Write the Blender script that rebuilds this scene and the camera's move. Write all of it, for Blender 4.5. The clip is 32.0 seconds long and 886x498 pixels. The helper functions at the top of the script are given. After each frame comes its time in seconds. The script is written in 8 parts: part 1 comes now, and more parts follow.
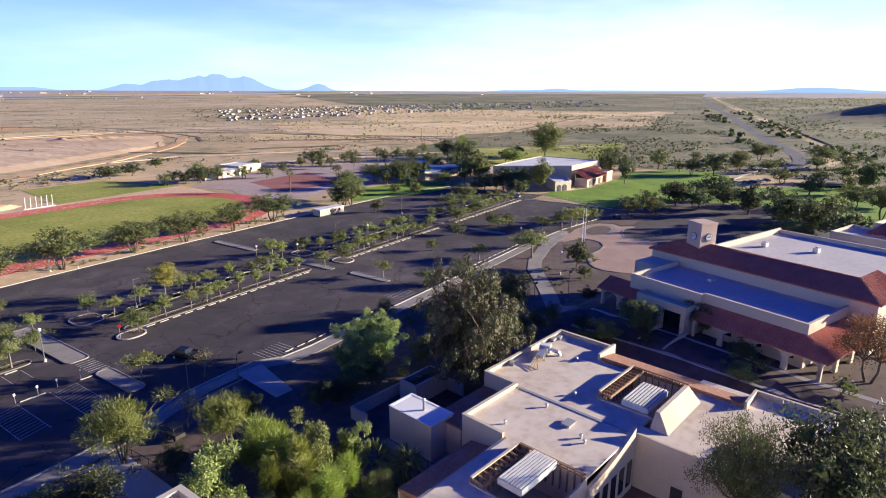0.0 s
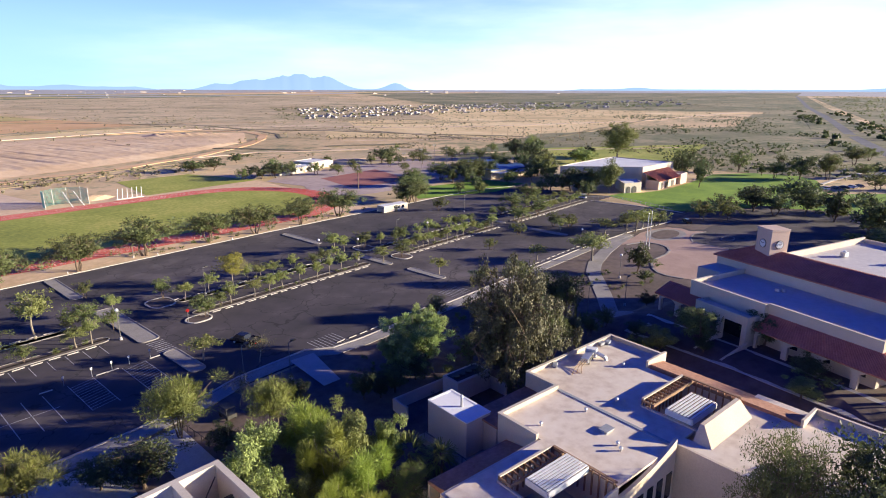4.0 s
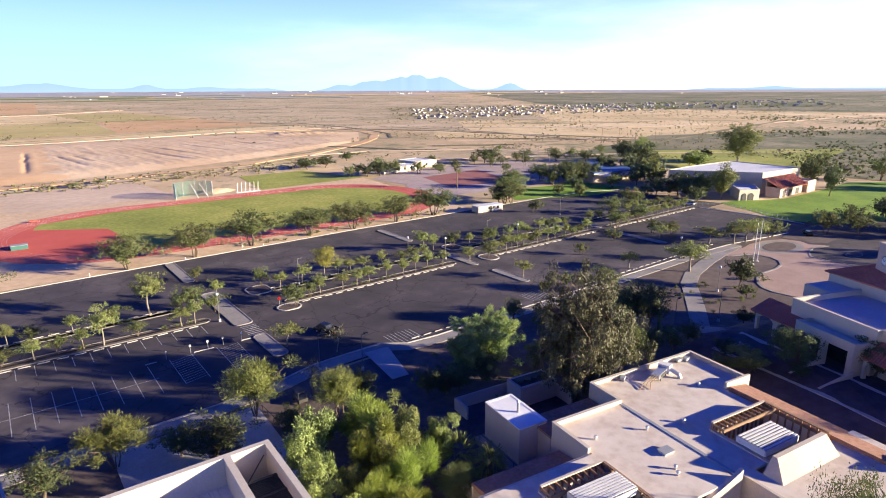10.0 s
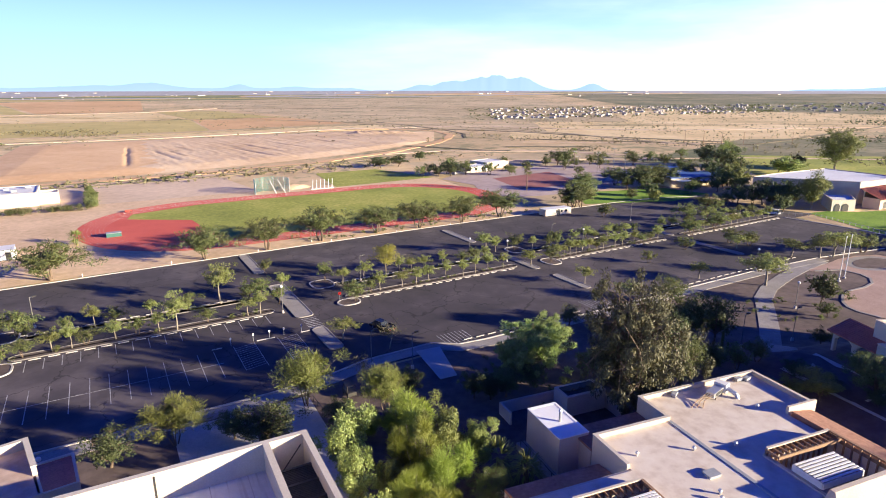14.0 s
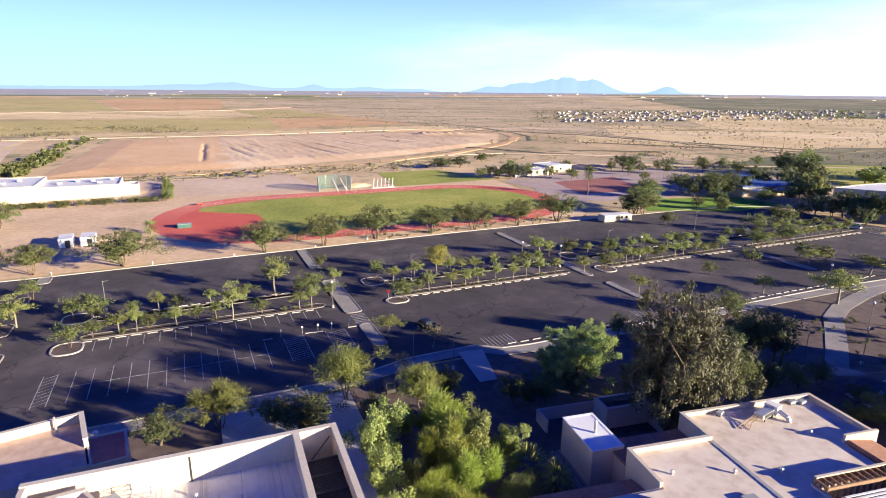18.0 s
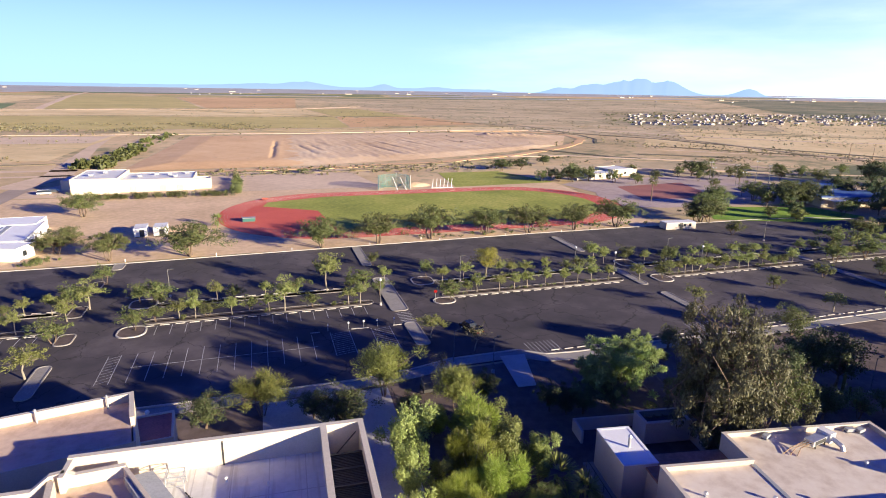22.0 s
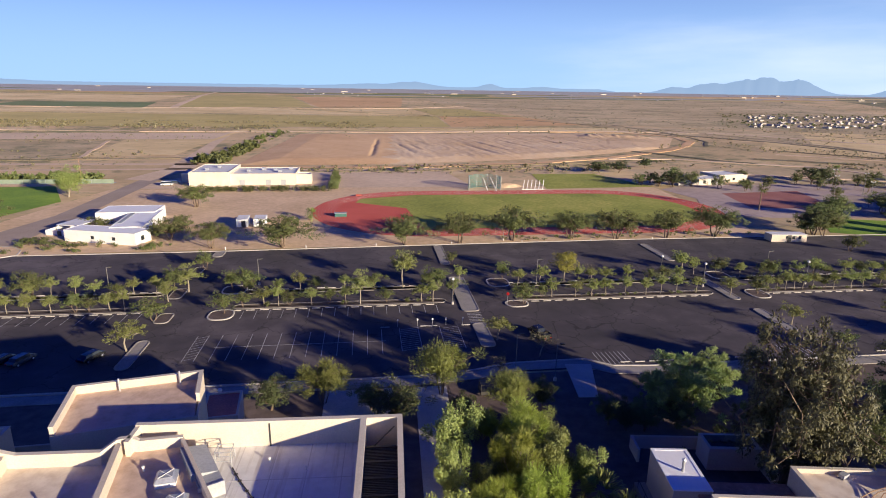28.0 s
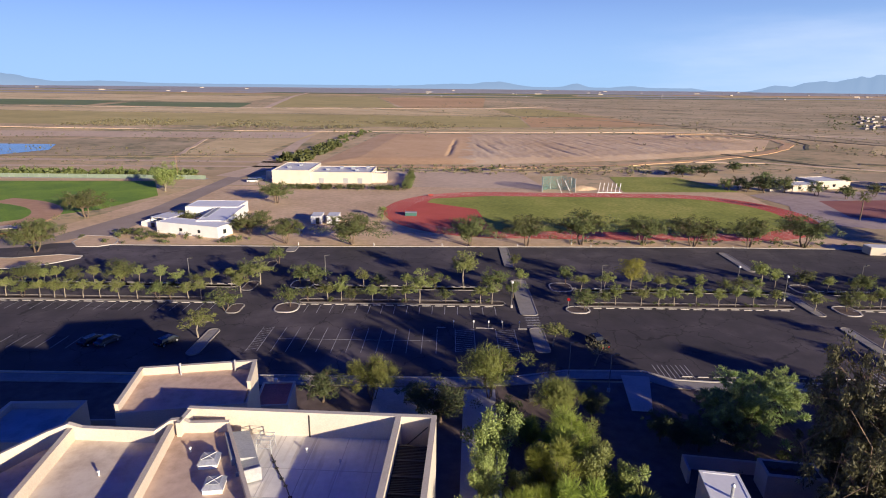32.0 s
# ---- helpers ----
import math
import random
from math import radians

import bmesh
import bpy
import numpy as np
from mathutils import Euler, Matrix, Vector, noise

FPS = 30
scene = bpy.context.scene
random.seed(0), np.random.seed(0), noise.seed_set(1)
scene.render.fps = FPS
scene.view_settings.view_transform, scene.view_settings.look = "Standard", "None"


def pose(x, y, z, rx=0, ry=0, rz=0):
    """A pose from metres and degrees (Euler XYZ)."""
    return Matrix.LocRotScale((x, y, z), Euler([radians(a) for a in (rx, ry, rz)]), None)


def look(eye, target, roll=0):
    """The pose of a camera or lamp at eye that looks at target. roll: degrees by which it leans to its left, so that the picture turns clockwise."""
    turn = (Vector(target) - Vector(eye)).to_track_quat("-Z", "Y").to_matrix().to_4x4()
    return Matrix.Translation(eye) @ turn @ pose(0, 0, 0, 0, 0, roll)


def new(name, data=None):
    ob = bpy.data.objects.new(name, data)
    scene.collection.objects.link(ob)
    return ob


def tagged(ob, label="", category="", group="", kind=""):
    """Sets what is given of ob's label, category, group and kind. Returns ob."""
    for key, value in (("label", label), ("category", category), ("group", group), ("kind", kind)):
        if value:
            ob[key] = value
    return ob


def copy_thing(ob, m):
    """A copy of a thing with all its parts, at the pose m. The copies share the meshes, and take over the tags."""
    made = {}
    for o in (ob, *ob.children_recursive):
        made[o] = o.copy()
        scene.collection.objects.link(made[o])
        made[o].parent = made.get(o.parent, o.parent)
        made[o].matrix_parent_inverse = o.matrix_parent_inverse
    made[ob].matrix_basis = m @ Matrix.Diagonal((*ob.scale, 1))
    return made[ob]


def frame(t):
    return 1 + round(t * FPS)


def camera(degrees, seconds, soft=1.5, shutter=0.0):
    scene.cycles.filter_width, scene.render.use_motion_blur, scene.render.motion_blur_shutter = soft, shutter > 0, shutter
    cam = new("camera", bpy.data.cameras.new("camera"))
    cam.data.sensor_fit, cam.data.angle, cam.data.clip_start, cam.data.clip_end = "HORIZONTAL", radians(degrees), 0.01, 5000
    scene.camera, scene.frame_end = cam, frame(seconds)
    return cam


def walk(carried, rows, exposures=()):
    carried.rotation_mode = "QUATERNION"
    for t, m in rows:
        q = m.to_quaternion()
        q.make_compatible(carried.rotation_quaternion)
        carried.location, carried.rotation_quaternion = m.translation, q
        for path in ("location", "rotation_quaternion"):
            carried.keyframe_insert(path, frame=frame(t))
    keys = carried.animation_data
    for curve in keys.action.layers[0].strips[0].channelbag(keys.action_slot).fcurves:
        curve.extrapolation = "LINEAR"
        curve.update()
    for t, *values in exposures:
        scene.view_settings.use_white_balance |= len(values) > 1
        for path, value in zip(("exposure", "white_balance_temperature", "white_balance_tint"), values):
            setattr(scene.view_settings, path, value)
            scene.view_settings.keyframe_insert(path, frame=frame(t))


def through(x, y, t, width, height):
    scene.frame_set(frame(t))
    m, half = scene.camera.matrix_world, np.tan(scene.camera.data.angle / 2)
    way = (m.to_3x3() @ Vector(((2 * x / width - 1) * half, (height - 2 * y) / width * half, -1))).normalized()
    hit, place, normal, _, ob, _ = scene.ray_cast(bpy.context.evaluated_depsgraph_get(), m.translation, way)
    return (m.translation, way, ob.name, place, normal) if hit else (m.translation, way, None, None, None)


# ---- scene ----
cam = camera(74.63, 32.0, 1.0)
PATH = [
    (0.0, pose(0.00, -0.00, 44.84, 74.618, -0.184, -56.149)),
    (1.0, pose(0.55, -0.68, 44.70, 74.629, -0.213, -54.406)),
    (2.0, pose(0.93, -1.41, 44.70, 74.596, -0.217, -52.639)),
    (3.0, pose(1.27, -2.23, 44.69, 74.574, -0.189, -50.831)),
    (3.5, pose(1.49, -2.67, 44.72, 74.539, -0.159, -49.901)),
    (5.5, pose(2.66, -4.07, 44.81, 74.543, -0.056, -46.120)),
    (6.0, pose(3.00, -4.48, 44.83, 74.560, 0.008, -45.154)),
    (7.0, pose(3.65, -5.25, 44.95, 74.547, 0.070, -43.280)),
    (8.0, pose(4.35, -5.83, 44.94, 74.553, 0.122, -41.548)),
    (9.0, pose(5.04, -6.42, 44.95, 74.571, 0.171, -39.865)),
    (10.0, pose(5.73, -7.07, 45.00, 74.535, 0.224, -38.061)),
    (11.0, pose(6.41, -7.72, 45.11, 74.538, 0.232, -36.116)),
    (12.0, pose(7.19, -8.16, 45.16, 74.521, 0.178, -34.176)),
    (13.0, pose(7.85, -8.63, 45.28, 74.511, 0.105, -32.272)),
    (14.0, pose(8.43, -9.12, 45.37, 74.559, 0.038, -30.452)),
    (14.5, pose(8.74, -9.33, 45.39, 74.582, 0.002, -29.614)),
    (16.5, pose(9.91, -9.97, 45.32, 74.677, -0.305, -26.466)),
    (17.0, pose(10.28, -10.14, 45.36, 74.685, -0.379, -25.614)),
    (18.0, pose(10.97, -10.52, 45.46, 74.670, -0.493, -23.905)),
    (19.0, pose(11.63, -10.88, 45.60, 74.653, -0.633, -22.207)),
    (20.0, pose(12.36, -11.18, 45.63, 74.661, -0.782, -20.506)),
    (21.0, pose(13.13, -11.43, 45.70, 74.646, -0.873, -18.883)),
    (22.0, pose(13.93, -11.72, 45.76, 74.632, -0.905, -17.353)),
    (23.0, pose(14.68, -11.96, 45.74, 74.620, -0.959, -15.815)),
    (24.0, pose(15.51, -12.28, 45.77, 74.602, -0.985, -14.226)),
    (25.0, pose(16.37, -12.54, 45.85, 74.572, -1.001, -12.566)),
    (25.5, pose(16.81, -12.68, 45.90, 74.553, -1.014, -11.703)),
    (27.5, pose(18.77, -12.94, 46.04, 74.495, -0.849, -8.156)),
    (28.0, pose(19.25, -12.99, 46.12, 74.459, -0.834, -7.256)),
    (29.0, pose(20.27, -13.06, 46.24, 74.418, -0.822, -5.368)),
    (30.0, pose(21.28, -13.15, 46.34, 74.400, -0.773, -3.363)),
    (31.0, pose(22.33, -13.20, 46.45, 74.376, -0.666, -1.295)),
    (32.0, pose(23.37, -13.18, 46.50, 74.367, -0.562, 0.767)),
]
walk(cam, PATH, [(0.0, 1.36, 5330, 8), (12.0, 1.66, 5530, 8), (20.0, 1.58, 5500, 8), (26.0, 1.08, 5560, 9), (32.0, 0.80, 5470, 11)])
# ---- light ----
SUN_AZ = math.atan2(0.675, -0.735)      # towards the sun, clockwise from +y
SUN_EL = radians(11.9)
world = bpy.data.worlds.new("sky")
scene.world = world
world.use_nodes = True
wn, wl = world.node_tree.nodes, world.node_tree.links
wn.clear()
sky = wn.new("ShaderNodeTexSky")
sky.sky_type = 'NISHITA'
sky.sun_disc = False
sky.sun_elevation = SUN_EL
sky.sun_rotation = SUN_AZ
sky.altitude = 400
sky.air_density = 0.3
sky.dust_density = 0.3
sky.ozone_density = 6.0
bg = wn.new("ShaderNodeBackground")
bg.inputs["Strength"].default_value = 0.060
wo = wn.new("ShaderNodeOutputWorld")
# thin cloud sheet low over the eastern plain
wc = wn.new("ShaderNodeTexCoord")
wmap = wn.new("ShaderNodeMapping")
wmap.inputs["Scale"].default_value = (1.2, 1.2, 7.0)
wnoise = wn.new("ShaderNodeTexNoise")
wnoise.inputs["Scale"].default_value = 1.6
wnoise.inputs["Detail"].default_value = 7.0
wnoise.inputs["Roughness"].default_value = 0.55
wl.new(wc.outputs["Generated"], wmap.inputs["Vector"])
wl.new(wmap.outputs[0], wnoise.inputs["Vector"])
dot = wn.new("ShaderNodeVectorMath")
dot.operation = 'DOT_PRODUCT'
dot.inputs[1].default_value = (0.93, 0.10, -2.6)
wl.new(wc.outputs["Generated"], dot.inputs[0])
wsum = wn.new("ShaderNodeMath")
wsum.operation = 'ADD'
wl.new(dot.outputs["Value"], wsum.inputs[0])
wl.new(wnoise.outputs["Fac"], wsum.inputs[1])
wmr = wn.new("ShaderNodeMapRange")
wmr.interpolation_type = 'SMOOTHSTEP'
wmr.inputs["From Min"].default_value, wmr.inputs["From Max"].default_value = 0.66, 1.46
wmr.inputs["To Max"].default_value = 0.85
wl.new(wsum.outputs[0], wmr.inputs["Value"])
wmix = wn.new("ShaderNodeMix")
wmix.data_type = 'RGBA'
wmix.inputs["B"].default_value = (9.0, 8.95, 9.1, 1)
wl.new(wmr.outputs[0], wmix.inputs["Factor"])
# pale haze towards the horizon
wsep = wn.new("ShaderNodeSeparateXYZ")
wl.new(wc.outputs["Generated"], wsep.inputs[0])
whz = wn.new("ShaderNodeMapRange")
whz.interpolation_type = 'SMOOTHERSTEP'
whz.inputs["From Min"].default_value, whz.inputs["From Max"].default_value = -0.05, 0.36
whz.inputs["To Min"].default_value, whz.inputs["To Max"].default_value = 0.95, 0.0
wl.new(wsep.outputs["Z"], whz.inputs["Value"])
whm = wn.new("ShaderNodeMix")
whm.data_type = 'RGBA'
whm.inputs["B"].default_value = (4.7, 6.3, 7.6, 1)
wl.new(whz.outputs[0], whm.inputs["Factor"])
# clear upper sky
wtint = wn.new("ShaderNodeMix")
wtint.data_type, wtint.blend_type = 'RGBA', 'MULTIPLY'
wtint.inputs["Factor"].default_value = 1.0
wtint.inputs["B"].default_value = (0.55, 0.82, 1.55, 1)
wl.new(sky.outputs[0], wtint.inputs["A"])
wup = wn.new("ShaderNodeMapRange")
wup.interpolation_type = 'SMOOTHSTEP'
wup.inputs["From Min"].default_value, wup.inputs["From Max"].default_value = 0.2, 0.65
wl.new(wsep.outputs["Z"], wup.inputs["Value"])
wzen = wn.new("ShaderNodeMix")
wzen.data_type, wzen.blend_type = 'RGBA', 'MULTIPLY'
wzen.inputs["B"].default_value = (0.33, 0.59, 1.16, 1)
wl.new(wup.outputs[0], wzen.inputs["Factor"])
wl.new(wtint.outputs["Result"], wzen.inputs["A"])
wl.new(wzen.outputs["Result"], whm.inputs["A"])
wl.new(whm.outputs["Result"], wmix.inputs["A"])
wl.new(wmix.outputs["Result"], bg.inputs[0])
wl.new(bg.outputs[0], wo.inputs[0])
sun_dir = Vector((math.sin(SUN_AZ) * math.cos(SUN_EL), math.cos(SUN_AZ) * math.cos(SUN_EL), math.sin(SUN_EL)))
sun_data = bpy.data.lights.new("sun", 'SUN')
sun_data.energy = 5.0
sun_data.angle = radians(0.6)
sun_data.color = (1.0, 0.77, 0.47)
sun = new("sun", sun_data)
sun.matrix_world = look(sun_dir * 300, (0, 0, 0))


# ---- materials ----
def surface(name, c1, c2, rough=0.85, big=0.15, small=3.0, bump=0.2, metal=0.0, c3=None, vary=0.0, detail=6.0):
    """Two scales of noise between two or three colours, with fine relief."""
    m = bpy.data.materials.new(name)
    m.use_nodes = True
    n, l = m.node_tree.nodes, m.node_tree.links
    b = n["Principled BSDF"]
    co = n.new("ShaderNodeTexCoord")
    n1, n2 = n.new("ShaderNodeTexNoise"), n.new("ShaderNodeTexNoise")
    for nd, s in ((n1, big), (n2, small)):
        nd.inputs["Scale"].default_value = s
        nd.inputs["Detail"].default_value = detail
        nd.inputs["Roughness"].default_value = 0.62
        l.new(co.outputs["Object"], nd.inputs["Vector"])
    add = n.new("ShaderNodeMath")
    add.operation = 'ADD'
    l.new(n1.outputs["Fac"], add.inputs[0])
    l.new(n2.outputs["Fac"], add.inputs[1])
    ramp = n.new("ShaderNodeValToRGB")
    mul = n.new("ShaderNodeMath")
    mul.operation = 'MULTIPLY'
    mul.inputs[1].default_value = 0.5
    l.new(add.outputs[0], mul.inputs[0])
    l.new(mul.outputs[0], ramp.inputs[0])
    e = ramp.color_ramp.elements
    e[0].position, e[0].color = 0.36, (*c1, 1)
    e[1].position, e[1].color = 0.62, (*c2, 1)
    if c3:
        k = e.new(0.5)
        k.color = (*c3, 1)
    out = ramp.outputs[0]
    if vary:
        info = n.new("ShaderNodeObjectInfo")
        hsv = n.new("ShaderNodeHueSaturation")
        mr = n.new("ShaderNodeMapRange")
        mr.inputs["To Min"].default_value, mr.inputs["To Max"].default_value = 1 - vary, 1 + vary
        l.new(info.outputs["Random"], mr.inputs["Value"])
        l.new(mr.outputs[0], hsv.inputs["Value"])
        l.new(out, hsv.inputs["Color"])
        out = hsv.outputs[0]
    l.new(out, b.inputs["Base Color"])
    b.inputs["Roughness"].default_value = rough
    b.inputs["Metallic"].default_value = metal
    if bump:
        bp = n.new("ShaderNodeBump")
        bp.inputs["Strength"].default_value = bump
        bp.inputs["Distance"].default_value = 0.05
        l.new(n2.outputs["Fac"], bp.inputs["Height"])
        l.new(bp.outputs[0], b.inputs["Normal"])
    return m


def foliage(name, c1, c2, through=0.35):
    c1, c2 = [a * 0.82 for a in c1], [a * 0.82 for a in c2]
    m = bpy.data.materials.new(name)
    m.use_nodes = True
    n, l = m.node_tree.nodes, m.node_tree.links
    b = n["Principled BSDF"]
    geo, info = n.new("ShaderNodeNewGeometry"), n.new("ShaderNodeObjectInfo")
    ramp = n.new("ShaderNodeValToRGB")
    e = ramp.color_ramp.elements
    e[0].color, e[1].color = (*[a * 0.65 + b * 0.35 for a, b in zip(c1, c2)], 1), (*c2, 1)
    hsv = n.new("ShaderNodeHueSaturation")
    mr, mh = n.new("ShaderNodeMapRange"), n.new("ShaderNodeMapRange")
    mr.inputs["To Min"].default_value, mr.inputs["To Max"].default_value = 0.78, 1.25
    mh.inputs["To Min"].default_value, mh.inputs["To Max"].default_value = 0.485, 0.515
    l.new(geo.outputs["Random Per Island"], ramp.inputs[0])
    l.new(info.outputs["Random"], mr.inputs["Value"])
    l.new(info.outputs["Random"], mh.inputs["Value"])
    l.new(mr.outputs[0], hsv.inputs["Value"])
    l.new(mh.outputs[0], hsv.inputs["Hue"])
    l.new(ramp.outputs[0], hsv.inputs["Color"])
    l.new(hsv.outputs[0], b.inputs["Base Color"])
    b.inputs["Roughness"].default_value = 0.6
    tr = n.new("ShaderNodeBsdfTranslucent")
    l.new(hsv.outputs[0], tr.inputs["Color"])
    mix = n.new("ShaderNodeMixShader")
    mix.inputs[0].default_value = through
    l.new(b.outputs[0], mix.inputs[1])
    l.new(tr.outputs[0], mix.inputs[2])
    l.new(mix.outputs[0], n["Material Output"].inputs[0])
    return m


def plain(name, low, mid, high, weeds, patch=0.5, fine=0.09):
    """Open ground: bare soil in three tones with weedy patches, at four scales."""
    m = bpy.data.materials.new(name)
    m.use_nodes = True
    n, l = m.node_tree.nodes, m.node_tree.links
    b = n["Principled BSDF"]
    b.inputs["Roughness"].default_value = 0.95
    co = n.new("ShaderNodeTexCoord")
    fac = []
    for s, det in ((0.0035, 8), (0.016, 8), (fine, 5), (0.006, 10)):
        t = n.new("ShaderNodeTexNoise")
        t.inputs["Scale"].default_value = s
        t.inputs["Detail"].default_value = det
        t.inputs["Roughness"].default_value = 0.68
        l.new(co.outputs["Object"], t.inputs["Vector"])
        fac.append(t.outputs["Fac"])
    def blend(x, y, w):
        k = n.new("ShaderNodeMath")
        k.operation = 'MULTIPLY_ADD'
        k.inputs[1].default_value = w
        l.new(x, k.inputs[0])
        k2 = n.new("ShaderNodeMath")
        k2.operation = 'MULTIPLY'
        k2.inputs[1].default_value = 1 - w
        l.new(y, k2.inputs[0])
        l.new(k2.outputs[0], k.inputs[2])
        return k.outputs[0]
    soil = n.new("ShaderNodeValToRGB")
    l.new(blend(fac[0], blend(fac[1], fac[2], 0.6), 0.4), soil.inputs[0])
    e = soil.color_ramp.elements
    e[0].position, e[0].color = 0.40, (*low, 1)
    e[1].position, e[1].color = 0.61, (*high, 1)
    e.new(0.5).color = (*mid, 1)
    mask = n.new("ShaderNodeMapRange")
    mask.interpolation_type = 'SMOOTHSTEP'
    mask.inputs["From Min"].default_value, mask.inputs["From Max"].default_value = patch, patch + 0.10
    l.new(blend(fac[3], fac[2], 0.55), mask.inputs["Value"])
    mix = n.new("ShaderNodeMix")
    mix.data_type = 'RGBA'
    mix.inputs["B"].default_value = (*weeds, 1)
    l.new(mask.outputs[0], mix.inputs["Factor"])
    l.new(soil.outputs[0], mix.inputs["A"])
    l.new(mix.outputs["Result"], b.inputs["Base Color"])
    bp = n.new("ShaderNodeBump")
    bp.inputs["Strength"].default_value = 0.5
    bp.inputs["Distance"].default_value = 0.25
    l.new(fac[2], bp.inputs["Height"])
    l.new(bp.outputs[0], b.inputs["Normal"])
    return m


M_DESERT = plain("desert_soil", (0.43, 0.315, 0.155), (0.65, 0.475, 0.255), (0.82, 0.63, 0.37), (0.25, 0.23, 0.10), 0.485)
M_DIRT = surface("bare_dirt", (0.56, 0.39, 0.22), (0.82, 0.60, 0.37), 0.95, 0.04, 0.5, 0.35, detail=9.0)
M_PALE = surface("graded_earth", (0.56, 0.41, 0.27), (0.76, 0.585, 0.41), 0.95, 0.02, 0.3, 0.4)
M_RED_EARTH = surface("red_earth", (0.48, 0.27, 0.15), (0.60, 0.37, 0.22), 0.95, 0.02, 0.3, 0.3)
M_GRAVEL = surface("gravel", (0.078, 0.056, 0.050), (0.175, 0.130, 0.114), 0.95, 0.06, 0.5, 0.4, detail=9.0)
M_ASPHALT = surface("asphalt", (0.040, 0.035, 0.039), (0.142, 0.119, 0.122), 0.9, 0.018, 0.10, 0.05, c3=(0.074, 0.062, 0.067), detail=9.0)
# cracks across the old asphalt
n, l = M_ASPHALT.node_tree.nodes, M_ASPHALT.node_tree.links
aco, awarp, avor = n.new("ShaderNodeTexCoord"), n.new("ShaderNodeTexNoise"), n.new("ShaderNodeTexVoronoi")
awarp.inputs["Scale"].default_value = 0.35
awarp.inputs["Detail"].default_value = 4.0
l.new(aco.outputs["Object"], awarp.inputs["Vector"])
avm = n.new("ShaderNodeVectorMath")
avm.operation = 'MULTIPLY_ADD'
avm.inputs[1].default_value = (5.0, 5.0, 0.0)
l.new(awarp.outputs["Color"], avm.inputs[0])
l.new(aco.outputs["Object"], avm.inputs[2])
avor.feature = 'DISTANCE_TO_EDGE'
avor.inputs["Scale"].default_value = 0.11
l.new(avm.outputs[0], avor.inputs["Vector"])
amr = n.new("ShaderNodeMapRange")
amr.inputs["From Min"].default_value, amr.inputs["From Max"].default_value = 0.006, 0.014
amr.inputs["To Min"].default_value, amr.inputs["To Max"].default_value = 0.5, 1.0
l.new(avor.outputs["Distance"], amr.inputs["Value"])
acol = n.new("ShaderNodeMix")
acol.data_type, acol.blend_type = 'RGBA', 'MULTIPLY'
acol.inputs["Factor"].default_value = 1.0
l.new(n["Principled BSDF"].inputs["Base Color"].links[0].from_socket, acol.inputs["A"])
l.new(amr.outputs[0], acol.inputs["B"])
l.new(acol.outputs["Result"], n["Principled BSDF"].inputs["Base Color"])
M_ROAD = surface("old_asphalt", (0.31, 0.24, 0.185), (0.44, 0.35, 0.28), 0.9, 0.06, 3.0, 0.15)
M_KERB = surface("weathered_kerb", (0.20, 0.18, 0.16), (0.36, 0.33, 0.295), 0.9, 0.25, 3.0, 0.15, vary=0.08)
M_CONC = surface("concrete", (0.42, 0.39, 0.35), (0.58, 0.54, 0.49), 0.85, 0.3, 4.0, 0.12, vary=0.06)
M_WALK = surface("worn_concrete", (0.24, 0.22, 0.20), (0.37, 0.34, 0.31), 0.88, 0.3, 4.0, 0.12)
M_BED = surface("dark_gravel", (0.10, 0.078, 0.068), (0.19, 0.15, 0.125), 0.95, 0.3, 6.0, 0.5)
M_TOWER = surface("salmon_stucco", (0.54, 0.40, 0.31), (0.66, 0.50, 0.40), 0.9, 0.2, 6.0, 0.12)
M_PINK = surface("pink_concrete", (0.36, 0.245, 0.19), (0.50, 0.355, 0.28), 0.85, 0.15, 3.0, 0.12)
M_LINE = surface("worn_stall_paint", (0.15, 0.145, 0.15), (0.56, 0.55, 0.55), 0.75, 0.6, 3.0, 0.05, detail=8.0)
M_PAINT = surface("line_paint", (0.50, 0.50, 0.48), (0.80, 0.80, 0.77), 0.7, 0.5, 5.0, 0.05)
M_STUCCO = surface("cream_stucco", (0.55, 0.46, 0.355), (0.68, 0.59, 0.47), 0.9, 0.2, 6.0, 0.12)
M_STUCCO_W = surface("pale_stucco", (0.56, 0.49, 0.39), (0.69, 0.62, 0.51), 0.9, 0.2, 6.0, 0.12)
M_ROOF = surface("tan_roof_coating", (0.56, 0.455, 0.35), (0.80, 0.72, 0.60), 0.85, 0.07, 0.6, 0.08, c3=(0.73, 0.635, 0.515))
M_ROOF_T = surface("terracotta_roof_coating", (0.50, 0.36, 0.265), (0.70, 0.545, 0.42), 0.85, 0.10, 0.8, 0.08, c3=(0.63, 0.475, 0.36))
M_ROOF_W = surface("white_roof_coating", (0.68, 0.67, 0.65), (0.84, 0.83, 0.81), 0.7, 0.12, 1.2, 0.1)
M_ROOF_S = surface("streaked_white_coating", (0.66, 0.64, 0.61), (0.82, 0.80, 0.77), 0.7, 0.12, 1.2, 0.06)
n, l = M_ROOF_S.node_tree.nodes, M_ROOF_S.node_tree.links
sco, smap, snoise, smr, smix = n.new("ShaderNodeTexCoord"), n.new("ShaderNodeMapping"), n.new("ShaderNodeTexNoise"), n.new("ShaderNodeMapRange"), n.new("ShaderNodeMix")
smap.inputs["Rotation"].default_value = (0, 0, 0.35)
smap.inputs["Scale"].default_value = (1.6, 0.10, 1.0)
snoise.inputs["Scale"].default_value = 1.0
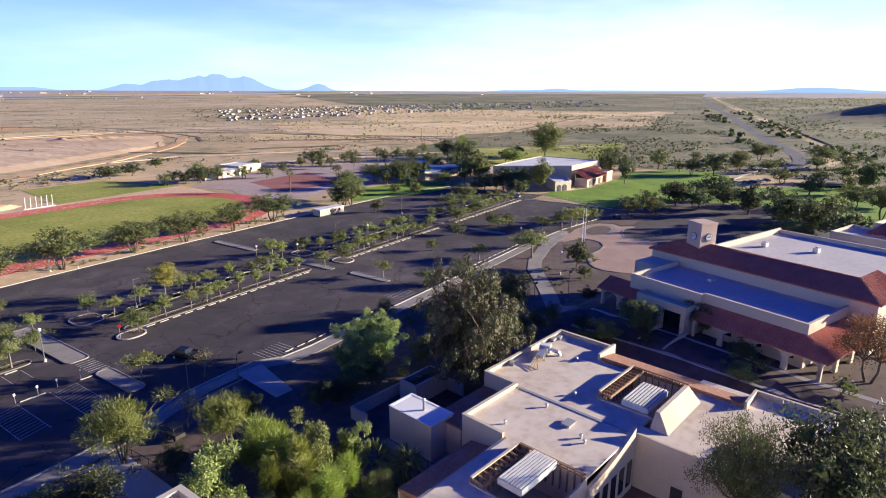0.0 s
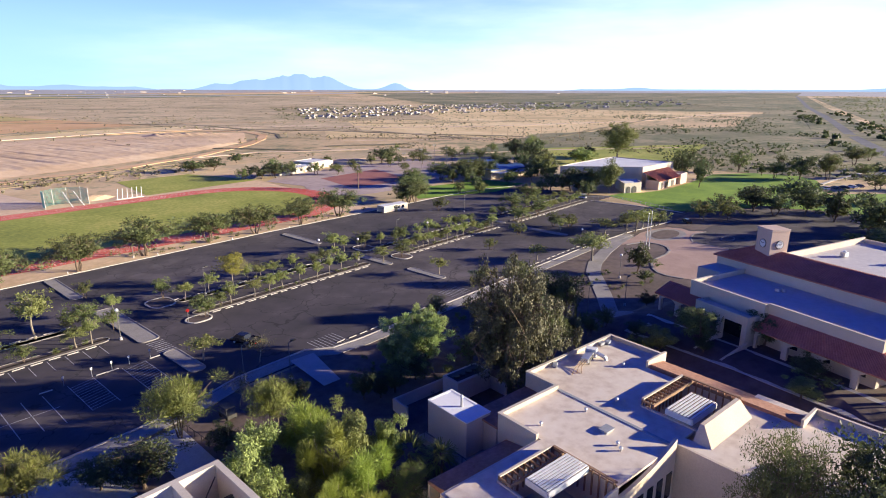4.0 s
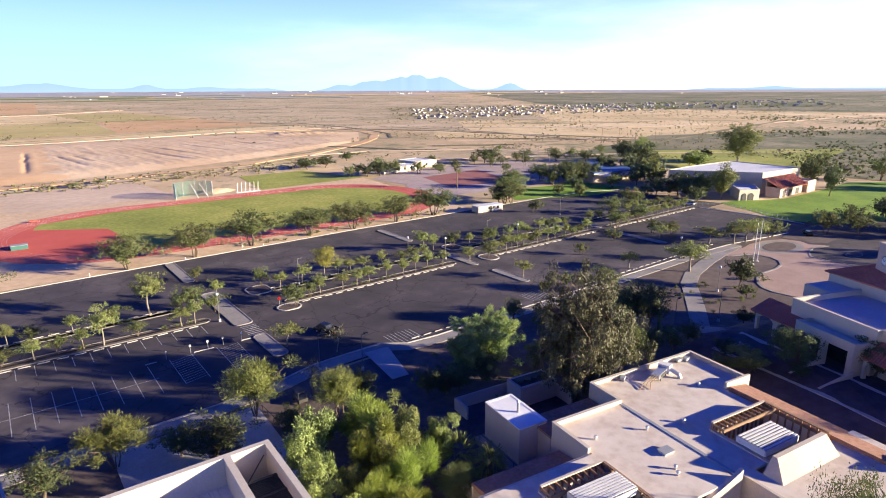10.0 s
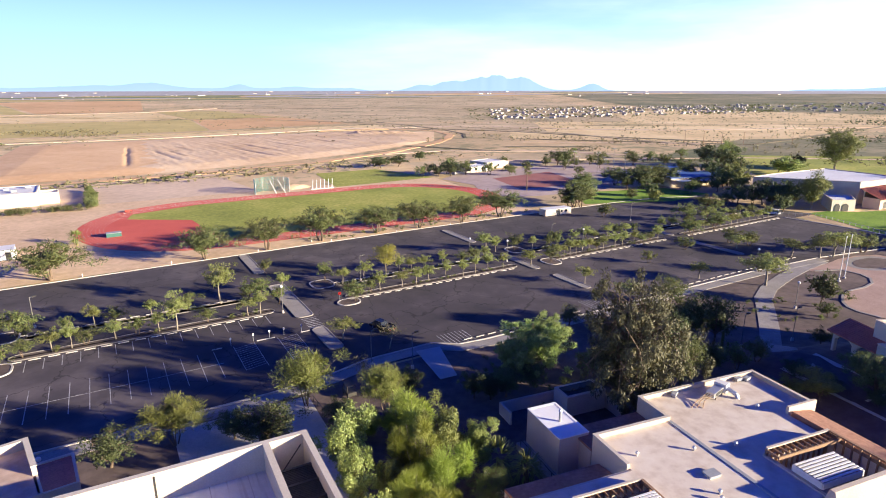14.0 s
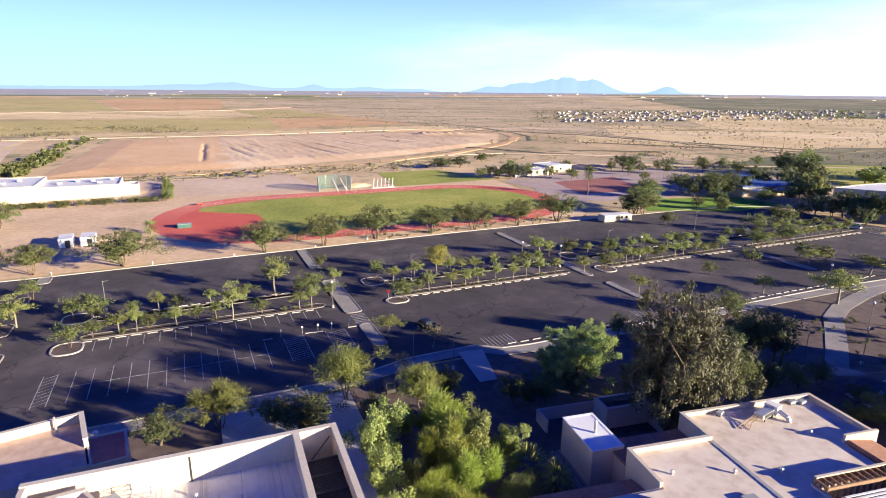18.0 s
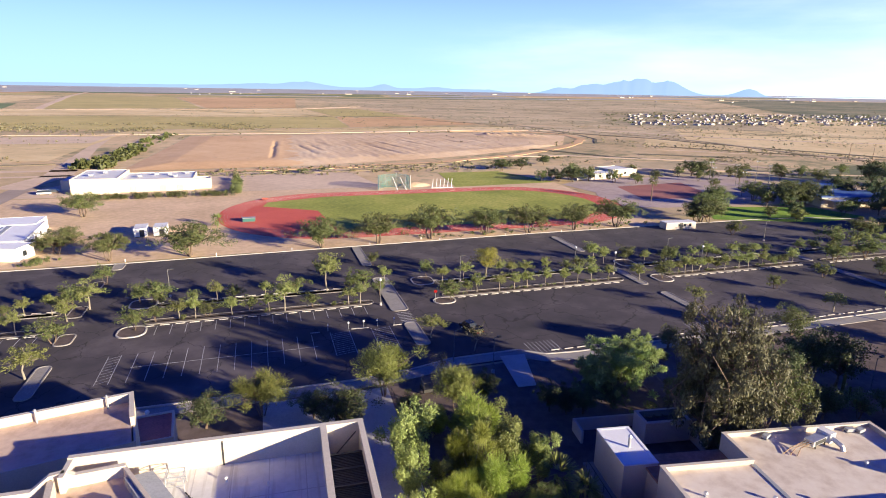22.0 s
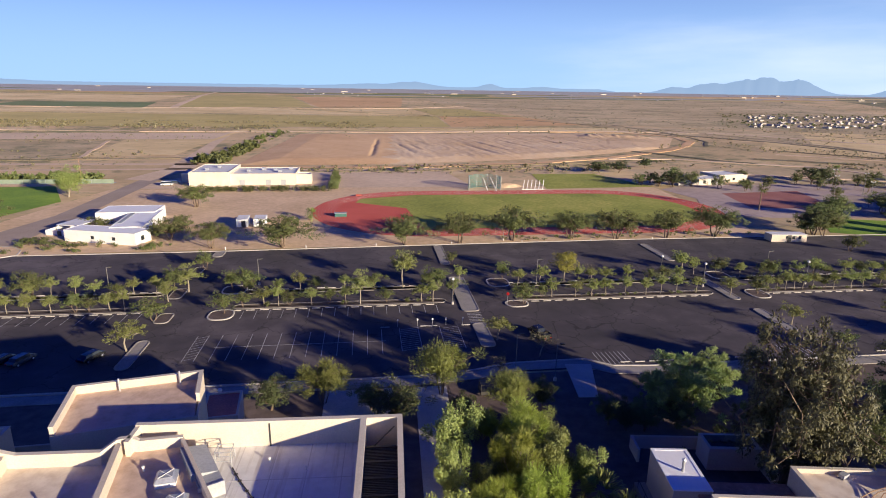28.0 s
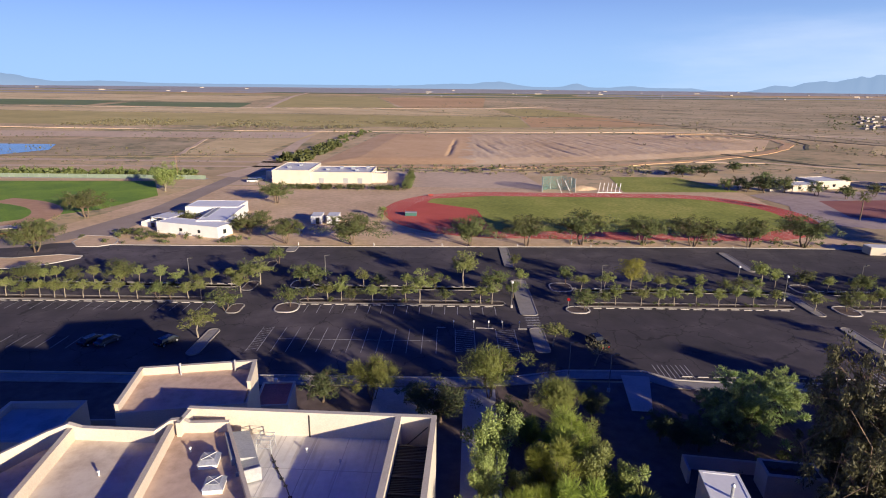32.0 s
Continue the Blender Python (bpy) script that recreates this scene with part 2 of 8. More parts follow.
snoise.inputs["Detail"].default_value = 6.0
smr.inputs["From Min"].default_value, smr.inputs["From Max"].default_value = 0.56, 0.70
smr.inputs["To Max"].default_value = 0.55
smix.data_type = 'RGBA'
smix.inputs["B"].default_value = (0.42, 0.37, 0.32, 1)
l.new(sco.outputs["Object"], smap.inputs["Vector"])
l.new(smap.outputs[0], snoise.inputs["Vector"])
l.new(snoise.outputs["Fac"], smr.inputs["Value"])
l.new(smr.outputs[0], smix.inputs["Factor"])
l.new(n["Principled BSDF"].inputs["Base Color"].links[0].from_socket, smix.inputs["A"])
l.new(smix.outputs["Result"], n["Principled BSDF"].inputs["Base Color"])
M_ROOF_B = surface("bright_white_coating", (0.84, 0.84, 0.85), (0.90, 0.90, 0.91), 0.6, 0.3, 2.0, 0.05)
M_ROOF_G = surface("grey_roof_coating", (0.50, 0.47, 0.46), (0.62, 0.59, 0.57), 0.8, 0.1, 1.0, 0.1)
M_TILE = surface("clay_roof_tile", (0.36, 0.12, 0.085), (0.58, 0.215, 0.15), 0.8, 0.4, 4.0, 0.2, vary=0.18)
M_SALMON = surface("salmon_roof_coating", (0.30, 0.15, 0.09), (0.46, 0.26, 0.17), 0.85, 0.25, 2.0, 0.15)
M_METAL = surface("galvanised_metal", (0.50, 0.51, 0.52), (0.66, 0.67, 0.68), 0.45, 0.5, 4.0, 0.05, metal=0.7)
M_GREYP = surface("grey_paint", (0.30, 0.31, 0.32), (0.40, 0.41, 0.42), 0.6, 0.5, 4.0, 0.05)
M_DARK = surface("dark_metal", (0.03, 0.03, 0.03), (0.06, 0.055, 0.05), 0.6, 0.5, 4.0, 0.05)
M_POLE = surface("weathered_pole_paint", (0.13, 0.125, 0.12), (0.22, 0.21, 0.20), 0.6, 0.5, 4.0, 0.05)
M_WOOD = surface("weathered_wood", (0.22, 0.13, 0.07), (0.38, 0.24, 0.14), 0.85, 0.5, 5.0, 0.2)
M_WHITE = surface("white_paint", (0.70, 0.69, 0.66), (0.84, 0.83, 0.80), 0.6, 0.3, 3.0, 0.05)
M_GLASS = surface("dark_glass", (0.02, 0.025, 0.03), (0.04, 0.045, 0.05), 0.1, 0.3, 2.0, 0.0)
M_TRACK = surface("red_track", (0.54, 0.085, 0.05), (0.68, 0.135, 0.085), 0.85, 0.04, 2.0, 0.08)
M_GRASS = surface("mown_grass", (0.20, 0.235, 0.025), (0.52, 0.47, 0.10), 0.9, 0.035, 0.7, 0.4, c3=(0.33, 0.355, 0.045))
M_LAWN = surface("green_lawn", (0.09, 0.20, 0.009), (0.28, 0.42, 0.024), 0.9, 0.06, 1.5, 0.4)
M_TOWN = foliage("town_walls", (0.16, 0.13, 0.11), (0.80, 0.74, 0.66), 0.0)
M_BARK = surface("bark", (0.10, 0.07, 0.05), (0.22, 0.16, 0.11), 0.95, 1.0, 6.0, 0.4)
M_BARKP = surface("pale_bark", (0.22, 0.19, 0.14), (0.36, 0.31, 0.24), 0.95, 1.0, 6.0, 0.4)
M_LEAF_MESQ = foliage("mesquite_leaves", (0.072, 0.096, 0.028), (0.235, 0.265, 0.082))
M_LEAF_LOT = foliage("paloverde_leaves", (0.14, 0.17, 0.042), (0.39, 0.425, 0.13))
M_LEAF_GREEN = foliage("bright_leaves", (0.10, 0.13, 0.03), (0.40, 0.45, 0.13), 0.25)
M_LEAF_PLUME = foliage("feathery_leaves", (0.11, 0.15, 0.018), (0.45, 0.52, 0.09), 0.22)
M_LEAF_UMBR = foliage("olive_strands", (0.085, 0.115, 0.022), (0.34, 0.375, 0.085), 0.22)
M_LEAF_FEATH = foliage("grey_feathery_leaves", (0.17, 0.23, 0.07), (0.43, 0.51, 0.18))
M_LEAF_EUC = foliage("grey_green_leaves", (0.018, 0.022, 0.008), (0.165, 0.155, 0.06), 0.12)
M_LEAF_DARK = foliage("dark_leaves", (0.045, 0.064, 0.022), (0.16, 0.19, 0.07))
M_LEAF_YEL = foliage("yellow_leaves", (0.22, 0.22, 0.03), (0.52, 0.50, 0.08))
M_LEAF_ORG = foliage("rusty_leaves", (0.12, 0.055, 0.02), (0.30, 0.16, 0.06))
M_LEAF_SCRUB = foliage("scrub_leaves", (0.15, 0.145, 0.065), (0.34, 0.31, 0.16), 0.2)


# ---- building blocks ----
def thing(name, x, y, z, label, category, group="", kind="", turn=0.0):
    ob = new(name)
    ob.matrix_basis = pose(x, y, z, 0, 0, turn)
    return tagged(ob, label, category, group, kind)


def link_mesh(name, me, material, parent=None, label=""):
    if material:
        me.materials.append(material)
    ob = new(name, me)
    ob.parent = parent
    if label:
        ob["label"] = label
    return ob


def part(name, bm, material, parent=None, label=""):
    me = bpy.data.meshes.new(name)
    bm.normal_update()
    bm.to_mesh(me)
    bm.free()
    return link_mesh(name, me, material, parent, label)


def box(bm, x0, x1, y0, y1, z0, z1):
    v = [bm.verts.new((x, y, z)) for z in (z0, z1) for x, y in ((x0, y0), (x1, y0), (x1, y1), (x0, y1))]
    for f in ((3, 2, 1, 0), (4, 5, 6, 7), (0, 1, 5, 4), (1, 2, 6, 5), (2, 3, 7, 6), (3, 0, 4, 7)):
        bm.faces.new([v[i] for i in f])
    return v


def boxes(*bs):
    bm = bmesh.new()
    for b in bs:
        box(bm, *b)
    return bm


def prism(bm, poly, z0, z1):
    """Upright prism over a polygon that runs anticlockwise."""
    a = [bm.verts.new((x, y, z0)) for x, y in poly]
    b = [bm.verts.new((x, y, z1)) for x, y in poly]
    bm.faces.new(b)
    bm.faces.new(a[::-1])
    for i in range(len(poly)):
        j = (i + 1) % len(poly)
        bm.faces.new((a[i], a[j], b[j], b[i]))


def tube(bm, p, q, r0, r1, n=6):
    p, q = Vector(p), Vector(q)
    d = (q - p).normalized()
    a = d.orthogonal().normalized()
    b = d.cross(a)
    rings = [[bm.verts.new(c + (a * math.cos(i * math.tau / n) + b * math.sin(i * math.tau / n)) * r) for i in range(n)]
             for c, r in ((p, r0), (q, r1))]
    for i in range(n):
        j = (i + 1) % n
        bm.faces.new((rings[0][i], rings[0][j], rings[1][j], rings[1][i]))
    bm.faces.new(rings[1])
    bm.faces.new(rings[0][::-1])


def sheet(name, poly, z, material, label, category="ground", thick=0.0):
    bm = bmesh.new()
    if thick:
        prism(bm, poly, z - thick, z)
    else:
        bm.faces.new([bm.verts.new((x, y, z)) for x, y in poly])
    ob = part(name, bm, material)
    return tagged(ob, label, category, kind="structure")


def arc(cx, cy, rx, ry, a0, a1, n):
    return [(cx + rx * math.cos(radians(a0 + (a1 - a0) * i / n)), cy + ry * math.sin(radians(a0 + (a1 - a0) * i / n))) for i in range(n + 1)]


def rounded(x0, x1, y0, y1, r, n=5):
    p = []
    for cx, cy, a in ((x1 - r, y0 + r, -90), (x1 - r, y1 - r, 0), (x0 + r, y1 - r, 90), (x0 + r, y0 + r, 180)):
        p += arc(cx, cy, r, r, a, a + 90, n)
    return p


def band(bm, pts, w, z0, z1, closed=False, lift=lambda x, y: 0.0):
    """A strip of width w with its middle on pts."""
    P = [Vector((x, y, 0)) for x, y in pts]
    n = len(P)
    L, R = [], []
    for i in range(n):
        a = P[i - 1] if (closed or i) else P[i]
        b = P[(i + 1) % n] if (closed or i < n - 1) else P[i]
        d = (b - a).normalized()
        s = Vector((-d.y, d.x, 0)) * w / 2
        L.append(P[i] + s)
        R.append(P[i] - s)
    lo = [(bm.verts.new((p.x, p.y, z0)), bm.verts.new((p.x, p.y, z1 + lift(p.x, p.y)))) for p in L]
    ro = [(bm.verts.new((p.x, p.y, z0)), bm.verts.new((p.x, p.y, z1 + lift(p.x, p.y)))) for p in R]
    for i in range(n if closed else n - 1):
        j = (i + 1) % n
        bm.faces.new((ro[i][1], ro[j][1], lo[j][1], lo[i][1]))
        bm.faces.new((lo[i][1], lo[j][1], lo[j][0], lo[i][0]))
        bm.faces.new((ro[i][0], ro[j][0], ro[j][1], ro[i][1]))


def ease(t):
    t = min(1.0, max(0.0, t))
    return t * t * (3 - 2 * t)


CT, CO, CZ = -20.8, (110.5, 28.0), 3.4


def terrace(x, y):
    """Height of the raised ground round the library."""
    c, s = math.cos(radians(CT)), math.sin(radians(CT))
    dx, dy = x - CO[0], y - CO[1]
    u, v = dx * c + dy * s, -dx * s + dy * c
    return CZ * ease((u + 21) / 14) * ease((15 - v) / 9) * ease((84 - u) / 24)


def ground_height(x, y):
    r = math.hypot(x, y)
    return 0.0 if r < 650 else (r - 650) * 28 / 4250

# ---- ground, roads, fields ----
# bluish pale tones: distance haze put into the ground colour
M_FAR_HAZE = surface("haze_tinted_far_field", (0.36, 0.35, 0.35), (0.50, 0.48, 0.475), 0.95, 0.004, 0.05, 0.2)
def make_ground():
    bm = bmesh.new()
    radii = [0, 650, 800, 1000, 1300, 1700, 2200, 3000, 4000, 4900]
    n = 96
    rings = []
    for r in radii[1:]:
        rings.append([bm.verts.new((r * math.cos(i * math.tau / n), r * math.sin(i * math.tau / n), ground_height(r, 0))) for i in range(n)])
    c = bm.verts.new((0, 0, 0))
    for i in range(n):
        j = (i + 1) % n
        bm.faces.new((c, rings[0][i], rings[0][j]))
        for a, b in zip(rings, rings[1:]):
            bm.faces.new((a[i], b[i], b[j], a[j]))
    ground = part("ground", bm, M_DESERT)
    # outer ring takes the haze-tinted colour
    ground.data.materials.append(M_FAR_HAZE)
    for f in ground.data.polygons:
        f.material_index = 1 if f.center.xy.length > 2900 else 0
    tagged(ground, "dry tan desert ground with scattered scrub", "ground", kind="structure")


make_ground()


def field(name, poly4, lift, material, label, n=8, m=10):
    """A parcel between four corners, laid on the ground."""
    a, b, c, d = [Vector(p) for p in poly4]
    bm = bmesh.new()
    g = []
    for i in range(n + 1):
        row = []
        for j in range(m + 1):
            p = a.lerp(b, i / n).lerp(d.lerp(c, i / n), j / m)
            row.append(bm.verts.new((p.x, p.y, ground_height(p.x, p.y) + terrace(p.x, p.y) + lift)))
        g.append(row)
    for i in range(n):
        for j in range(m):
            bm.faces.new((g[i][j], g[i + 1][j], g[i + 1][j + 1], g[i][j + 1]))
    tagged(part(name, bm, material), label, "field", kind="structure")


M_CROP = plain("olive_crop", (0.41, 0.33, 0.105), (0.52, 0.42, 0.145), (0.64, 0.515, 0.195), (0.35, 0.31, 0.095), 0.53)
M_CROP_G = surface("green_crop", (0.11, 0.16, 0.05), (0.20, 0.25, 0.09), 0.95, 0.01, 0.2, 0.4)
M_CROP_R = plain("ploughed_soil", (0.52, 0.31, 0.135), (0.63, 0.39, 0.18), (0.74, 0.49, 0.24), (0.47, 0.33, 0.14), 0.55)
M_STRAW = plain("dry_grass", (0.55, 0.41, 0.19), (0.74, 0.56, 0.28), (0.88, 0.71, 0.40), (0.38, 0.31, 0.14), 0.53)
M_SCRUBG = plain("scrub_ground", (0.36, 0.275, 0.145), (0.54, 0.415, 0.235), (0.72, 0.56, 0.34), (0.24, 0.22, 0.105), 0.51)
M_GREENG = plain("green_scrub_ground", (0.15, 0.145, 0.065), (0.27, 0.235, 0.12), (0.44, 0.36, 0.21), (0.115, 0.13, 0.052), 0.47)
FIELDS = [
    ((-760, 640), (118, 690), (128, 915), (-760, 930), M_CROP, "olive-brown crop field"),
    ((-760, 945), (130, 925), (105, 1190), (-760, 1030), M_STRAW, "pale straw-coloured crop field"),
    ((120, 695), (300, 735), (262, 915), (132, 920), M_CROP_R, "bare reddish ploughed field"),
    ((132, 930), (258, 925), (214, 1200), (108, 1190), M_CROP, "olive-brown crop field"),
    ((-120, 612), (300, 628), (330, 690), (-110, 655), M_STRAW, "pale dry canal margin"),
    ((-343, 1150), (-85, 1215), (-230, 2033), (-509, 2006), M_CROP, "dry olive crop field"),
    ((-74, 1208), (92, 1252), (147, 2150), (-212, 1960), M_CROP_R, "brown fallow field"),
    ((-665, 1161), (-375, 1103), (-440, 1382), (-700, 1342), M_CROP_G, "dark green irrigated crop field"),
    ((-1150, 1090), (-690, 1150), (-763, 1437), (-1300, 1400), M_CROP_G, "green irrigated crop field"),
    ((-1500, 1440), (-470, 1400), (-530, 1960), (-1900, 1960), M_STRAW, "straw-coloured stubble field"),
    ((-420, 350), (-165, 375), (-188, 495), (-420, 470), M_SCRUBG, "brown weedy parcel behind the ball field"),
    ((-160, 383), (-108, 396), (-108, 590), (-195, 590), M_STRAW, "pale dry parcel"),
    ((-600, 500), (-113, 516), (-113, 585), (-600, 552), M_PALE, "pale bare earth strip"),
    ((300, 735), (345, 600), (420, 470), (520, 620), M_SCRUBG, "brown weedy ground beyond the canal"),
    ((300, 760), (640, 560), (1000, 1000), (240, 1330), M_SCRUBG, "grey-brown scrubland"),
    ((235, 1345), (1010, 1010), (1500, 2000), (170, 2040), M_SCRUBG, "grey-brown far scrubland"),
    ((345, 440), (480, 290), (850, 345), (470, 605), M_STRAW, "pale dry grassland"),
    ((480, 615), (860, 350), (1150, 270), (1000, 830), M_STRAW, "pale dry grassland"),
    ((300, 250), (440, 120), (900, 140), (520, 320), M_GREENG, "green-brown scrubland"),
    ((330, 14), (330, -220), (640, -380), (500, -10), M_GREENG, "green-brown scrubland"),
    ((480, -20), (620, -400), (3200, -700), (2600, 430), M_GREENG, "green-brown scrubland"),
    ((345, 120), (372, -10), (1300, 190), (1100, 262), M_GREENG, "green-brown scrubland by the highway"),
    ((900, 135), (1500, 255), (2600, 480), (1160, 262), M_GREENG, "green-brown scrubland"),
    ((1010, 840), (1200, 260), (3900, 700), (2200, 2600), M_GREENG, "grey-green far scrubland"),
]
TOWN = ((505, 690), (1000, 622), (1380, 870), (720, 1010))
frnd = random.Random(21)
fy = 2060
while fy < 4300:
    dep = frnd.uniform(70, 190) * (fy / 1900)
    fx = -fy * 1.05
    while fx < fy * 0.95:
        wd = frnd.uniform(260, 900) * (fy / 1500)
        mt, lab = frnd.choice(((M_CROP, "far olive field"), (M_CROP_G, "far green field"), (M_CROP_R, "far brown ploughed field"), (M_STRAW, "far pale stubble field"), (M_FAR_HAZE, "far pale field"), (M_FAR_HAZE, "far pale field"), (M_CROP, "far olive field")))
        # beyond this depth every parcel takes the haze tint
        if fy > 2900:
            mt, lab = M_FAR_HAZE, "far pale field"
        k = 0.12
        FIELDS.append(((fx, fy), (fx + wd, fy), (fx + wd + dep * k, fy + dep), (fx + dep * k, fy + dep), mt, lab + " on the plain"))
        fx += wd + frnd.uniform(10, 60)
    fy += dep + frnd.uniform(8, 40)
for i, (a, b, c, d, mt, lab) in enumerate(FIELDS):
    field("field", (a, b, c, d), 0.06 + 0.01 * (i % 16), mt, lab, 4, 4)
bm = bmesh.new()
band(bm, [(-200, 1180), (250, 830), (369, 663), (407, 559), (432, 454), (430, 349), (440, 300)], 7, -0.3, 0.5, lift=ground_height)
tagged(part("canal_bank", bm, M_SCRUBG), "dark weedy canal bank across the plain", "canal", kind="structure")

# dirt tracks, weedy banks and spoil lines across the plain
M_WEED = plain("dark_weeds", (0.13, 0.11, 0.06), (0.22, 0.18, 0.10), (0.42, 0.32, 0.18), (0.11, 0.11, 0.05), 0.48, 0.3)
M_PAD = plain("orange_graded_earth", (0.60, 0.365, 0.175), (0.72, 0.465, 0.235), (0.83, 0.575, 0.32), (0.58, 0.375, 0.185), 0.54, 0.2)
M_PAD2 = plain("pale_graded_earth", (0.57, 0.385, 0.215), (0.735, 0.53, 0.32), (0.86, 0.68, 0.45), (0.46, 0.325, 0.185), 0.535, 0.2)
TRACKS = [
    ([(-75, 336), (0, 331), (66, 338), (125, 350), (198, 386), (258, 430), (296, 470), (322, 510), (333, 560), (300, 612), (220, 622)], 8, M_PAD, "orange dirt haul road round the graded pad"),
    ([(310, 462), (336, 505), (346, 560), (318, 625)], 3, M_WEED, "weedy edge of the haul road"),
    ([(183, 372), (230, 372), (300, 330), (330, 280)], 5, M_PALE, "pale dirt track below the graded pad"),
    ([(-50, 330), (20, 326), (80, 338), (190, 358)], 2.2, M_WEED, "dark weedy spoil line"),
    ([(-30, 318), (40, 316), (120, 330), (170, 342)], 1.8, M_WEED, "dark weedy spoil line"),
    ([(225, 423), (245, 390), (261, 359), (275, 345)], 6, M_WEED, "dark spoil bank"),
    ([(292, 372), (323, 352), (350, 338)], 8, M_WEED, "dark spoil bank"),
    ([(341, 730), (350, 585), (402, 506), (431, 414), (480, 311)], 7, M_WEED, "dark weedy canal line"),
    ([(-760, 937), (-130, 944), (274, 920)], 5, M_WEED, "dark ditch between the crop fields"),
    ([(300, 700), (420, 640), (560, 520), (700, 440)], 4, M_WEED, "dark scrub line"),
    ([(240, 1330), (600, 1120), (1000, 1000)], 9, M_WEED, "dark scrub line on the plain"),
    ([(300, 930), (520, 860), (760, 700)], 6, M_WEED, "dark scrub line on the plain"),
    ([(-330, 1125), (-509, 2010), (-600, 2600)], 14, M_PALE, "pale farm road between the fields"),
    ([(-760, 1090), (-330, 1128), (95, 1200), (240, 1335)], 9, M_PALE, "pale farm road between the fields"),
    ([(-600, 596), (-120, 604), (60, 640), (260, 700)], 3.5, M_WEED, "weedy field edge"),
    ([(345, 430), (480, 283), (850, 337)], 4, M_WEED, "weedy edge of the grassland"),
    ([(-420, 345), (-165, 372), (-100, 380)], 3, M_WEED, "weedy parcel edge"),
    ([(-190, 498), (-160, 380)], 3, M_PALE, "pale track between parcels"),
    ([(330, 400), (420, 330), (470, 300)], 3, M_PALE, "pale dirt track"),
    ([(230, 300), (300, 270), (380, 230), (470, 160)], 3, M_PALE, "pale dirt track behind the courts"),
]
for i, (pts, wd, mt, lab) in enumerate(TRACKS):
    bm = bmesh.new()
    fine = []
    for p, q in zip(pts, pts[1:]):
        for k in range(6):
            u = k / 6
            x, y = p[0] + (q[0] - p[0]) * u, p[1] + (q[1] - p[1]) * u
            fine.append((x + 2.5 * noise.noise((x * 0.03, y * 0.03, i)), y + 2.5 * noise.noise((x * 0.03, y * 0.03, i + 40))))
    fine.append(pts[-1])
    band(bm, fine, wd, -0.3, 0.26 + 0.01 * (i % 8), lift=ground_height)
    tagged(part("weed_bank" if mt is M_WEED else "dirt_track", bm, mt), lab, "weeds" if mt is M_WEED else "track", kind="structure")

# graded earth pad with spoil ridges
def graded_pad():
    bm = bmesh.new()
    nx, ny = 340, 84
    g = []
    trenches = ((24, 0.10, 0.70, 0.6, 0.05), (48, 0.15, 0.55, 0.6, -0.13), (57, 0.25, 0.55, 0.5, -0.13), (104, 0.1, 0.5, 0.5, -0.2), (122, 0.15, 0.6, 0.45, -0.2), (150, 0.2, 0.7, 0.45, -0.22), (196, 0.3, 0.6, 0.6, -0.3), (222, 0.4, 0.8, 0.5, -0.3))
    for i in range(nx + 1):
        row = []
        for j in range(ny + 1):
            u, v = i / nx, j / ny
            y0 = 343 + 112 * u ** 2.3
            y1 = 580 + 32 * u - 62 * ease((u - 0.78) / 0.22)
            x, y = -58 + 12 * v + (330 + 42 * v) * u, y0 + (y1 - y0) * v
            e = min(u * 16, (1 - u) * 9, v * 11, (1 - v) * 9, 1)
            h = 0.15 * noise.noise((x * 0.05, y * 0.05, 3)) + 0.05 * noise.noise((x * 0.4, y * 0.2, 3))
            k = ease((x - 30) / 10)
            if k:
                sx = x + (y - 430) * 0.16
                streak = 0.7 * noise.noise((sx * 0.12, y * 0.010, 9)) + 0.7 * noise.noise((sx * 0.33, y * 0.022, 2))
                h += k * (0.42 * max(0, streak) - 0.42 * max(0, -streak - 0.12) + 0.16 * noise.noise((x * 0.3, y * 0.12, 5)))
            for tx, va, vb, dep, sk in trenches:
                w = ease(min((v - va) * 9, (vb - v) * 9))
                q = x - tx - (y - 430) * sk + 1.2 * noise.noise((y * 0.05, tx, 0))
                h += dep * w * (0.25 * math.exp(-((q - 4.5) / 2.0) ** 2) - math.exp(-(q / 1.2) ** 2))
            if 225 < x < 300 and v > 0.45:
                h += 2.4 * math.exp(-((y - 545 + (x - 262) * 0.2) / 11) ** 2) * ease(min((x - 225) / 12, (300 - x) / 12)) * (0.8 + 0.5 * noise.noise((x * 0.22, y * 0.05, 7)))
            row.append(bm.verts.new((x, y, 0.1 + e * (1.3 + h))))
        g.append(row)
    for i in range(nx):
        for j in range(ny):
            bm.faces.new((g[i][j], g[i + 1][j], g[i + 1][j + 1], g[i][j + 1]))
    for f in bm.faces:
        f.smooth = True
    pad = part("graded_earth_pad", bm, M_PAD)
    pad.data.materials.append(M_PAD2)
    for p in pad.data.polygons:
        p.material_index = 1 if p.center.x > 34 + (p.center.y - 367) * 0.05 + 9 * noise.noise((p.center.x * 0.03, p.center.y * 0.06, 1)) else 0
    tagged(pad, "pale orange graded earth pad with ridges and trenches", "earthwork", kind="structure")


graded_pad()
field("dirt_yard", ((-70, 155), (150, 158), (160, 262), (-65, 262)), 0.03, M_DIRT, "bare tan dirt round the running track")
field("dirt_yard", ((160, 160), (330, 150), (330, 330), (175, 320)), 0.035, M_SCRUBG, "brown weedy dirt by the ball courts")
field("dirt_yard", ((-90, 262), (70, 262), (60, 330), (-60, 330)), 0.04, M_PALE, "pale graded dirt behind the hall")
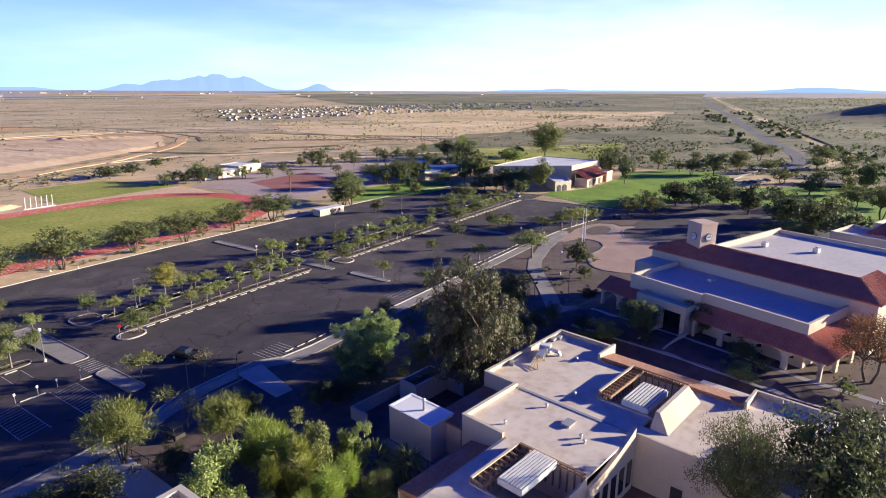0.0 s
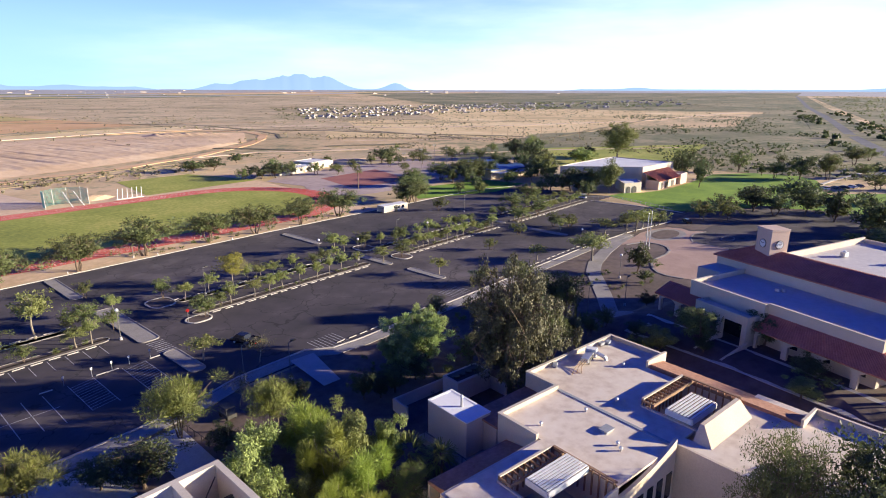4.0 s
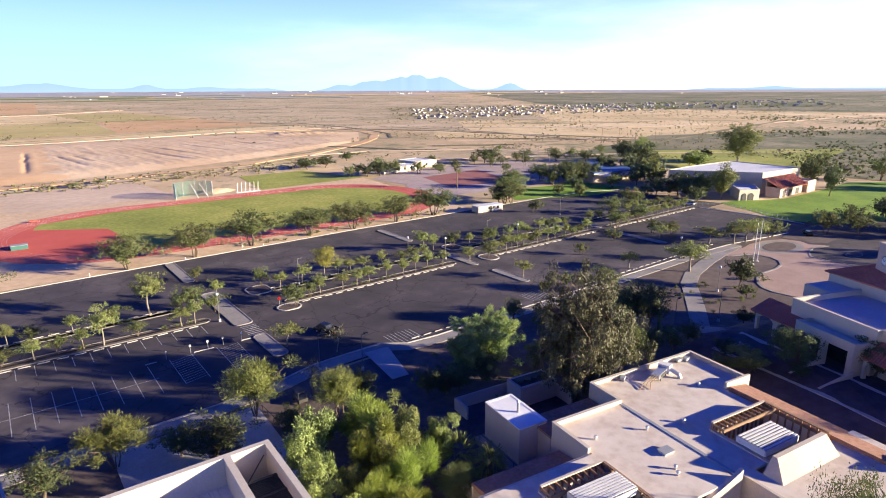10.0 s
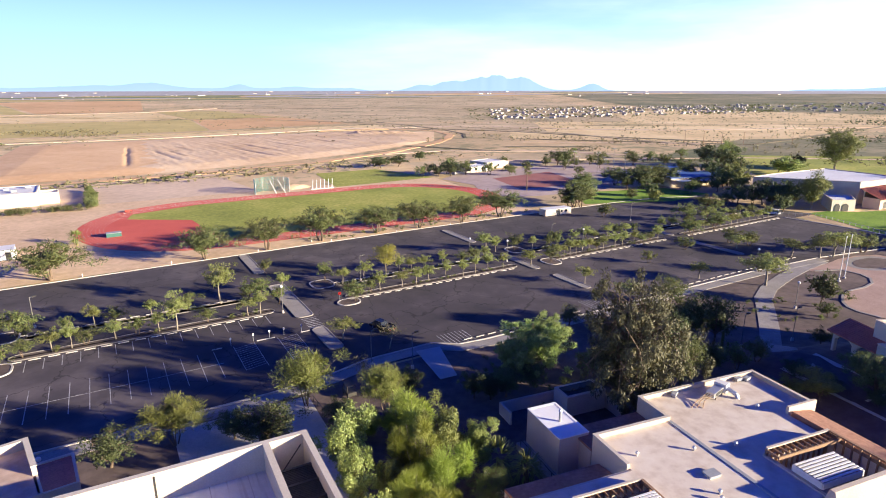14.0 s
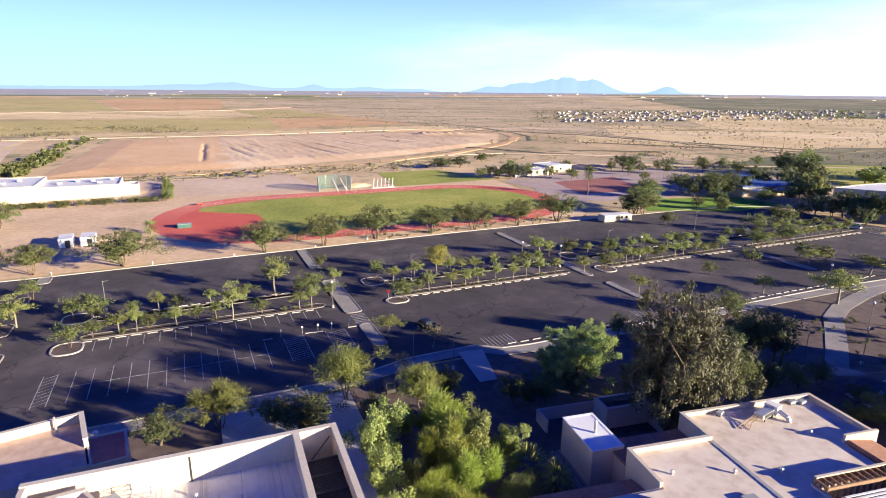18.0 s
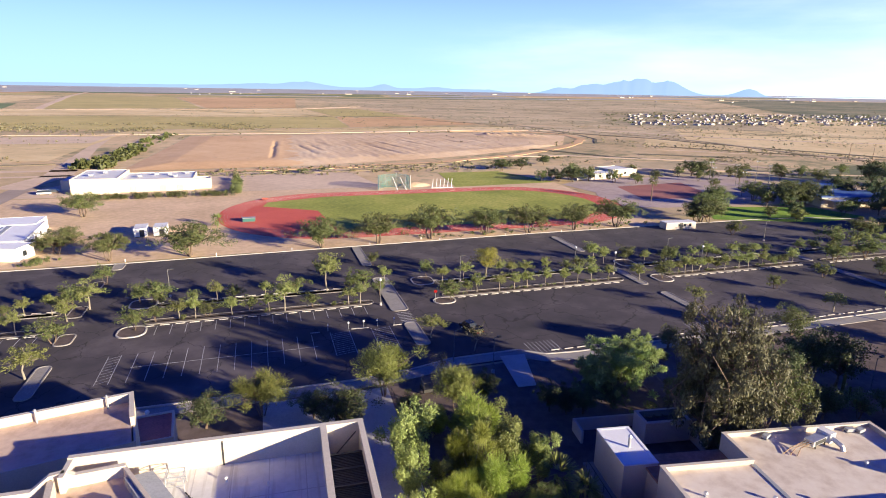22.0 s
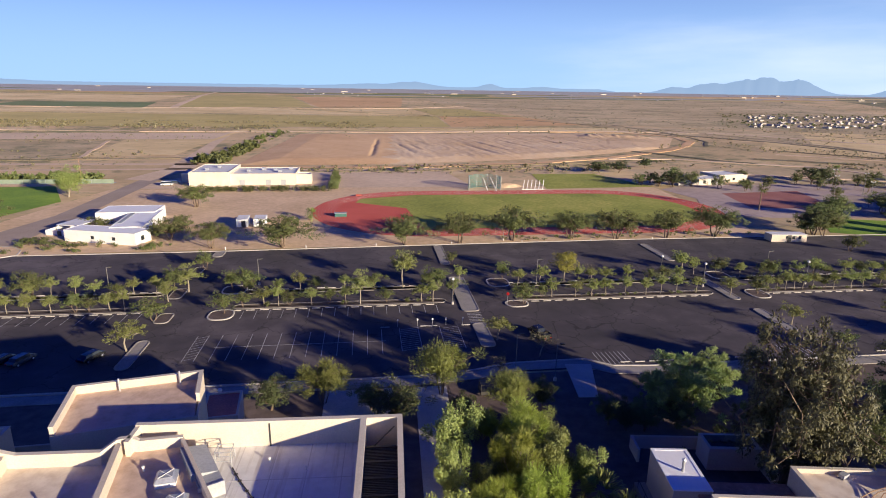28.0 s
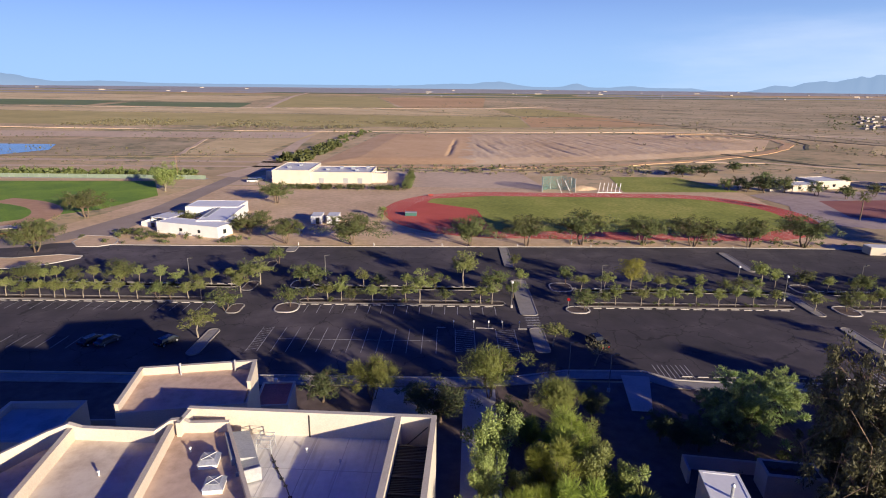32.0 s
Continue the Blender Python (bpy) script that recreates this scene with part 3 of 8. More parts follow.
field("dirt_yard", ((-110, 153), (-62, 153), (-58, 260), (-95, 260)), 0.045, M_DIRT, "tan dirt yard round the white house")

# campus ground in front of the lot
field("campus_ground", ((-140, -120), (330, -120), (260, 73), (-140, 73)), 0.05, M_GRAVEL, "brown gravel ground between the school buildings", 110, 60)

# parking lot
sheet("parking_lot", [(-130, 74), (150, 73.4), (177, 71.6), (203, 67), (221, 68), (223, 104), (236, 104), (232, 118), (231, 150), (214, 156), (190, 158), (100, 158), (-78, 152.5), (-84, 156), (-130, 146)], 0.07, M_ASPHALT, "dark worn asphalt parking lot", "parking lot")
sheet("road_side", [(-130, 140), (-98, 150), (-92, 160), (-84, 158), (-82, 200), (-83, 290), (-84, 330), (-92, 330), (-92, 290), (-91.5, 205), (-100, 162), (-130, 152)], 0.08, M_ROAD, "grey asphalt side road", "road")
sheet("road_dirt", [(-86, 285), (-78, 330), (-98, 470), (-112, 600), (-120, 600), (-106, 470), (-92, 330), (-100, 290)], 0.1, M_PALE, "pale dirt track", "road")
sheet("road_lane", [(-260, 268), (-100, 276), (-100, 282), (-260, 276)], 0.1, M_CONC, "pale perimeter lane", "road")
sheet("road_lane", [(-330, 312), (-70, 326), (-70, 331), (-330, 320)], 0.1, M_PALE, "pale dirt lane", "road")
sheet("road_lane", [(-420, 345), (-80, 345), (-80, 352), (-420, 355)], 0.1, M_PALE, "pale dirt lane", "road")
bm = bmesh.new()
band(bm, [(-600, 620), (-200, 605), (60, 610), (260, 640), (420, 600), (480, 500), (560, 430), (800, 330), (1200, 300)], 9, -0.3, 0.3, lift=ground_height)
tagged(part("canal_road", bm, M_PALE), "pale canal-side dirt road", "road", kind="structure")
sheet("pond", [(-420, 440), (-283, 440), (-262, 400), (-275, 366), (-420, 366)], 0.34, surface("pond_water", (0.05, 0.10, 0.16), (0.06, 0.12, 0.19), 0.15, 0.05, 1.0, 0.0), "blue irrigation pond", "pond")

# drive round the turning circle, and the far road
HIGHWAY = [(376, 26), (400, 21), (440, 17), (478, 21), (533, 33), (601, 50), (703, 75), (871, 109), (1107, 160), (1300, 205), (1523, 256), (1850, 322), (2300, 415), (2850, 528)]
bm = bmesh.new()
band(bm, [(224, 66), (228, 50), (232, 28), (228, 8), (205, -10)], 15, -0.1, 0.09)
tagged(part("road_drop_off", bm, M_ASPHALT), "dark asphalt drop-off road", "road", kind="structure")
bm = bmesh.new()
band(bm, HIGHWAY[3:], 64, -0.3, 0.235, lift=ground_height)
tagged(part("verge", bm, M_GREENG), "green-brown scrub verge of the highway", "verge", kind="structure")
bm = bmesh.new()
band(bm, HIGHWAY, 10, -0.3, 0.29, lift=ground_height)
tagged(part("road_highway", bm, surface("worn_highway", (0.12, 0.12, 0.125), (0.19, 0.185, 0.18), 0.85, 0.05, 0.5, 0.2)), "grey two-lane desert highway", "road", kind="structure")
bm = bmesh.new()
band(bm, [(334, 42.4), (352, 40.5), (390, 33.5), (425, 29), (463, 31)], 1.6, -0.1, 0.27)
tagged(part("sidewalk", bm, M_CONC), "pale concrete path beside the highway", "pavement", kind="structure")

# lawns
sheet("lawn", [(223, 79), (223.4, 71), (229, 62.5), (240, 56), (256, 50), (257, 38), (275, 30), (300, 34), (317, 40), (346, 46), (368, 64), (352, 80), (334, 93), (298, 92), (266, 93.5), (253, 98), (246.6, 104), (236, 106), (233, 101), (229, 90)], 0.09, M_LAWN, "bright green lawn beside the gymnasium", "lawn")
sheet("lawn", [(258, 38), (262, 18), (246, 6), (236, -18), (290, -28), (335, -36), (345, -8), (330, 8), (312, 27), (300, 34), (275, 30)], 0.09, M_LAWN, "green lawn beyond the drop-off road", "lawn")
sheet("lawn", [(176, 162), (212, 148), (240, 152), (236, 172), (190, 184)], 0.09, M_LAWN, "small green lawn by the lot", "lawn")
sheet("lawn", [(300, 160), (430, 60), (520, 150), (380, 250)], 0.09, M_GRASS, "pale green playing field", "lawn")
sheet("lawn", [(104, 254), (160, 258), (146, 303), (110, 303)], 0.09, M_GRASS, "green practice field", "lawn")
sheet("lawn", [(-230, 160), (-133, 178), (-110, 202), (-102, 232), (-122, 270), (-230, 264)], 0.09, M_LAWN, "green baseball outfield", "lawn")
bm = bmesh.new()
band(bm, arc(-172, 182, 50, 37, -30, 75, 14), 10, -0.1, 0.12)
tagged(part("infield", bm, M_RED_EARTH), "red dirt infield arc", "ball field", kind="structure")

# running track: two bends and two straights
TRX0, TRX1, TRY, TRR = 40.0, 118.0, 208.5, 42.0
def oval(r, n=28):
    return arc(TRX1, TRY, r, r, -90, 90, n) + arc(TRX0, TRY, r, r, 90, 270, n)


sheet("running_track", oval(TRR), 0.075, M_TRACK, "red running track", "running track")
bm = bmesh.new()
prism(bm, arc(TRX1, TRY, 32, 32, -90, 90, 24) + [(40, TRY + 32), (16, TRY + 24), (14, TRY + 16), (34, TRY + 3), (38, TRY - 32)], 0.02, 0.10)
tagged(part("infield_grass", bm, M_GRASS), "mown grass infield of the running track", "lawn", kind="structure")
lane = bmesh.new()
for k in range(1, 8):
    band(lane, oval(32.5 + 1.2 * k), 0.045, 0.05, 0.085, True)
tagged(part("lane_lines", lane, M_PAINT), "white lane lines on the running track", "marking", kind="structure")
sheet("ball_court", [(176, 205), (212, 200), (226, 243), (184, 238)], 0.085, surface("court", (0.30, 0.11, 0.09), (0.40, 0.17, 0.13), 0.85, 0.1, 2.0), "faded red ball court", "court")
sheet("ball_court", [(222, 200), (250, 195), (262, 225), (232, 232)], 0.085, M_ROAD, "grey ball court", "court")

# plaza and walks by the clock tower
sheet("plaza", [(143.5, 37), (142, 41), (141.6, 45), (142.6, 47.7), (145.1, 49.9), (149.5, 52), (154.3, 52.9), (160.3, 52.4), (165, 53), (168.5, 55), (170.1, 57.8), (170, 62.4), (162, 65.5), (163, 67.8), (172, 67.2), (180, 68), (187.5, 67.2), (193.7, 64.4), (195, 60), (193, 57), (195.4, 54), (195.6, 52.8), (189.9, 54.9), (184.4, 54.1), (179.2, 51.6), (178.3, 47.8), (178.6, 41), (160, 36), (146, 34)], 0.10, M_PINK, "pinkish concrete plaza with curved edges", "pavement")
bm = bmesh.new()
band(bm, [(142, 41), (141.6, 45), (142.6, 47.7), (145.1, 49.9), (149.5, 52), (154.3, 52.9), (160.3, 52.4), (165, 53), (168.5, 55), (170.1, 57.8), (170, 62.4), (163, 65.4)], 0.6, 0, 0.17)
band(bm, [(195.6, 52.6), (189.9, 54.6), (184.4, 53.8), (179.4, 51.4), (178.5, 47.8), (178.8, 41)], 0.5, 0, 0.17)
tagged(part("kerb_plaza", bm, M_WALK), "low pale kerb along the curved plaza edge", "kerb", kind="structure")
bm = bmesh.new()
band(bm, arc(183.5, 61.2, 8.0, 4.6, 0, 360, 28)[:-1], 1.9, 0.0, 0.115, True)
tagged(part("ring_walk", bm, M_WALK), "pale concrete ring round the gravel bed", "pavement", kind="structure")
bm = bmesh.new()
band(bm, arc(190.5, 44.6, 3.4, 1.7, 0, 360, 16)[:-1], 0.3, 0.0, 0.24, True)
tagged(part("kerb_island", bm, M_KERB), "pale kerb of a small planted island", "kerb", kind="structure")
sheet("island_bed", arc(190.5, 44.6, 3.2, 1.5, 0, 360, 16)[:-1], 0.19, M_GRAVEL, "gravel bed of the small island", "bed")
sheet("planted_strip", [(194.6, 65.4), (196.4, 60), (195.2, 57), (198, 54.2), (206, 54), (214, 52.5), (222, 49.5), (227, 53), (222, 66.5), (203, 66.6)], 0.13, M_GRAVEL, "dark gravel strip with trees beside the drop-off court", "bed")
sheet("plaza_bed", arc(183.5, 61.2, 7.0, 3.6, 0, 360, 24), 0.16, M_GRAVEL, "oval gravel bed in the plaza", "bed")
sheet("drop_off_court", [(178, 53), (186, 56), (193, 62), (198.3, 66.2), (203, 68), (222, 68), (236, 58), (252, 44), (256, 14), (225, 13), (205, 16), (188, 24), (178, 40), (180, 47)], 0.085, M_ASPHALT, "dark asphalt drop-off court beside the plaza", "road")
bm = bmesh.new()
band(bm, [(100, 34), (105, 40), (110, 45), (117, 49.5), (125, 55), (132, 60), (140, 63.5), (152, 66.5), (164, 68.5), (174, 69.5)], 3.6, -0.1, 0.13, lift=terrace)
tagged(part("sidewalk", bm, M_WALK), "curved concrete walk", "pavement", kind="structure")
bm = bmesh.new()
band(bm, [(-130, 71.6), (-30, 71.6), (26, 71.9), (36, 73.0), (44, 75.2), (56, 75.4), (60, 72.6), (66, 71.8), (150, 71.4), (176, 69.8)], 2.6, -0.1, 0.17)
tagged(part("sidewalk", bm, M_WALK), "worn concrete walk along the lot", "pavement", kind="structure")
sheet("sidewalk", [(12, 60), (21.5, 60), (22.5, 70.2), (12, 70.2)], 0.13, M_CONC, "concrete entry slab", "pavement")
sheet("sidewalk", [(50.9, 64.0), (54.0, 63.8), (57.0, 74.8), (52.4, 75.2)], 0.26, M_CONC, "concrete entry slab", "pavement")
sheet("sidewalk", [(24, 20), (29, 20), (31, 70), (26, 70)], 0.125, M_CONC, "concrete walk between the buildings", "pavement")
bm = bmesh.new()
band(bm, [(80, -40), (88, -20), (92, 0), (97, 16), (100, 28), (102, 36)], 7, -0.1, 0.14, lift=terrace)
tagged(part("sidewalk", bm, M_CONC), "concrete walk before the arcade", "pavement", kind="structure")

# ---- medians and islands of the lot ----


def median(x0, x1, y0, y1, label, noses=True):
    ob = thing("median", x0, y0, 0, label, "median", "medians of the parking lot")
    w, h = x1 - x0, y1 - y0
    bm = bmesh.new()
    prism(bm, rounded(0.15, w - 0.15, 0.15, h - 0.15, 1.4), 0.0, 0.16)
    part("bed", bm, M_BED, ob, "dark gravel bed")
    bm = bmesh.new()
    band(bm, rounded(0, w, 0, h, 1.5), 0.2, 0.0, 0.22, True)
    part("kerb", bm, M_KERB, ob, "weathered concrete kerb")
    return ob


stop_bm = bmesh.new()
prism(stop_bm, [(-0.9, -0.09), (0.9, -0.09), (0.84, 0.09), (-0.84, 0.09)], 0.0, 0.13)
stop_mesh = bpy.data.meshes.new("wheel_stop")
stop_bm.to_mesh(stop_mesh)
stop_bm.free()
stop_mesh.materials.append(M_CONC)


def stops(x0, x1, y):
    n = int((x1 - x0) / 2.72)
    for i in range(n):
        ob = new("wheel_stop", stop_mesh)
        ob.matrix_basis = pose(x0 + 1.36 + i * 2.72 + random.uniform(-0.1, 0.1), y + random.uniform(-0.1, 0.1), 0.07, 0, 0, random.uniform(-2, 2))
        tagged(ob, "pale concrete wheel stop at a parking stall", "wheel stop", "wheel stops in the lot")


MEDIANS = [(-112, -27), (-10, 36), (52, 100), (111, 158), (166, 219)]
for i, (x0, x1) in enumerate(MEDIANS):
    median(x0, x1, 107.0, 109.6, "long gravel median strip with a pale kerb")
    median(x0 + 1, x1, 116.6, 118.4, "long gravel median strip with a pale kerb")
    stops(x0, x1, 106.2)
    stops(x0, x1, 119.2)
stops(112, 172, 74.9)
stops(62, 92, 75.2)
for x0, x1, y0, y1 in ((-13.9, -9.0, 101.2, 106.6), (-14.5, -9.2, 116.6, 122.2), (49.0, 54.0, 103.0, 106.8), (47.8, 53, 116.6, 122.6),
                       (108, 112.5, 103.4, 109.2), (106.5, 111.5, 117.5, 123.6)):
    isl = thing("traffic_island", x0, y0, 0, "rounded gravel island with a pale kerb", "traffic island", "islands of the parking lot")
    bm = bmesh.new()
    prism(bm, rounded(0.15, x1 - x0 - 0.15, 0.15, y1 - y0 - 0.15, 1.8), 0, 0.19)
    part("bed", bm, M_GRAVEL, isl, "brown gravel bed")
    bm = bmesh.new()
    band(bm, rounded(0, x1 - x0, 0, y1 - y0, 1.9), 0.3, 0, 0.26, True)
    part("kerb", bm, M_CONC, isl, "pale concrete kerb")
for x, y0, y1, lab, hw in ((40.9, 83.6, 94.6, "long concrete crossing island with a pale kerb", 1.2), (40.6, 101.4, 124.5, "concrete crossing walk with a kerb", 1.7),
                           (-22.3, 80.5, 92, "narrow concrete island with a pale kerb", 1.0), (-22.4, 100.4, 105.6, "rounded gravel island with a pale kerb", 1.3),
                           (-24, 114.5, 121, "rounded gravel island with a pale kerb", 1.3), (-24.2, 132.5, 138, "rounded gravel island with a pale kerb", 1.1), (-22.6, 147.5, 153, "concrete kerb ramp island", 1.2),
                           (103.5, 85, 97, "narrow concrete island with a pale kerb", 1.0),
                           (103, 103, 118, "concrete crossing island with a kerb", 1.0), (39.6, 135.5, 155, "narrow concrete crossing island", 1.1), (103.5, 134, 152, "narrow concrete crossing island", 1.0),
                           (161.5, 84, 105, "narrow concrete crossing island", 1.0), (163, 109, 117, "narrow concrete crossing island", 1.0)):
    isl = thing("traffic_island", x, y0, 0, lab, "traffic island", "islands of the parking lot")
    bm = bmesh.new()
    prism(bm, rounded(-hw, hw, 0.1, y1 - y0 - 0.1, 0.9), 0, 0.19)
    part("bed", bm, M_WALK if "concrete" in lab.split()[:3] else M_GRAVEL, isl)
    bm = bmesh.new()
    band(bm, rounded(-hw - 0.1, hw + 0.1, 0, y1 - y0, 1.0), 0.22, 0, 0.26, True)
    part("kerb", bm, M_WALK, isl, "pale concrete kerb")

for poly, lab in (([(-91, 163), (-90.5, 155), (-86, 150), (-80, 150.5), (-76.5, 153.2), (-78, 158), (-82, 162)], "rounded dirt corner with a pale kerb"),
                  ([(-130, 138), (-96, 137.5), (-85, 141.5), (-78.5, 140.6), (-78, 138.4), (-83, 132.5), (-90, 128.5), (-130, 126)], "long rounded dirt island with a pale kerb")):
    isl = thing("traffic_island", 0, 0, 0.05, lab, "traffic island", "islands of the parking lot")
    bm = bmesh.new()
    prism(bm, poly, 0, 0.16)
    part("bed", bm, M_DIRT, isl, "tan dirt bed")
    bm = bmesh.new()
    band(bm, poly, 0.35, 0, 0.22, True)
    part("kerb", bm, M_CONC, isl, "pale concrete kerb")

# kerb along the far side of the lot
bm = bmesh.new()
band(bm, [(-78, 152.6), (-20, 153.4), (40, 156), (100, 158.1), (190, 158.2), (214, 156.2), (231, 150.2)], 0.35, 0, 0.24)
tagged(part("kerb_far", bm, M_CONC), "pale concrete kerb along the lot", "kerb", kind="structure")
bm = bmesh.new()
band(bm, [(221, 69), (222.5, 80), (222, 92), (220, 106)], 0.5, 0, 0.24)
tagged(part("kerb_end", bm, M_CONC), "pale concrete kerb at the lot's end", "kerb", kind="structure")
bm = bmesh.new()
band(bm, [(-130, 73.4), (26, 73.6), (35.5, 74.6), (43.5, 76.8), (56.6, 77.0), (60.8, 74.1), (67, 73.5), (150, 73.2), (177, 71.4), (203, 66.8)], 0.3, 0, 0.24)
tagged(part("kerb_near", bm, M_CONC), "pale concrete kerb along the walk", "kerb", kind="structure")


# painted stall lines
def stall_lines():
    bm = bmesh.new()
    for i in range(12):
        x = -8.8 + 2.72 * i
        box(bm, x - 0.06 + 0.15, x + 0.06 + 0.15, 82.6, 93.6, 0.06, 0.078)
    box(bm, -9, 22, 88.05, 88.17, 0.06, 0.079)
    for x0, x1 in MEDIANS[:2]:
        for i in range(int((x1 - x0) / 2.72) + 1):
            x = x0 + 2.72 * i
            box(bm, x - 0.06, x + 0.06, 101.4, 106.0, 0.06, 0.078)
    for i in range(20):
        x = -95 + 2.72 * i
        if x < -30:
            box(bm, x - 0.06, x + 0.06, 82.6, 88, 0.06, 0.078)
    for hx, hw in ((24.8, 3.7), (32.8, 3.7)):
        for k in range(12):
            y = 83.5 + k * 0.85
            v = [bm.verts.new(p) for p in ((hx, y, 0.078), (hx + hw, y + 0.9, 0.078), (hx + hw, y + 1.02, 0.078), (hx, y + 0.12, 0.078))]
            bm.faces.new(v)
        for x in (hx, hx + hw):
            box(bm, x - 0.06, x + 0.06, 83.4, 94, 0.06, 0.08)
    for k in range(9):
        x0, y = -13.2, 83 + k * 1.15
        v = [bm.verts.new(p) for p in ((x0, y, 0.078), (x0 + 2, y + 1.0, 0.078), (x0 + 2, y + 1.12, 0.078), (x0, y + 0.12, 0.078))]
        bm.faces.new(v)
    for x in (-13.2, -11.2):
        box(bm, x - 0.06, x + 0.06, 82.6, 93.6, 0.06, 0.08)
    for k in range(7):
        box(bm, 39.4, 42.4, 95.2 + k * 0.85, 95.4 + k * 0.85, 0.06, 0.079)
    for sx in (62, 98):
        for k in range(8):
            box(bm, sx + k * 0.8 - 3, sx + k * 0.8 - 2.86, 74.6, 79.5, 0.06, 0.078)
    tagged(part("stall_lines", bm, M_LINE), "faded white parking stall lines", "marking", kind="structure")


stall_lines()

# ---- far backdrop ----
def azim(deg, r):
    return r * math.sin(radians(deg)), r * math.cos(radians(deg))


# blue emission paints the distance haze onto the mountains
M_MOUNT = bpy.data.materials.new("blue_haze_glow")
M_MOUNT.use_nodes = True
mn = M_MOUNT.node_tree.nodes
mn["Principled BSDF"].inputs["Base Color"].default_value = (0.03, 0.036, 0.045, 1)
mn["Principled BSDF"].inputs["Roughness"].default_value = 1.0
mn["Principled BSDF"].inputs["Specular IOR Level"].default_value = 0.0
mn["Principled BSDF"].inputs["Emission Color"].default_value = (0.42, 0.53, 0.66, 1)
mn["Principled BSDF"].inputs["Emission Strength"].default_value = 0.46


def mountain_range(label, a0, a1, r, peaks, base, step=0.25):
    """Ridge between two bearings; peaks are bearing, height and breadth."""
    bm = bmesh.new()
    prev = None
    n = int((a1 - a0) / step)
    for i in range(n + 1):
        a = a0 + (a1 - a0) * i / n
        h = base
        for pa, ph, pw in peaks:
            h = (h ** 4 + (ph * math.exp(-abs((a - pa) / pw) ** 1.8)) ** 4) ** 0.25
        edge = min(1, (a - a0) / 2, (a1 - a) / 2)
        h = h * max(edge, 0) * (1 + 0.12 * noise.noise((a * 1.3, 0, 5)) + 0.06 * noise.noise((a * 4, 0, 2)) + 0.03 * noise.noise((a * 9, 0, 2)))
        x, y = azim(a, r)
        x2, y2 = azim(a, r + 90)
        z = ground_height(x, y)
        cur = (bm.verts.new((x, y, z - 12)), bm.verts.new((x2, y2, z + h)), bm.verts.new((x2 * 1.01, y2 * 1.01, z - 12)))
        if prev:
            bm.faces.new((prev[0], cur[0], cur[1], prev[1]))
            bm.faces.new((prev[1], cur[1], cur[2], prev[2]))
        prev = cur
    for f in bm.faces:
        f.smooth = True
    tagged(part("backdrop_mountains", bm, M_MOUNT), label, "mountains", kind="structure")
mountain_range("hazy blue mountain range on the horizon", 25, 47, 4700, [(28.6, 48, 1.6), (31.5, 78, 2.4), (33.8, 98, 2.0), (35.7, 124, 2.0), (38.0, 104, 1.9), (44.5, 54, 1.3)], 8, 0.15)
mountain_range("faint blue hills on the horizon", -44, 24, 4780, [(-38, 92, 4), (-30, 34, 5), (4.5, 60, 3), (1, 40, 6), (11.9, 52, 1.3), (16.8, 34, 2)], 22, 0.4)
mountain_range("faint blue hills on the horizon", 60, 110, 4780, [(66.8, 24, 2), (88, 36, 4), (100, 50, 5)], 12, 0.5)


# ---- buildings ----
def walls(ob, x0, x1, y0, y1, z0, z1, t, mat, label=""):
    """Four walls, butted end to end."""
    for b in ((x0, x1, y0, y0 + t, z0, z1), (x0, x1, y1 - t, y1, z0, z1), (x0, x0 + t, y0 + t, y1 - t, z0, z1), (x1 - t, x1, y0 + t, y1 - t, z0, z1)):
        part("wall", boxes(b), mat, ob, label)


def coping(ob, x0, x1, y0, y1, z, t, mat):
    for b in ((x0 - .05, x1 + .05, y0 - .05, y0 + t + .05, z, z + .12), (x0 - .05, x1 + .05, y1 - t - .05, y1 + .05, z, z + .12),
              (x0 - .05, x0 + t + .05, y0 + t + .05, y1 - t - .05, z, z + .12), (x1 - t - .05, x1 + .05, y0 + t + .05, y1 - t - .05, z, z + .12)):
        part("coping", boxes(b), mat, ob)


def flat_block(ob, x0, x1, y0, y1, top, roof, t=0.35, wall=None, roofm=None, cap=None):
    walls(ob, x0, x1, y0, y1, 0, top, t, wall or M_STUCCO)
    part("roof", boxes((x0 + t, x1 - t, y0 + t, y1 - t, roof - 0.3, roof)), roofm or M_ROOF, ob)
    coping(ob, x0, x1, y0, y1, top, t, cap or M_STUCCO_W)


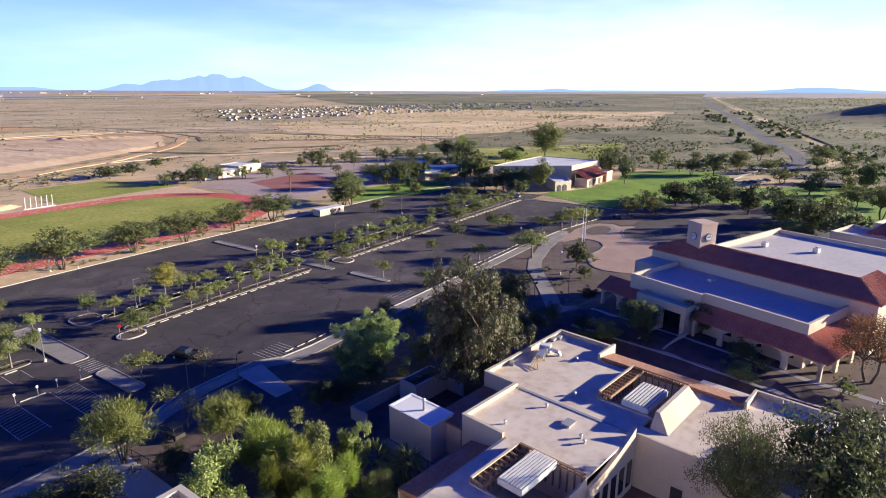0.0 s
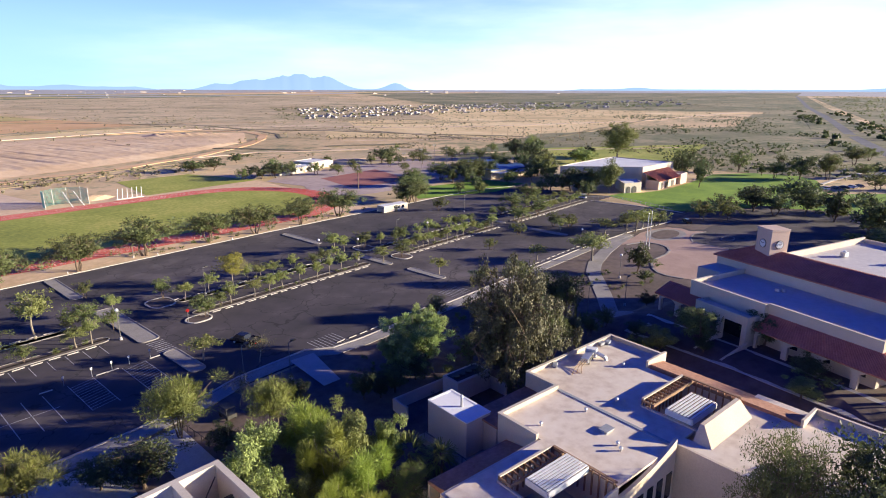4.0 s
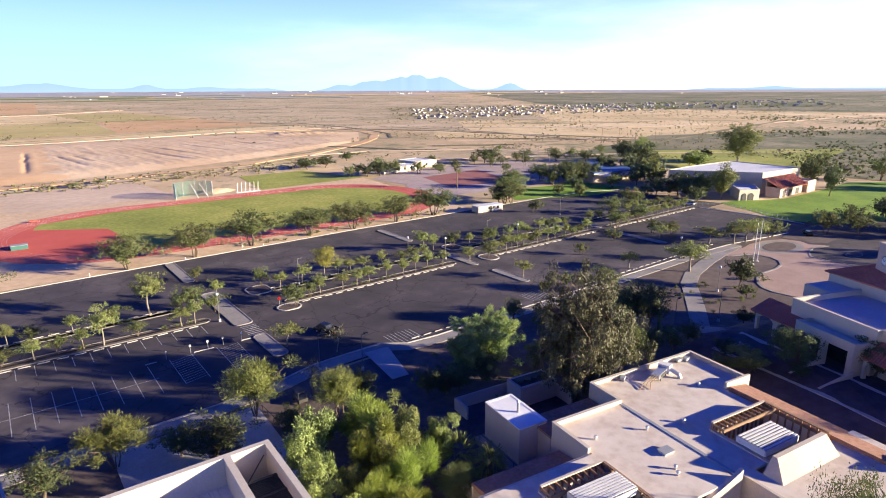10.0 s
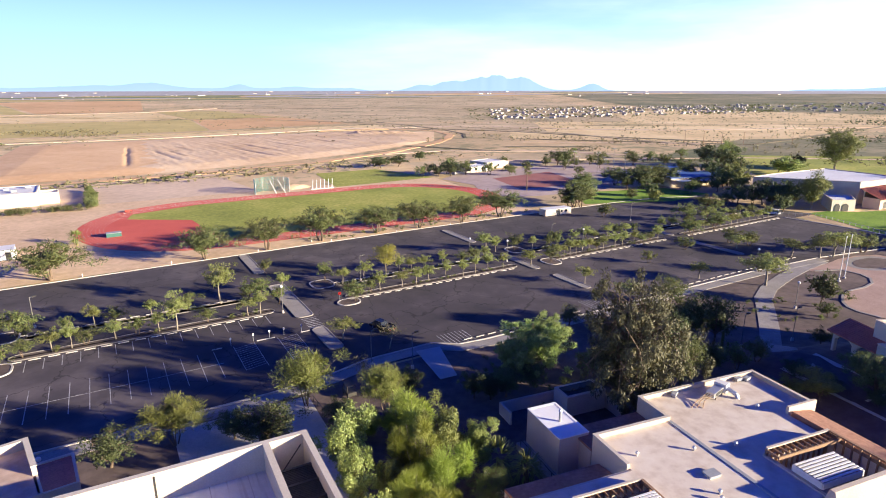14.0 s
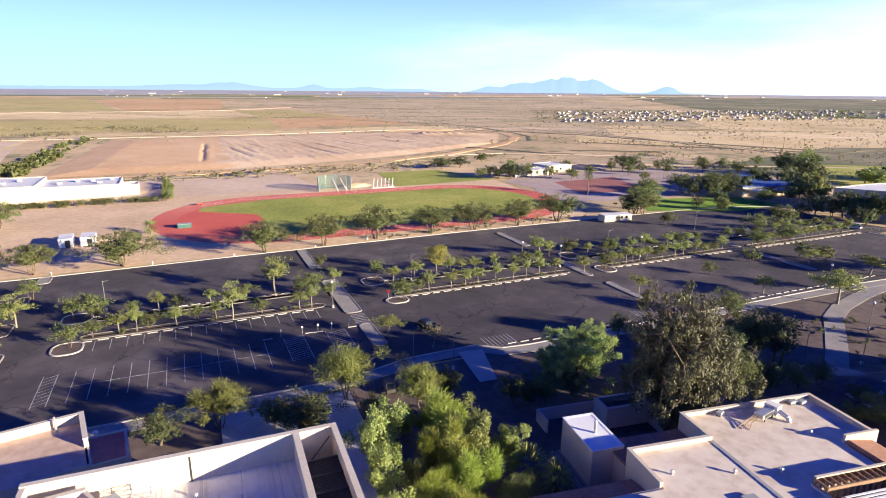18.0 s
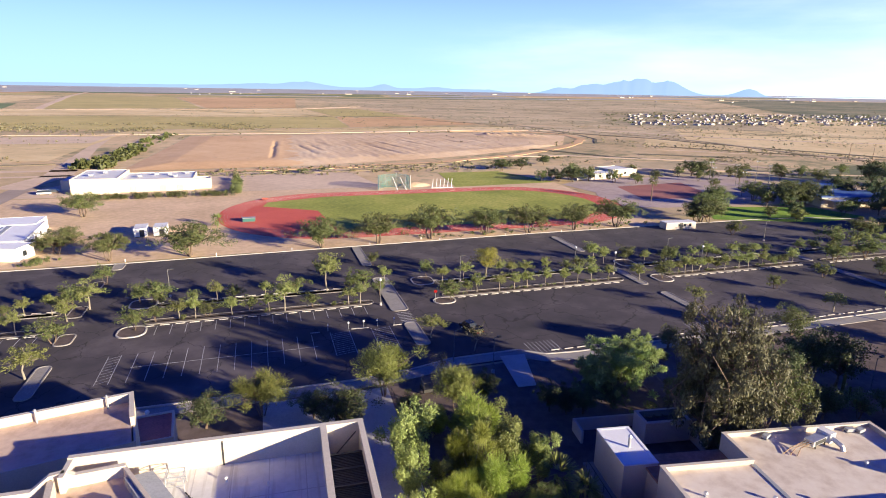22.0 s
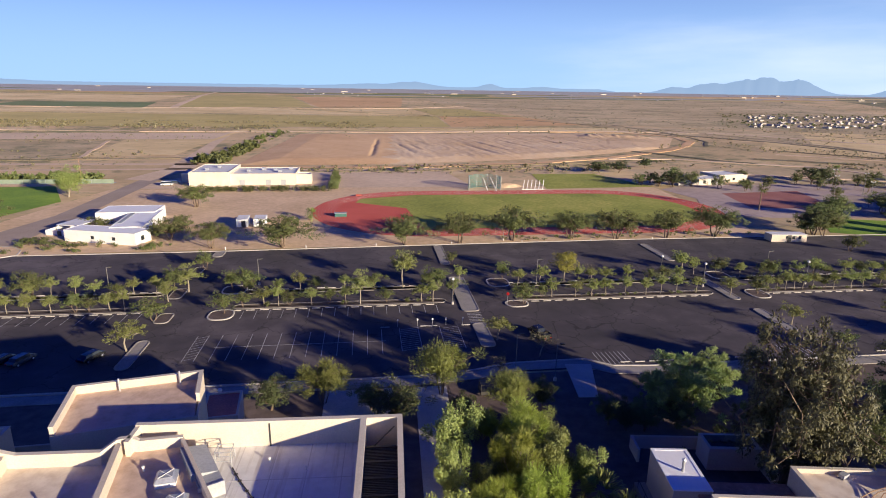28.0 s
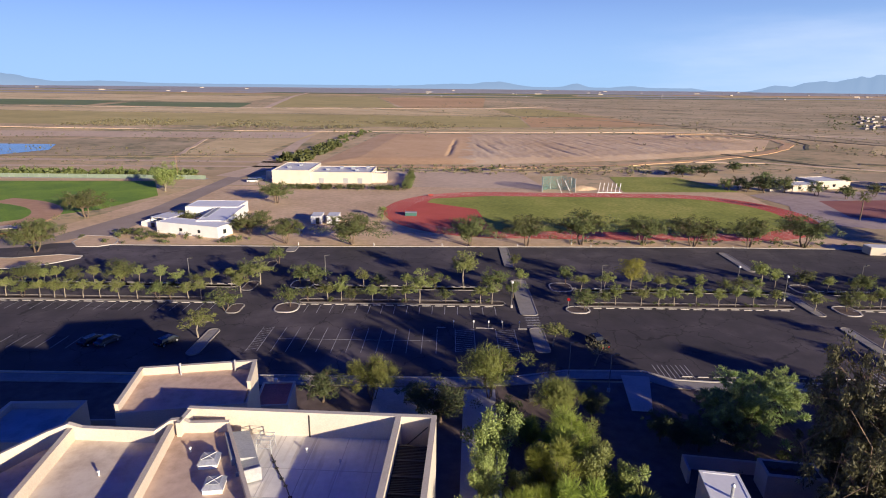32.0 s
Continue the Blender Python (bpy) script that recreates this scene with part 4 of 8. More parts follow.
def tile_slope(ob, p0, p1, q0, q1, rows=0, name="roof_slope"):
    """Roof plane of clay tile: p0-p1 is the eave, q0-q1 the upper edge; ribs of barrel tile run up it."""
    p0, p1, q0, q1 = [Vector(p) for p in (p0, p1, q0, q1)]
    nrm = (p1 - p0).cross(q0 - p0).normalized()
    if nrm.z < 0:
        nrm.negate()
    bm = bmesh.new()
    a = [bm.verts.new(v) for v in (p0, p1, q1, q0)]
    b = [bm.verts.new(v - nrm * 0.25) for v in (p0, p1, q1, q0)]
    bm.faces.new(a)
    bm.faces.new(b[::-1])
    for i in range(4):
        j = (i + 1) % 4
        bm.faces.new((a[j], a[i], b[i], b[j]))
    slope = part(name, bm, M_TILE, ob, "clay tile roof slope")
    n = rows or max(4, int((p1 - p0).length / 0.42))
    bm = bmesh.new()
    for i in range(n):
        u = (i + 0.5) / n
        e0, e1 = p0.lerp(p1, u), q0.lerp(q1, u)
        if (e1 - e0).length > 0.4:
            tube(bm, e0 + nrm * 0.01, e1 + nrm * 0.01, 0.075, 0.075, 6)
    ribs = part("tile_ribs", bm, M_TILE, slope)
    ribs["kind"] = "stuff"
    return slope


# theatre block by the camera: tall parapets and sunken roofs
def building_theatre():
    ob = thing("theatre_building", -4.3, 42.2, 0, "cream stucco theatre building with tall parapets and sunken roofs", "building", turn=-2.4)
    W, H = 26.6, 13.0
    t = 0.45
    part("wall", boxes((0, W, -t, 0, 0, H)), M_STUCCO_W, ob)
    part("wall", boxes((W - t, W, -48, -t, 0, H)), M_STUCCO_W, ob)
    part("wall", boxes((W - 4.2, W - 3.7, -48, -t, 8, H)), M_STUCCO_W, ob)
    part("wall", boxes((0, t, -3.2, -t, 0, H)), M_STUCCO_W, ob)
    part("wall", boxes((0, W, -48.4, -48, 0, H)), M_STUCCO_W, ob)
    part("roof", boxes((0.45, W - 4.2, -48, -t, 9.6, 10.2)), M_ROOF_S, ob, "white-coated flat roof")
    part("vertical_joint", boxes((13.0, 13.15, -t - 0.05, -t, 10.2, H - 0.2)), M_DARK, ob)
    for b in ((-.05, W + .05, -t - .06, .05, H, H + .1), (W - t - .06, W + .05, -48, -t - .06, H, H + .1), (W - 4.26, W - 3.64, -48, -t - .06, H, H + .1)):
        part("coping", boxes(b), M_STUCCO_W, ob)
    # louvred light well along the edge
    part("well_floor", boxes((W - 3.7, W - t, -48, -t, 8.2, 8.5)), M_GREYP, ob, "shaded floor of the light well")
    for i in range(80):
        y = -3.0 - i * 0.235
        part("slat", boxes((W - 3.7, W - t, y - 0.045, y + 0.045, 11.3, 11.42)), M_DARK, ob)
    for x in (W - 3.6, W - 2.1, W - t - 0.15):
        part("slat_beam", boxes((x - 0.07, x + 0.07, -22, -2.8, 11.05, 11.3)), M_DARK, ob)
    for k in range(8):
        y = -3.3 - k * 2.4
        part("cross_beam", boxes((W - 3.7, W - t, y - 0.11, y + 0.11, 11.42, 11.56)), M_DARK, ob)
    bm = bmesh.new()
    tube(bm, (W - 3.6, -3.0, 10.6), (W - 0.8, -1.0, 12.3), 0.06, 0.06)
    part("brace", bm, M_DARK, ob)
    # fan-shaped wings with a wavy parapet
    def away(x, y, dx, dy, yy):
        return x + dx * (yy - y) / dy, yy
    f1, f2, f3 = ((-10.4, -4.4), (1.9, -10.1)), ((-0.6, -3.0), (2.2, -11.1)), ((4.8, -1.7), (5.1, -8.7))
    far1, far2, far3 = away(*f1[0], *f1[1], -30), away(*f2[0], *f2[1], -30), away(*f3[0], *f3[1], -14)
    def roof_poly(pts, z, m, lab):
        bm = bmesh.new()
        prism(bm, pts, z - 0.4, z)
        part("roof", bm, m, ob, lab)
    roof_poly([(-34, -30), far1, f1[0], (-12.4, -5.2), (-15, -12), (-26, -18)], 10.9, M_ROOF_T, "sunken tan flat roof")
    roof_poly([far1, far2, f2[0], (-1.6, -4.2), (-10.2, -4.2), f1[0]], 11.3, M_ROOF, "sunken pale flat roof")
    roof_poly([far2, (14.5, -30), far3, f3[0], (0.0, -2.2), f2[0]], 11.4, M_ROOF_T, "sunken tan flat roof")
    prof = [(-34, -20, 8.4), (-26, -17, 9.6), (-18, -10.5, 11.2), (-12.6, -4.4, 12.5), (-10.8, -3.8, 13.1), (-9.4, -3.8, 12.7), (-1.8, -3.8, 12.7), (-0.9, -2.3, 13.0), (0.2, -2.0, 13.0), (1.0, -2.0, 12.6), (4.9, -1.4, 12.5)]
    bm = bmesh.new()
    prev = None
    for x, yb, z in prof:
        cur = [bm.verts.new(p) for p in ((x, yb, 0), (x + 0.1, yb - 0.5, 0), (x, yb, z), (x + 0.1, yb - 0.5, z))]
        if prev:
            bm.faces.new((prev[2], prev[3], cur[3], cur[2]))
            bm.faces.new((prev[0], prev[2], cur[2], cur[0]))
            bm.faces.new((prev[1], cur[1], cur[3], prev[3]))
        prev = cur
    part("parapet", bm, M_STUCCO_W, ob, "wavy cream parapet")
    for (p, d), q, w, z in ((f1, far1, 0.55, 12.7), (f2, far2, 0.55, 12.7), (f3, far3, 0.4, 12.4)):
        bm = bmesh.new()
        prism(bm, [(p[0] - w / 2, p[1]), (q[0] - w / 2, q[1]), (q[0] + w / 2, q[1]), (p[0] + w / 2, p[1])], 6, z)
        part("fin_wall", bm, M_STUCCO, ob, "cream stucco fin wall")
    for k in range(5):
        part("roof_seam", boxes((0.5, W - 4.2, -6.0 - k * 4.2, -5.9 - k * 4.2, 10.2, 10.215)), M_ROOF_G, ob)
    for k in range(4):
        part("roof_seam", boxes((10.5 + k * 3.4, 10.6 + k * 3.4, -30, -0.5, 10.2, 10.212)), M_ROOF_G, ob)
    # rooftop plant
    def at(x, y):
        c, sn = math.cos(radians(-2.4)), math.sin(radians(-2.4))
        return -4.3 + x * c - y * sn, 42.2 + x * sn + y * c
    u = thing("rooftop_duct", *at(8.9, -7.3), 10.2, "grey metal air duct box on the white roof", "duct", turn=27)
    bm = bmesh.new()
    v = box(bm, -1.3, 1.1, 0.5, 5.4, 0.2, 2.0)
    for i in (5, 6):
        v[i].co.z -= 0.5
    box(bm, -1.0, 1.1, -1.2, 0.5, 0.2, 1.5)
    part("housing", bm, M_GREYP, u)
    for x in (-1, 0.9):
        for y in (-0.9, 5):
            part("foot", boxes((x - 0.1, x + 0.1, y - 0.1, y + 0.1, 0, 0.2)), M_DARK, u)
    part("end_cap", boxes((-1.15, 1.15, -1.35, -1.2, 0.2, 1.6)), M_METAL, u)
    f = thing("roof_frame", *at(9.2, -3.0), 10.2, "pale metal pipe frame on the white roof", "frame", turn=-2.4)
    for x in (-0.8, 0.8):
        for y in (-0.7, 0.7):
            bm = bmesh.new()
            tube(bm, (x, y, 0), (x * 0.9, y * 0.9, 1.6), 0.05, 0.05)
            part("leg", bm, M_METAL, f)
    for z in (0.6, 1.1, 1.6):
        bm = bmesh.new()
        k = 0.95
        pts = [(-0.8 * k, -0.7 * k, z), (0.8 * k, -0.7 * k, z), (0.8 * k, 0.7 * k, z), (-0.8 * k, 0.7 * k, z)]
        for a, b in zip(pts, pts[1:] + pts[:1]):
            tube(bm, a, b, 0.04, 0.04)
        part("rail", bm, M_METAL, f)
    c = thing("roof_cable", *at(10.1, -4.0), 10.2, "dark conduit running across the white roof", "conduit", turn=-2.4)
    bm = bmesh.new()
    pts = [(0, 0, 0.1), (1.2, -2.0, 0.1), (2.9, -4.5, 0.1), (4.6, -7.5, 0.1), (6.0, -10.5, 0.1)]
    for a, b in zip(pts, pts[1:]):
        tube(bm, a, b, 0.06, 0.06)
    part("pipe", bm, M_DARK, c)
    for x, y, z in ((0.6, -1.0, 0), (1.2, -2.0, 0), (2.2, -3.5, 0), (2.9, -4.5, 0), (3.8, -6.0, 0)):
        part("support_block", boxes((x - 0.16, x + 0.16, y - 0.1, y + 0.1, 0, 0.12)), M_DARK, c)
    for hx, hy in ((5.3, -7.3), (7.3, -10.7)):
        s = thing("roof_skylight", *at(hx, hy), 11.4, "white curbed roof skylight with a hipped glazed top", "skylight", "roof skylights", turn=8)
        part("curb", boxes((-0.85, 0.85, -0.85, 0.85, 0, 0.5)), M_WHITE, s)
        bm = bmesh.new()
        v = box(bm, -0.95, 0.95, -0.95, 0.95, 0.5, 0.85)
        for q in v[4:]:
            q.co.x *= 0.66
            q.co.y *= 0.66
        part("glazing", bm, M_METAL, s, "milky glazed sides")
        part("top_pane", boxes((-0.6, 0.6, -0.6, 0.6, 0.85, 0.89)), M_GREYP, s, "grey top pane")
        for a in (-1, 1):
            bm = bmesh.new()
            tube(bm, (-0.6, -0.6 * a, 0.9), (0.6, 0.6 * a, 0.9), 0.04, 0.04, 5)
            part("glazing_bar", bm, M_WHITE, s)
    for x, y, z in ((*at(-4.2, -9.6), 11.3), (*at(2.6, -5.6), 11.4), (*at(13.5, -3.2), 10.2), (*at(17.3, -4.7), 10.2)):
        s = thing("vent_pipe", x, y, z, "small white roof vent pipe", "vent pipe", "vent pipes")
        bm = bmesh.new()
        tube(bm, (0, 0, 0), (0, 0, 0.45), 0.09, 0.09, 8)
        part("pipe", bm, M_WHITE, s)
        bm = bmesh.new()
        tube(bm, (0, 0, 0.45), (0, 0, 0.55), 0.16, 0.12, 8)
        part("cap", bm, M_WHITE, s)


building_theatre()


def building_stage():
    ob = thing("stage_block", -13.8, 44.0, 0, "cream stucco block with a tan roof behind the theatre", "building", turn=10.6)
    t = 0.4
    for b in ((0, 14.2, 8.9, 9.3, 0, 11.8), (0, t, 0.2, 8.9, 0, 11.8), (14.2 - t, 14.2, 3.4, 8.9, 0, 11.8), (0, 14.2, 0, 0.2, 0, 10.9), (14.0, 14.2, 0.2, 3.4, 0, 10.9)):
        part("wall", boxes(b), M_STUCCO, ob)
    part("roof", boxes((t, 14.2 - t, 0.2, 8.9, 10.5, 10.88)), M_ROOF_T, ob, "tan flat roof")
    for b in ((-.05, 14.25, 8.85, 9.35, 11.8, 11.9), (-.05, .45, 0.2, 8.85, 11.8, 11.9), (13.75, 14.25, 3.4, 8.85, 11.8, 11.9)):
        part("coping", boxes(b), M_STUCCO_W, ob)
    for x in (5.0, 11.6):
        bm = bmesh.new()
        tube(bm, (x, 8.4, 10.88), (x, 8.4, 12.5), 0.11, 0.11, 8)
        part("scupper_pipe", bm, M_METAL, ob)
    lo = thing("lean_to_wing", -2.6, 55.8, 0, "low wing with a clay-red flat roof", "building", turn=6)
    walls(lo, 0, 4.6, 0, 6.6, 0, 5.0, 0.3, M_STUCCO)
    part("roof", boxes((0.3, 4.3, 0.3, 6.3, 4.4, 4.8)), M_TILE, lo, "clay-red flat roof")
    ob2 = thing("side_wing", -32, 43.5, 0, "low cream stucco wing beside the theatre", "building", turn=3)
    flat_block(ob2, 0, 9.5, 0, 9, 7.0, 6.2, 0.35)
    ob3 = thing("garden_wall", -28, 56, 0, "low stepped cream garden wall", "wall", turn=3)
    part("wall", boxes((0, 12, 0, 0.3, 0, 2.2)), M_STUCCO, ob3)
    part("wall", boxes((0, 0.3, -10, 0, 0, 2.2)), M_STUCCO, ob3)


building_stage()


# classroom block with courtyards: local x along its length, y towards the lot
BT = -9.0
BO = (83.0, 32.6)


def bpos(u, v):
    c, s = math.cos(radians(BT)), math.sin(radians(BT))
    return BO[0] + u * c - v * s, BO[1] + u * s + v * c


def building_classrooms():
    ob = thing("classroom_building", BO[0], BO[1], 0, "tan-roofed stucco classroom building with two roof courtyards", "building", turn=BT)
    H, R, t = 7.4, 6.9, 0.35
    def W(*b):
        part("wall", boxes(b), M_STUCCO, ob)
    W(-19.6, 0, -t, 0, 0, H)                 # far edge
    W(-19.6, -19.6 + t, -5.0, -t, 0, H)
    W(-30, -19.6 + t, -5.0 - t, -5.0, 0, H)  # step
    W(-30, -30 + t, -11, -5.0 - t, 0, H)
    W(-44, -30 + t, -11 - t, -11, 0, H - 0.6)
    W(-44, -44 + t, -24, -11 - t, 0, H - 0.6)
    W(-t, 0, -9.2, -t, 0, H)
    W(-4.8, 0, -9.2 - t, -9.2, 0, H + 0.5)
    W(-18.9, -18.9 + t, -38.2, -21.5, 0, H - 0.4)
    W(-18.9 + t, -0.4, -38.2, -38.2 + t, 0, H - 0.4)
    W(-0.4, 0, -37.8, -29.2, 0, H + 0.3)
    W(-4.6, -0.4, -29.3, -29.0, 5, H + 0.5)
    for b in ((-19.65, .05, -t - .05, .05, H, H + .1), (-19.65, -19.2, -5.0, -t - .05, H, H + .1), (-30.05, -19.2, -5.4, -4.95, H, H + .1), (-30.05, -29.6, -11, -5.4, H, H + .1), (-.4, .05, -9.2, -t - .05, H, H + .1)):
        part("coping", boxes(b), M_STUCCO_W, ob)
    # roofs round the courtyards
    for b, m in (((-19.25, -0.35, -9.2, -0.35), M_ROOF), ((-19.25, -14.2, -21.5, -9.2), M_ROOF), ((-14.2, -4.8, -14.2, -9.2), M_ROOF), ((-29.65, -19.25, -21.5, -5.35), M_ROOF),
                 ((-18.55, -0.4, -37.85, -24.6), M_ROOF), ((-43.65, -30, -13.4, -11.35), M_ROOF), ((-30, -29.65, -21.5, -11.35), M_ROOF), ((-43.65, -38.6, -24, -13.4), M_ROOF)):
        part("roof", boxes((*b, R - 0.3, R)), m, ob, "tan-coated flat roof")
    part("roof_seam", boxes((-19.55, -19.1, -21.5, -5.3, R, R + 0.08)), M_GREYP, ob, "raised expansion joint")
    # curved front parapet of the near wing
    bm = bmesh.new()
    prev = None
    for i in range(17):
        u = -30 + i * 10.6 / 16
        z = H - 1.6 + 2.2 * (i / 16) ** 2
        cur = [bm.verts.new(p) for p in ((u, -21.5, 0), (u, -21.9, 0), (u, -21.5, z), (u, -21.9, z))]
        if prev:
            bm.faces.new((prev[1], cur[1], cur[3], prev[3]))
            bm.faces.new((prev[2], prev[3], cur[3], cur[2]))
            bm.faces.new((prev[0], prev[2], cur[2], cur[0]))
        prev = cur
    part("front_parapet", bm, M_STUCCO, ob, "sweeping curved parapet")
    for k in range(5):
        u = -28.6 + k * 1.9
        bm = bmesh.new()
        prism(bm, [(u, -21.98), (u + 1.1, -21.98), (u + 1.1, -21.91), (u, -21.91)], 1.0, 4.2)
        part("window", bm, M_GLASS, ob, "tall dark arched window")
    part("door", boxes((-18.97, -18.9, -27.5, -26.2, 0.1, 2.3)), M_DARK, ob, "dark door")
    part("window", boxes((-18.97, -18.9, -33, -31.5, 1.0, 2.8)), M_GLASS, ob)
    # courtyard one: standing timber frame, louvre canopy, screen, battered end wall
    def court(u0, u1, v0, v1, lu0, lu1, lv0, lv1, rise):
        part("courtyard_floor", boxes((u0, u1, v1, v0, 2.6, 2.9)), M_GREYP, ob, "sunken courtyard floor")
        for b in ((u0, u1, v0, v0 + 0.2), (u0 - 0.2, u0, v1, v0), (u0, u1, v1 - 0.2, v1), (u1, u1 + 0.2, v1, v0)):
            part("court_wall", boxes((*b, 2.6, R + 0.15)), M_STUCCO, ob)
        n = int((u1 - u0) / 0.85)
        for i in range(n + 1):
            u = u0 + 0.1 + i * (u1 - u0 - 0.2) / n
            part("frame_post", boxes((u - 0.07, u + 0.07, v0 - 0.2, v0 - 0.02, 4.5, R + rise)), M_WOOD, ob)
            part("rafter", boxes((u - 0.06, u + 0.06, v0 - 1.5, v0 - 0.2, R + rise - 0.35, R + rise - 0.1)), M_WOOD, ob)
        part("frame_rail", boxes((u0, u1, v0 - 0.25, v0 + 0.05, R + rise, R + rise + 0.16)), M_STUCCO, ob, "pale top rail")
        # boards added behind the posts so the frame casts one solid shadow
        part("screen_board", boxes((u0, u1, v0, v0 + 0.05, R + 0.15, R + rise)), M_WOOD, ob, "added boards that make the frame shadow solid")
        part("rafter_beam", boxes((u0, u1, v0 - 1.65, v0 - 1.5, R + rise - 0.5, R + rise - 0.1)), M_WOOD, ob)
        m = max(4, int((v0 - v1) / 0.9))
        for i in range(m + 1):
            v = v0 - 0.3 - i * (v0 - v1 - 0.6) / m
            part("frame_post", boxes((u1 - 0.2, u1 - 0.02, v - 0.07, v + 0.07, 4.5, R + rise)), M_WOOD, ob)
        part("frame_rail", boxes((u1 - 0.25, u1 + 0.05, v1, v0 - 0.25, R + rise, R + rise + 0.16)), M_WOOD, ob)
        part("screen_board", boxes((u1 - 0.02, u1 + 0.05, v1, v0 - 0.25, R + 0.15, R + rise - 0.3)), M_WOOD, ob, "dark timber screen boards")
        k = 8
        for i in range(k):
            v = lv0 - 0.2 - i * (lv0 - lv1 - 0.4) / (k - 1)
            part("louvre_slat", boxes((lu0, lu1, v - 0.11, v + 0.11, R + 0.9, R + 1.0)), M_WHITE, ob)
        for u in (lu0, (lu0 + lu1) / 2, lu1):
            part("louvre_beam", boxes((u - 0.06, u + 0.06, lv1, lv0, R + 0.72, R + 0.9)), M_GREYP, ob)
        part("canopy_side", boxes((lu0, lu1, lv1 - 0.1, lv1, R + 0.2, R + 0.9)), M_WHITE, ob, "white canopy side panel")
        part("canopy_side", boxes((lu0 - 0.1, lu0, lv1, lv0, R + 0.2, R + 0.9)), M_WHITE, ob, "white canopy side panel")
    court(-14.6, -5.0, -14.6, -22.4, -14.3, -8.4, -17.6, -20.9, 0.95)
    bm = bmesh.new()
    v = box(bm, -16.9, -6.8, -24.6, -22.4, R - 0.05, H + 1.2)
    for q in v:
        if q.co.z > H:
            if q.co.y < -23:
                q.co.y = -22.9
            if q.co.x < -15:
                q.co.x = -15.6
    part("battered_wall", bm, M_STUCCO, ob, "sloping cream wall")
    part("wall", boxes((-16.9, -6.8, -24.5, -22.4, R - 2, R - 0.05)), M_STUCCO, ob)
    part("roof", boxes((-18.55, -16.9, -24.6, -21.5, R - 0.3, R)), M_ROOF, ob)
    part("roof", boxes((-6.8, -0.4, -24.6, -22.6, R - 0.3, R)), M_ROOF, ob)
    # walkway roof along the far side
    bm = bmesh.new()
    v = box(bm, -4.4, -0.9, -28.9, -9.7, 6.5, 7.35)
    for q in v:
        if q.co.z > 7 and q.co.x > -2:
            q.co.z = 6.8
    part("walkway_roof", bm, M_SALMON, ob, "salmon-brown coated walkway roof")
    for v in (-28, -23.5, -19, -14.5, -10.2):
        part("post", boxes((-1.3, -1.0, v - 0.15, v + 0.15, 0, 6.5)), M_STUCCO, ob)
    court(-38.4, -30.2, -13.4, -21.6, -36.8, -30.6, -15.6, -18.4, 0.6)
    # clay-red lean-to along the yard side
    bm = bmesh.new()
    v = box(bm, -42, -30.2, -10.9, -6.6, 4.4, 5.4)
    for q in v:
        if q.co.z > 5 and q.co.y > -8:
            q.co.z = 4.7
    part("lean_to_roof", bm, M_SALMON, ob, "brown-red lean-to roof")
    W(-42, -30.2, -6.9, -6.6, 0, 4.4)
    # back shed roof beside the yard
    x, y = bpos(-26, 0)
    s = thing("lean_to_shed", x, y, 0, "brown lean-to shed against the classroom wall", "shed", turn=BT)
    part("roof", boxes((-4.0, 6.2, -4.9, -0.2, 5.1, 5.35)), M_SALMON, s, "brown flat shed roof")
    part("wall", boxes((-3.8, -3.6, -4.6, -0.4, 0, 5.1)), M_STUCCO, s)
    part("wall", boxes((-3.6, 6.0, -0.6, -0.4, 0, 5.1)), M_STUCCO, s)


building_classrooms()


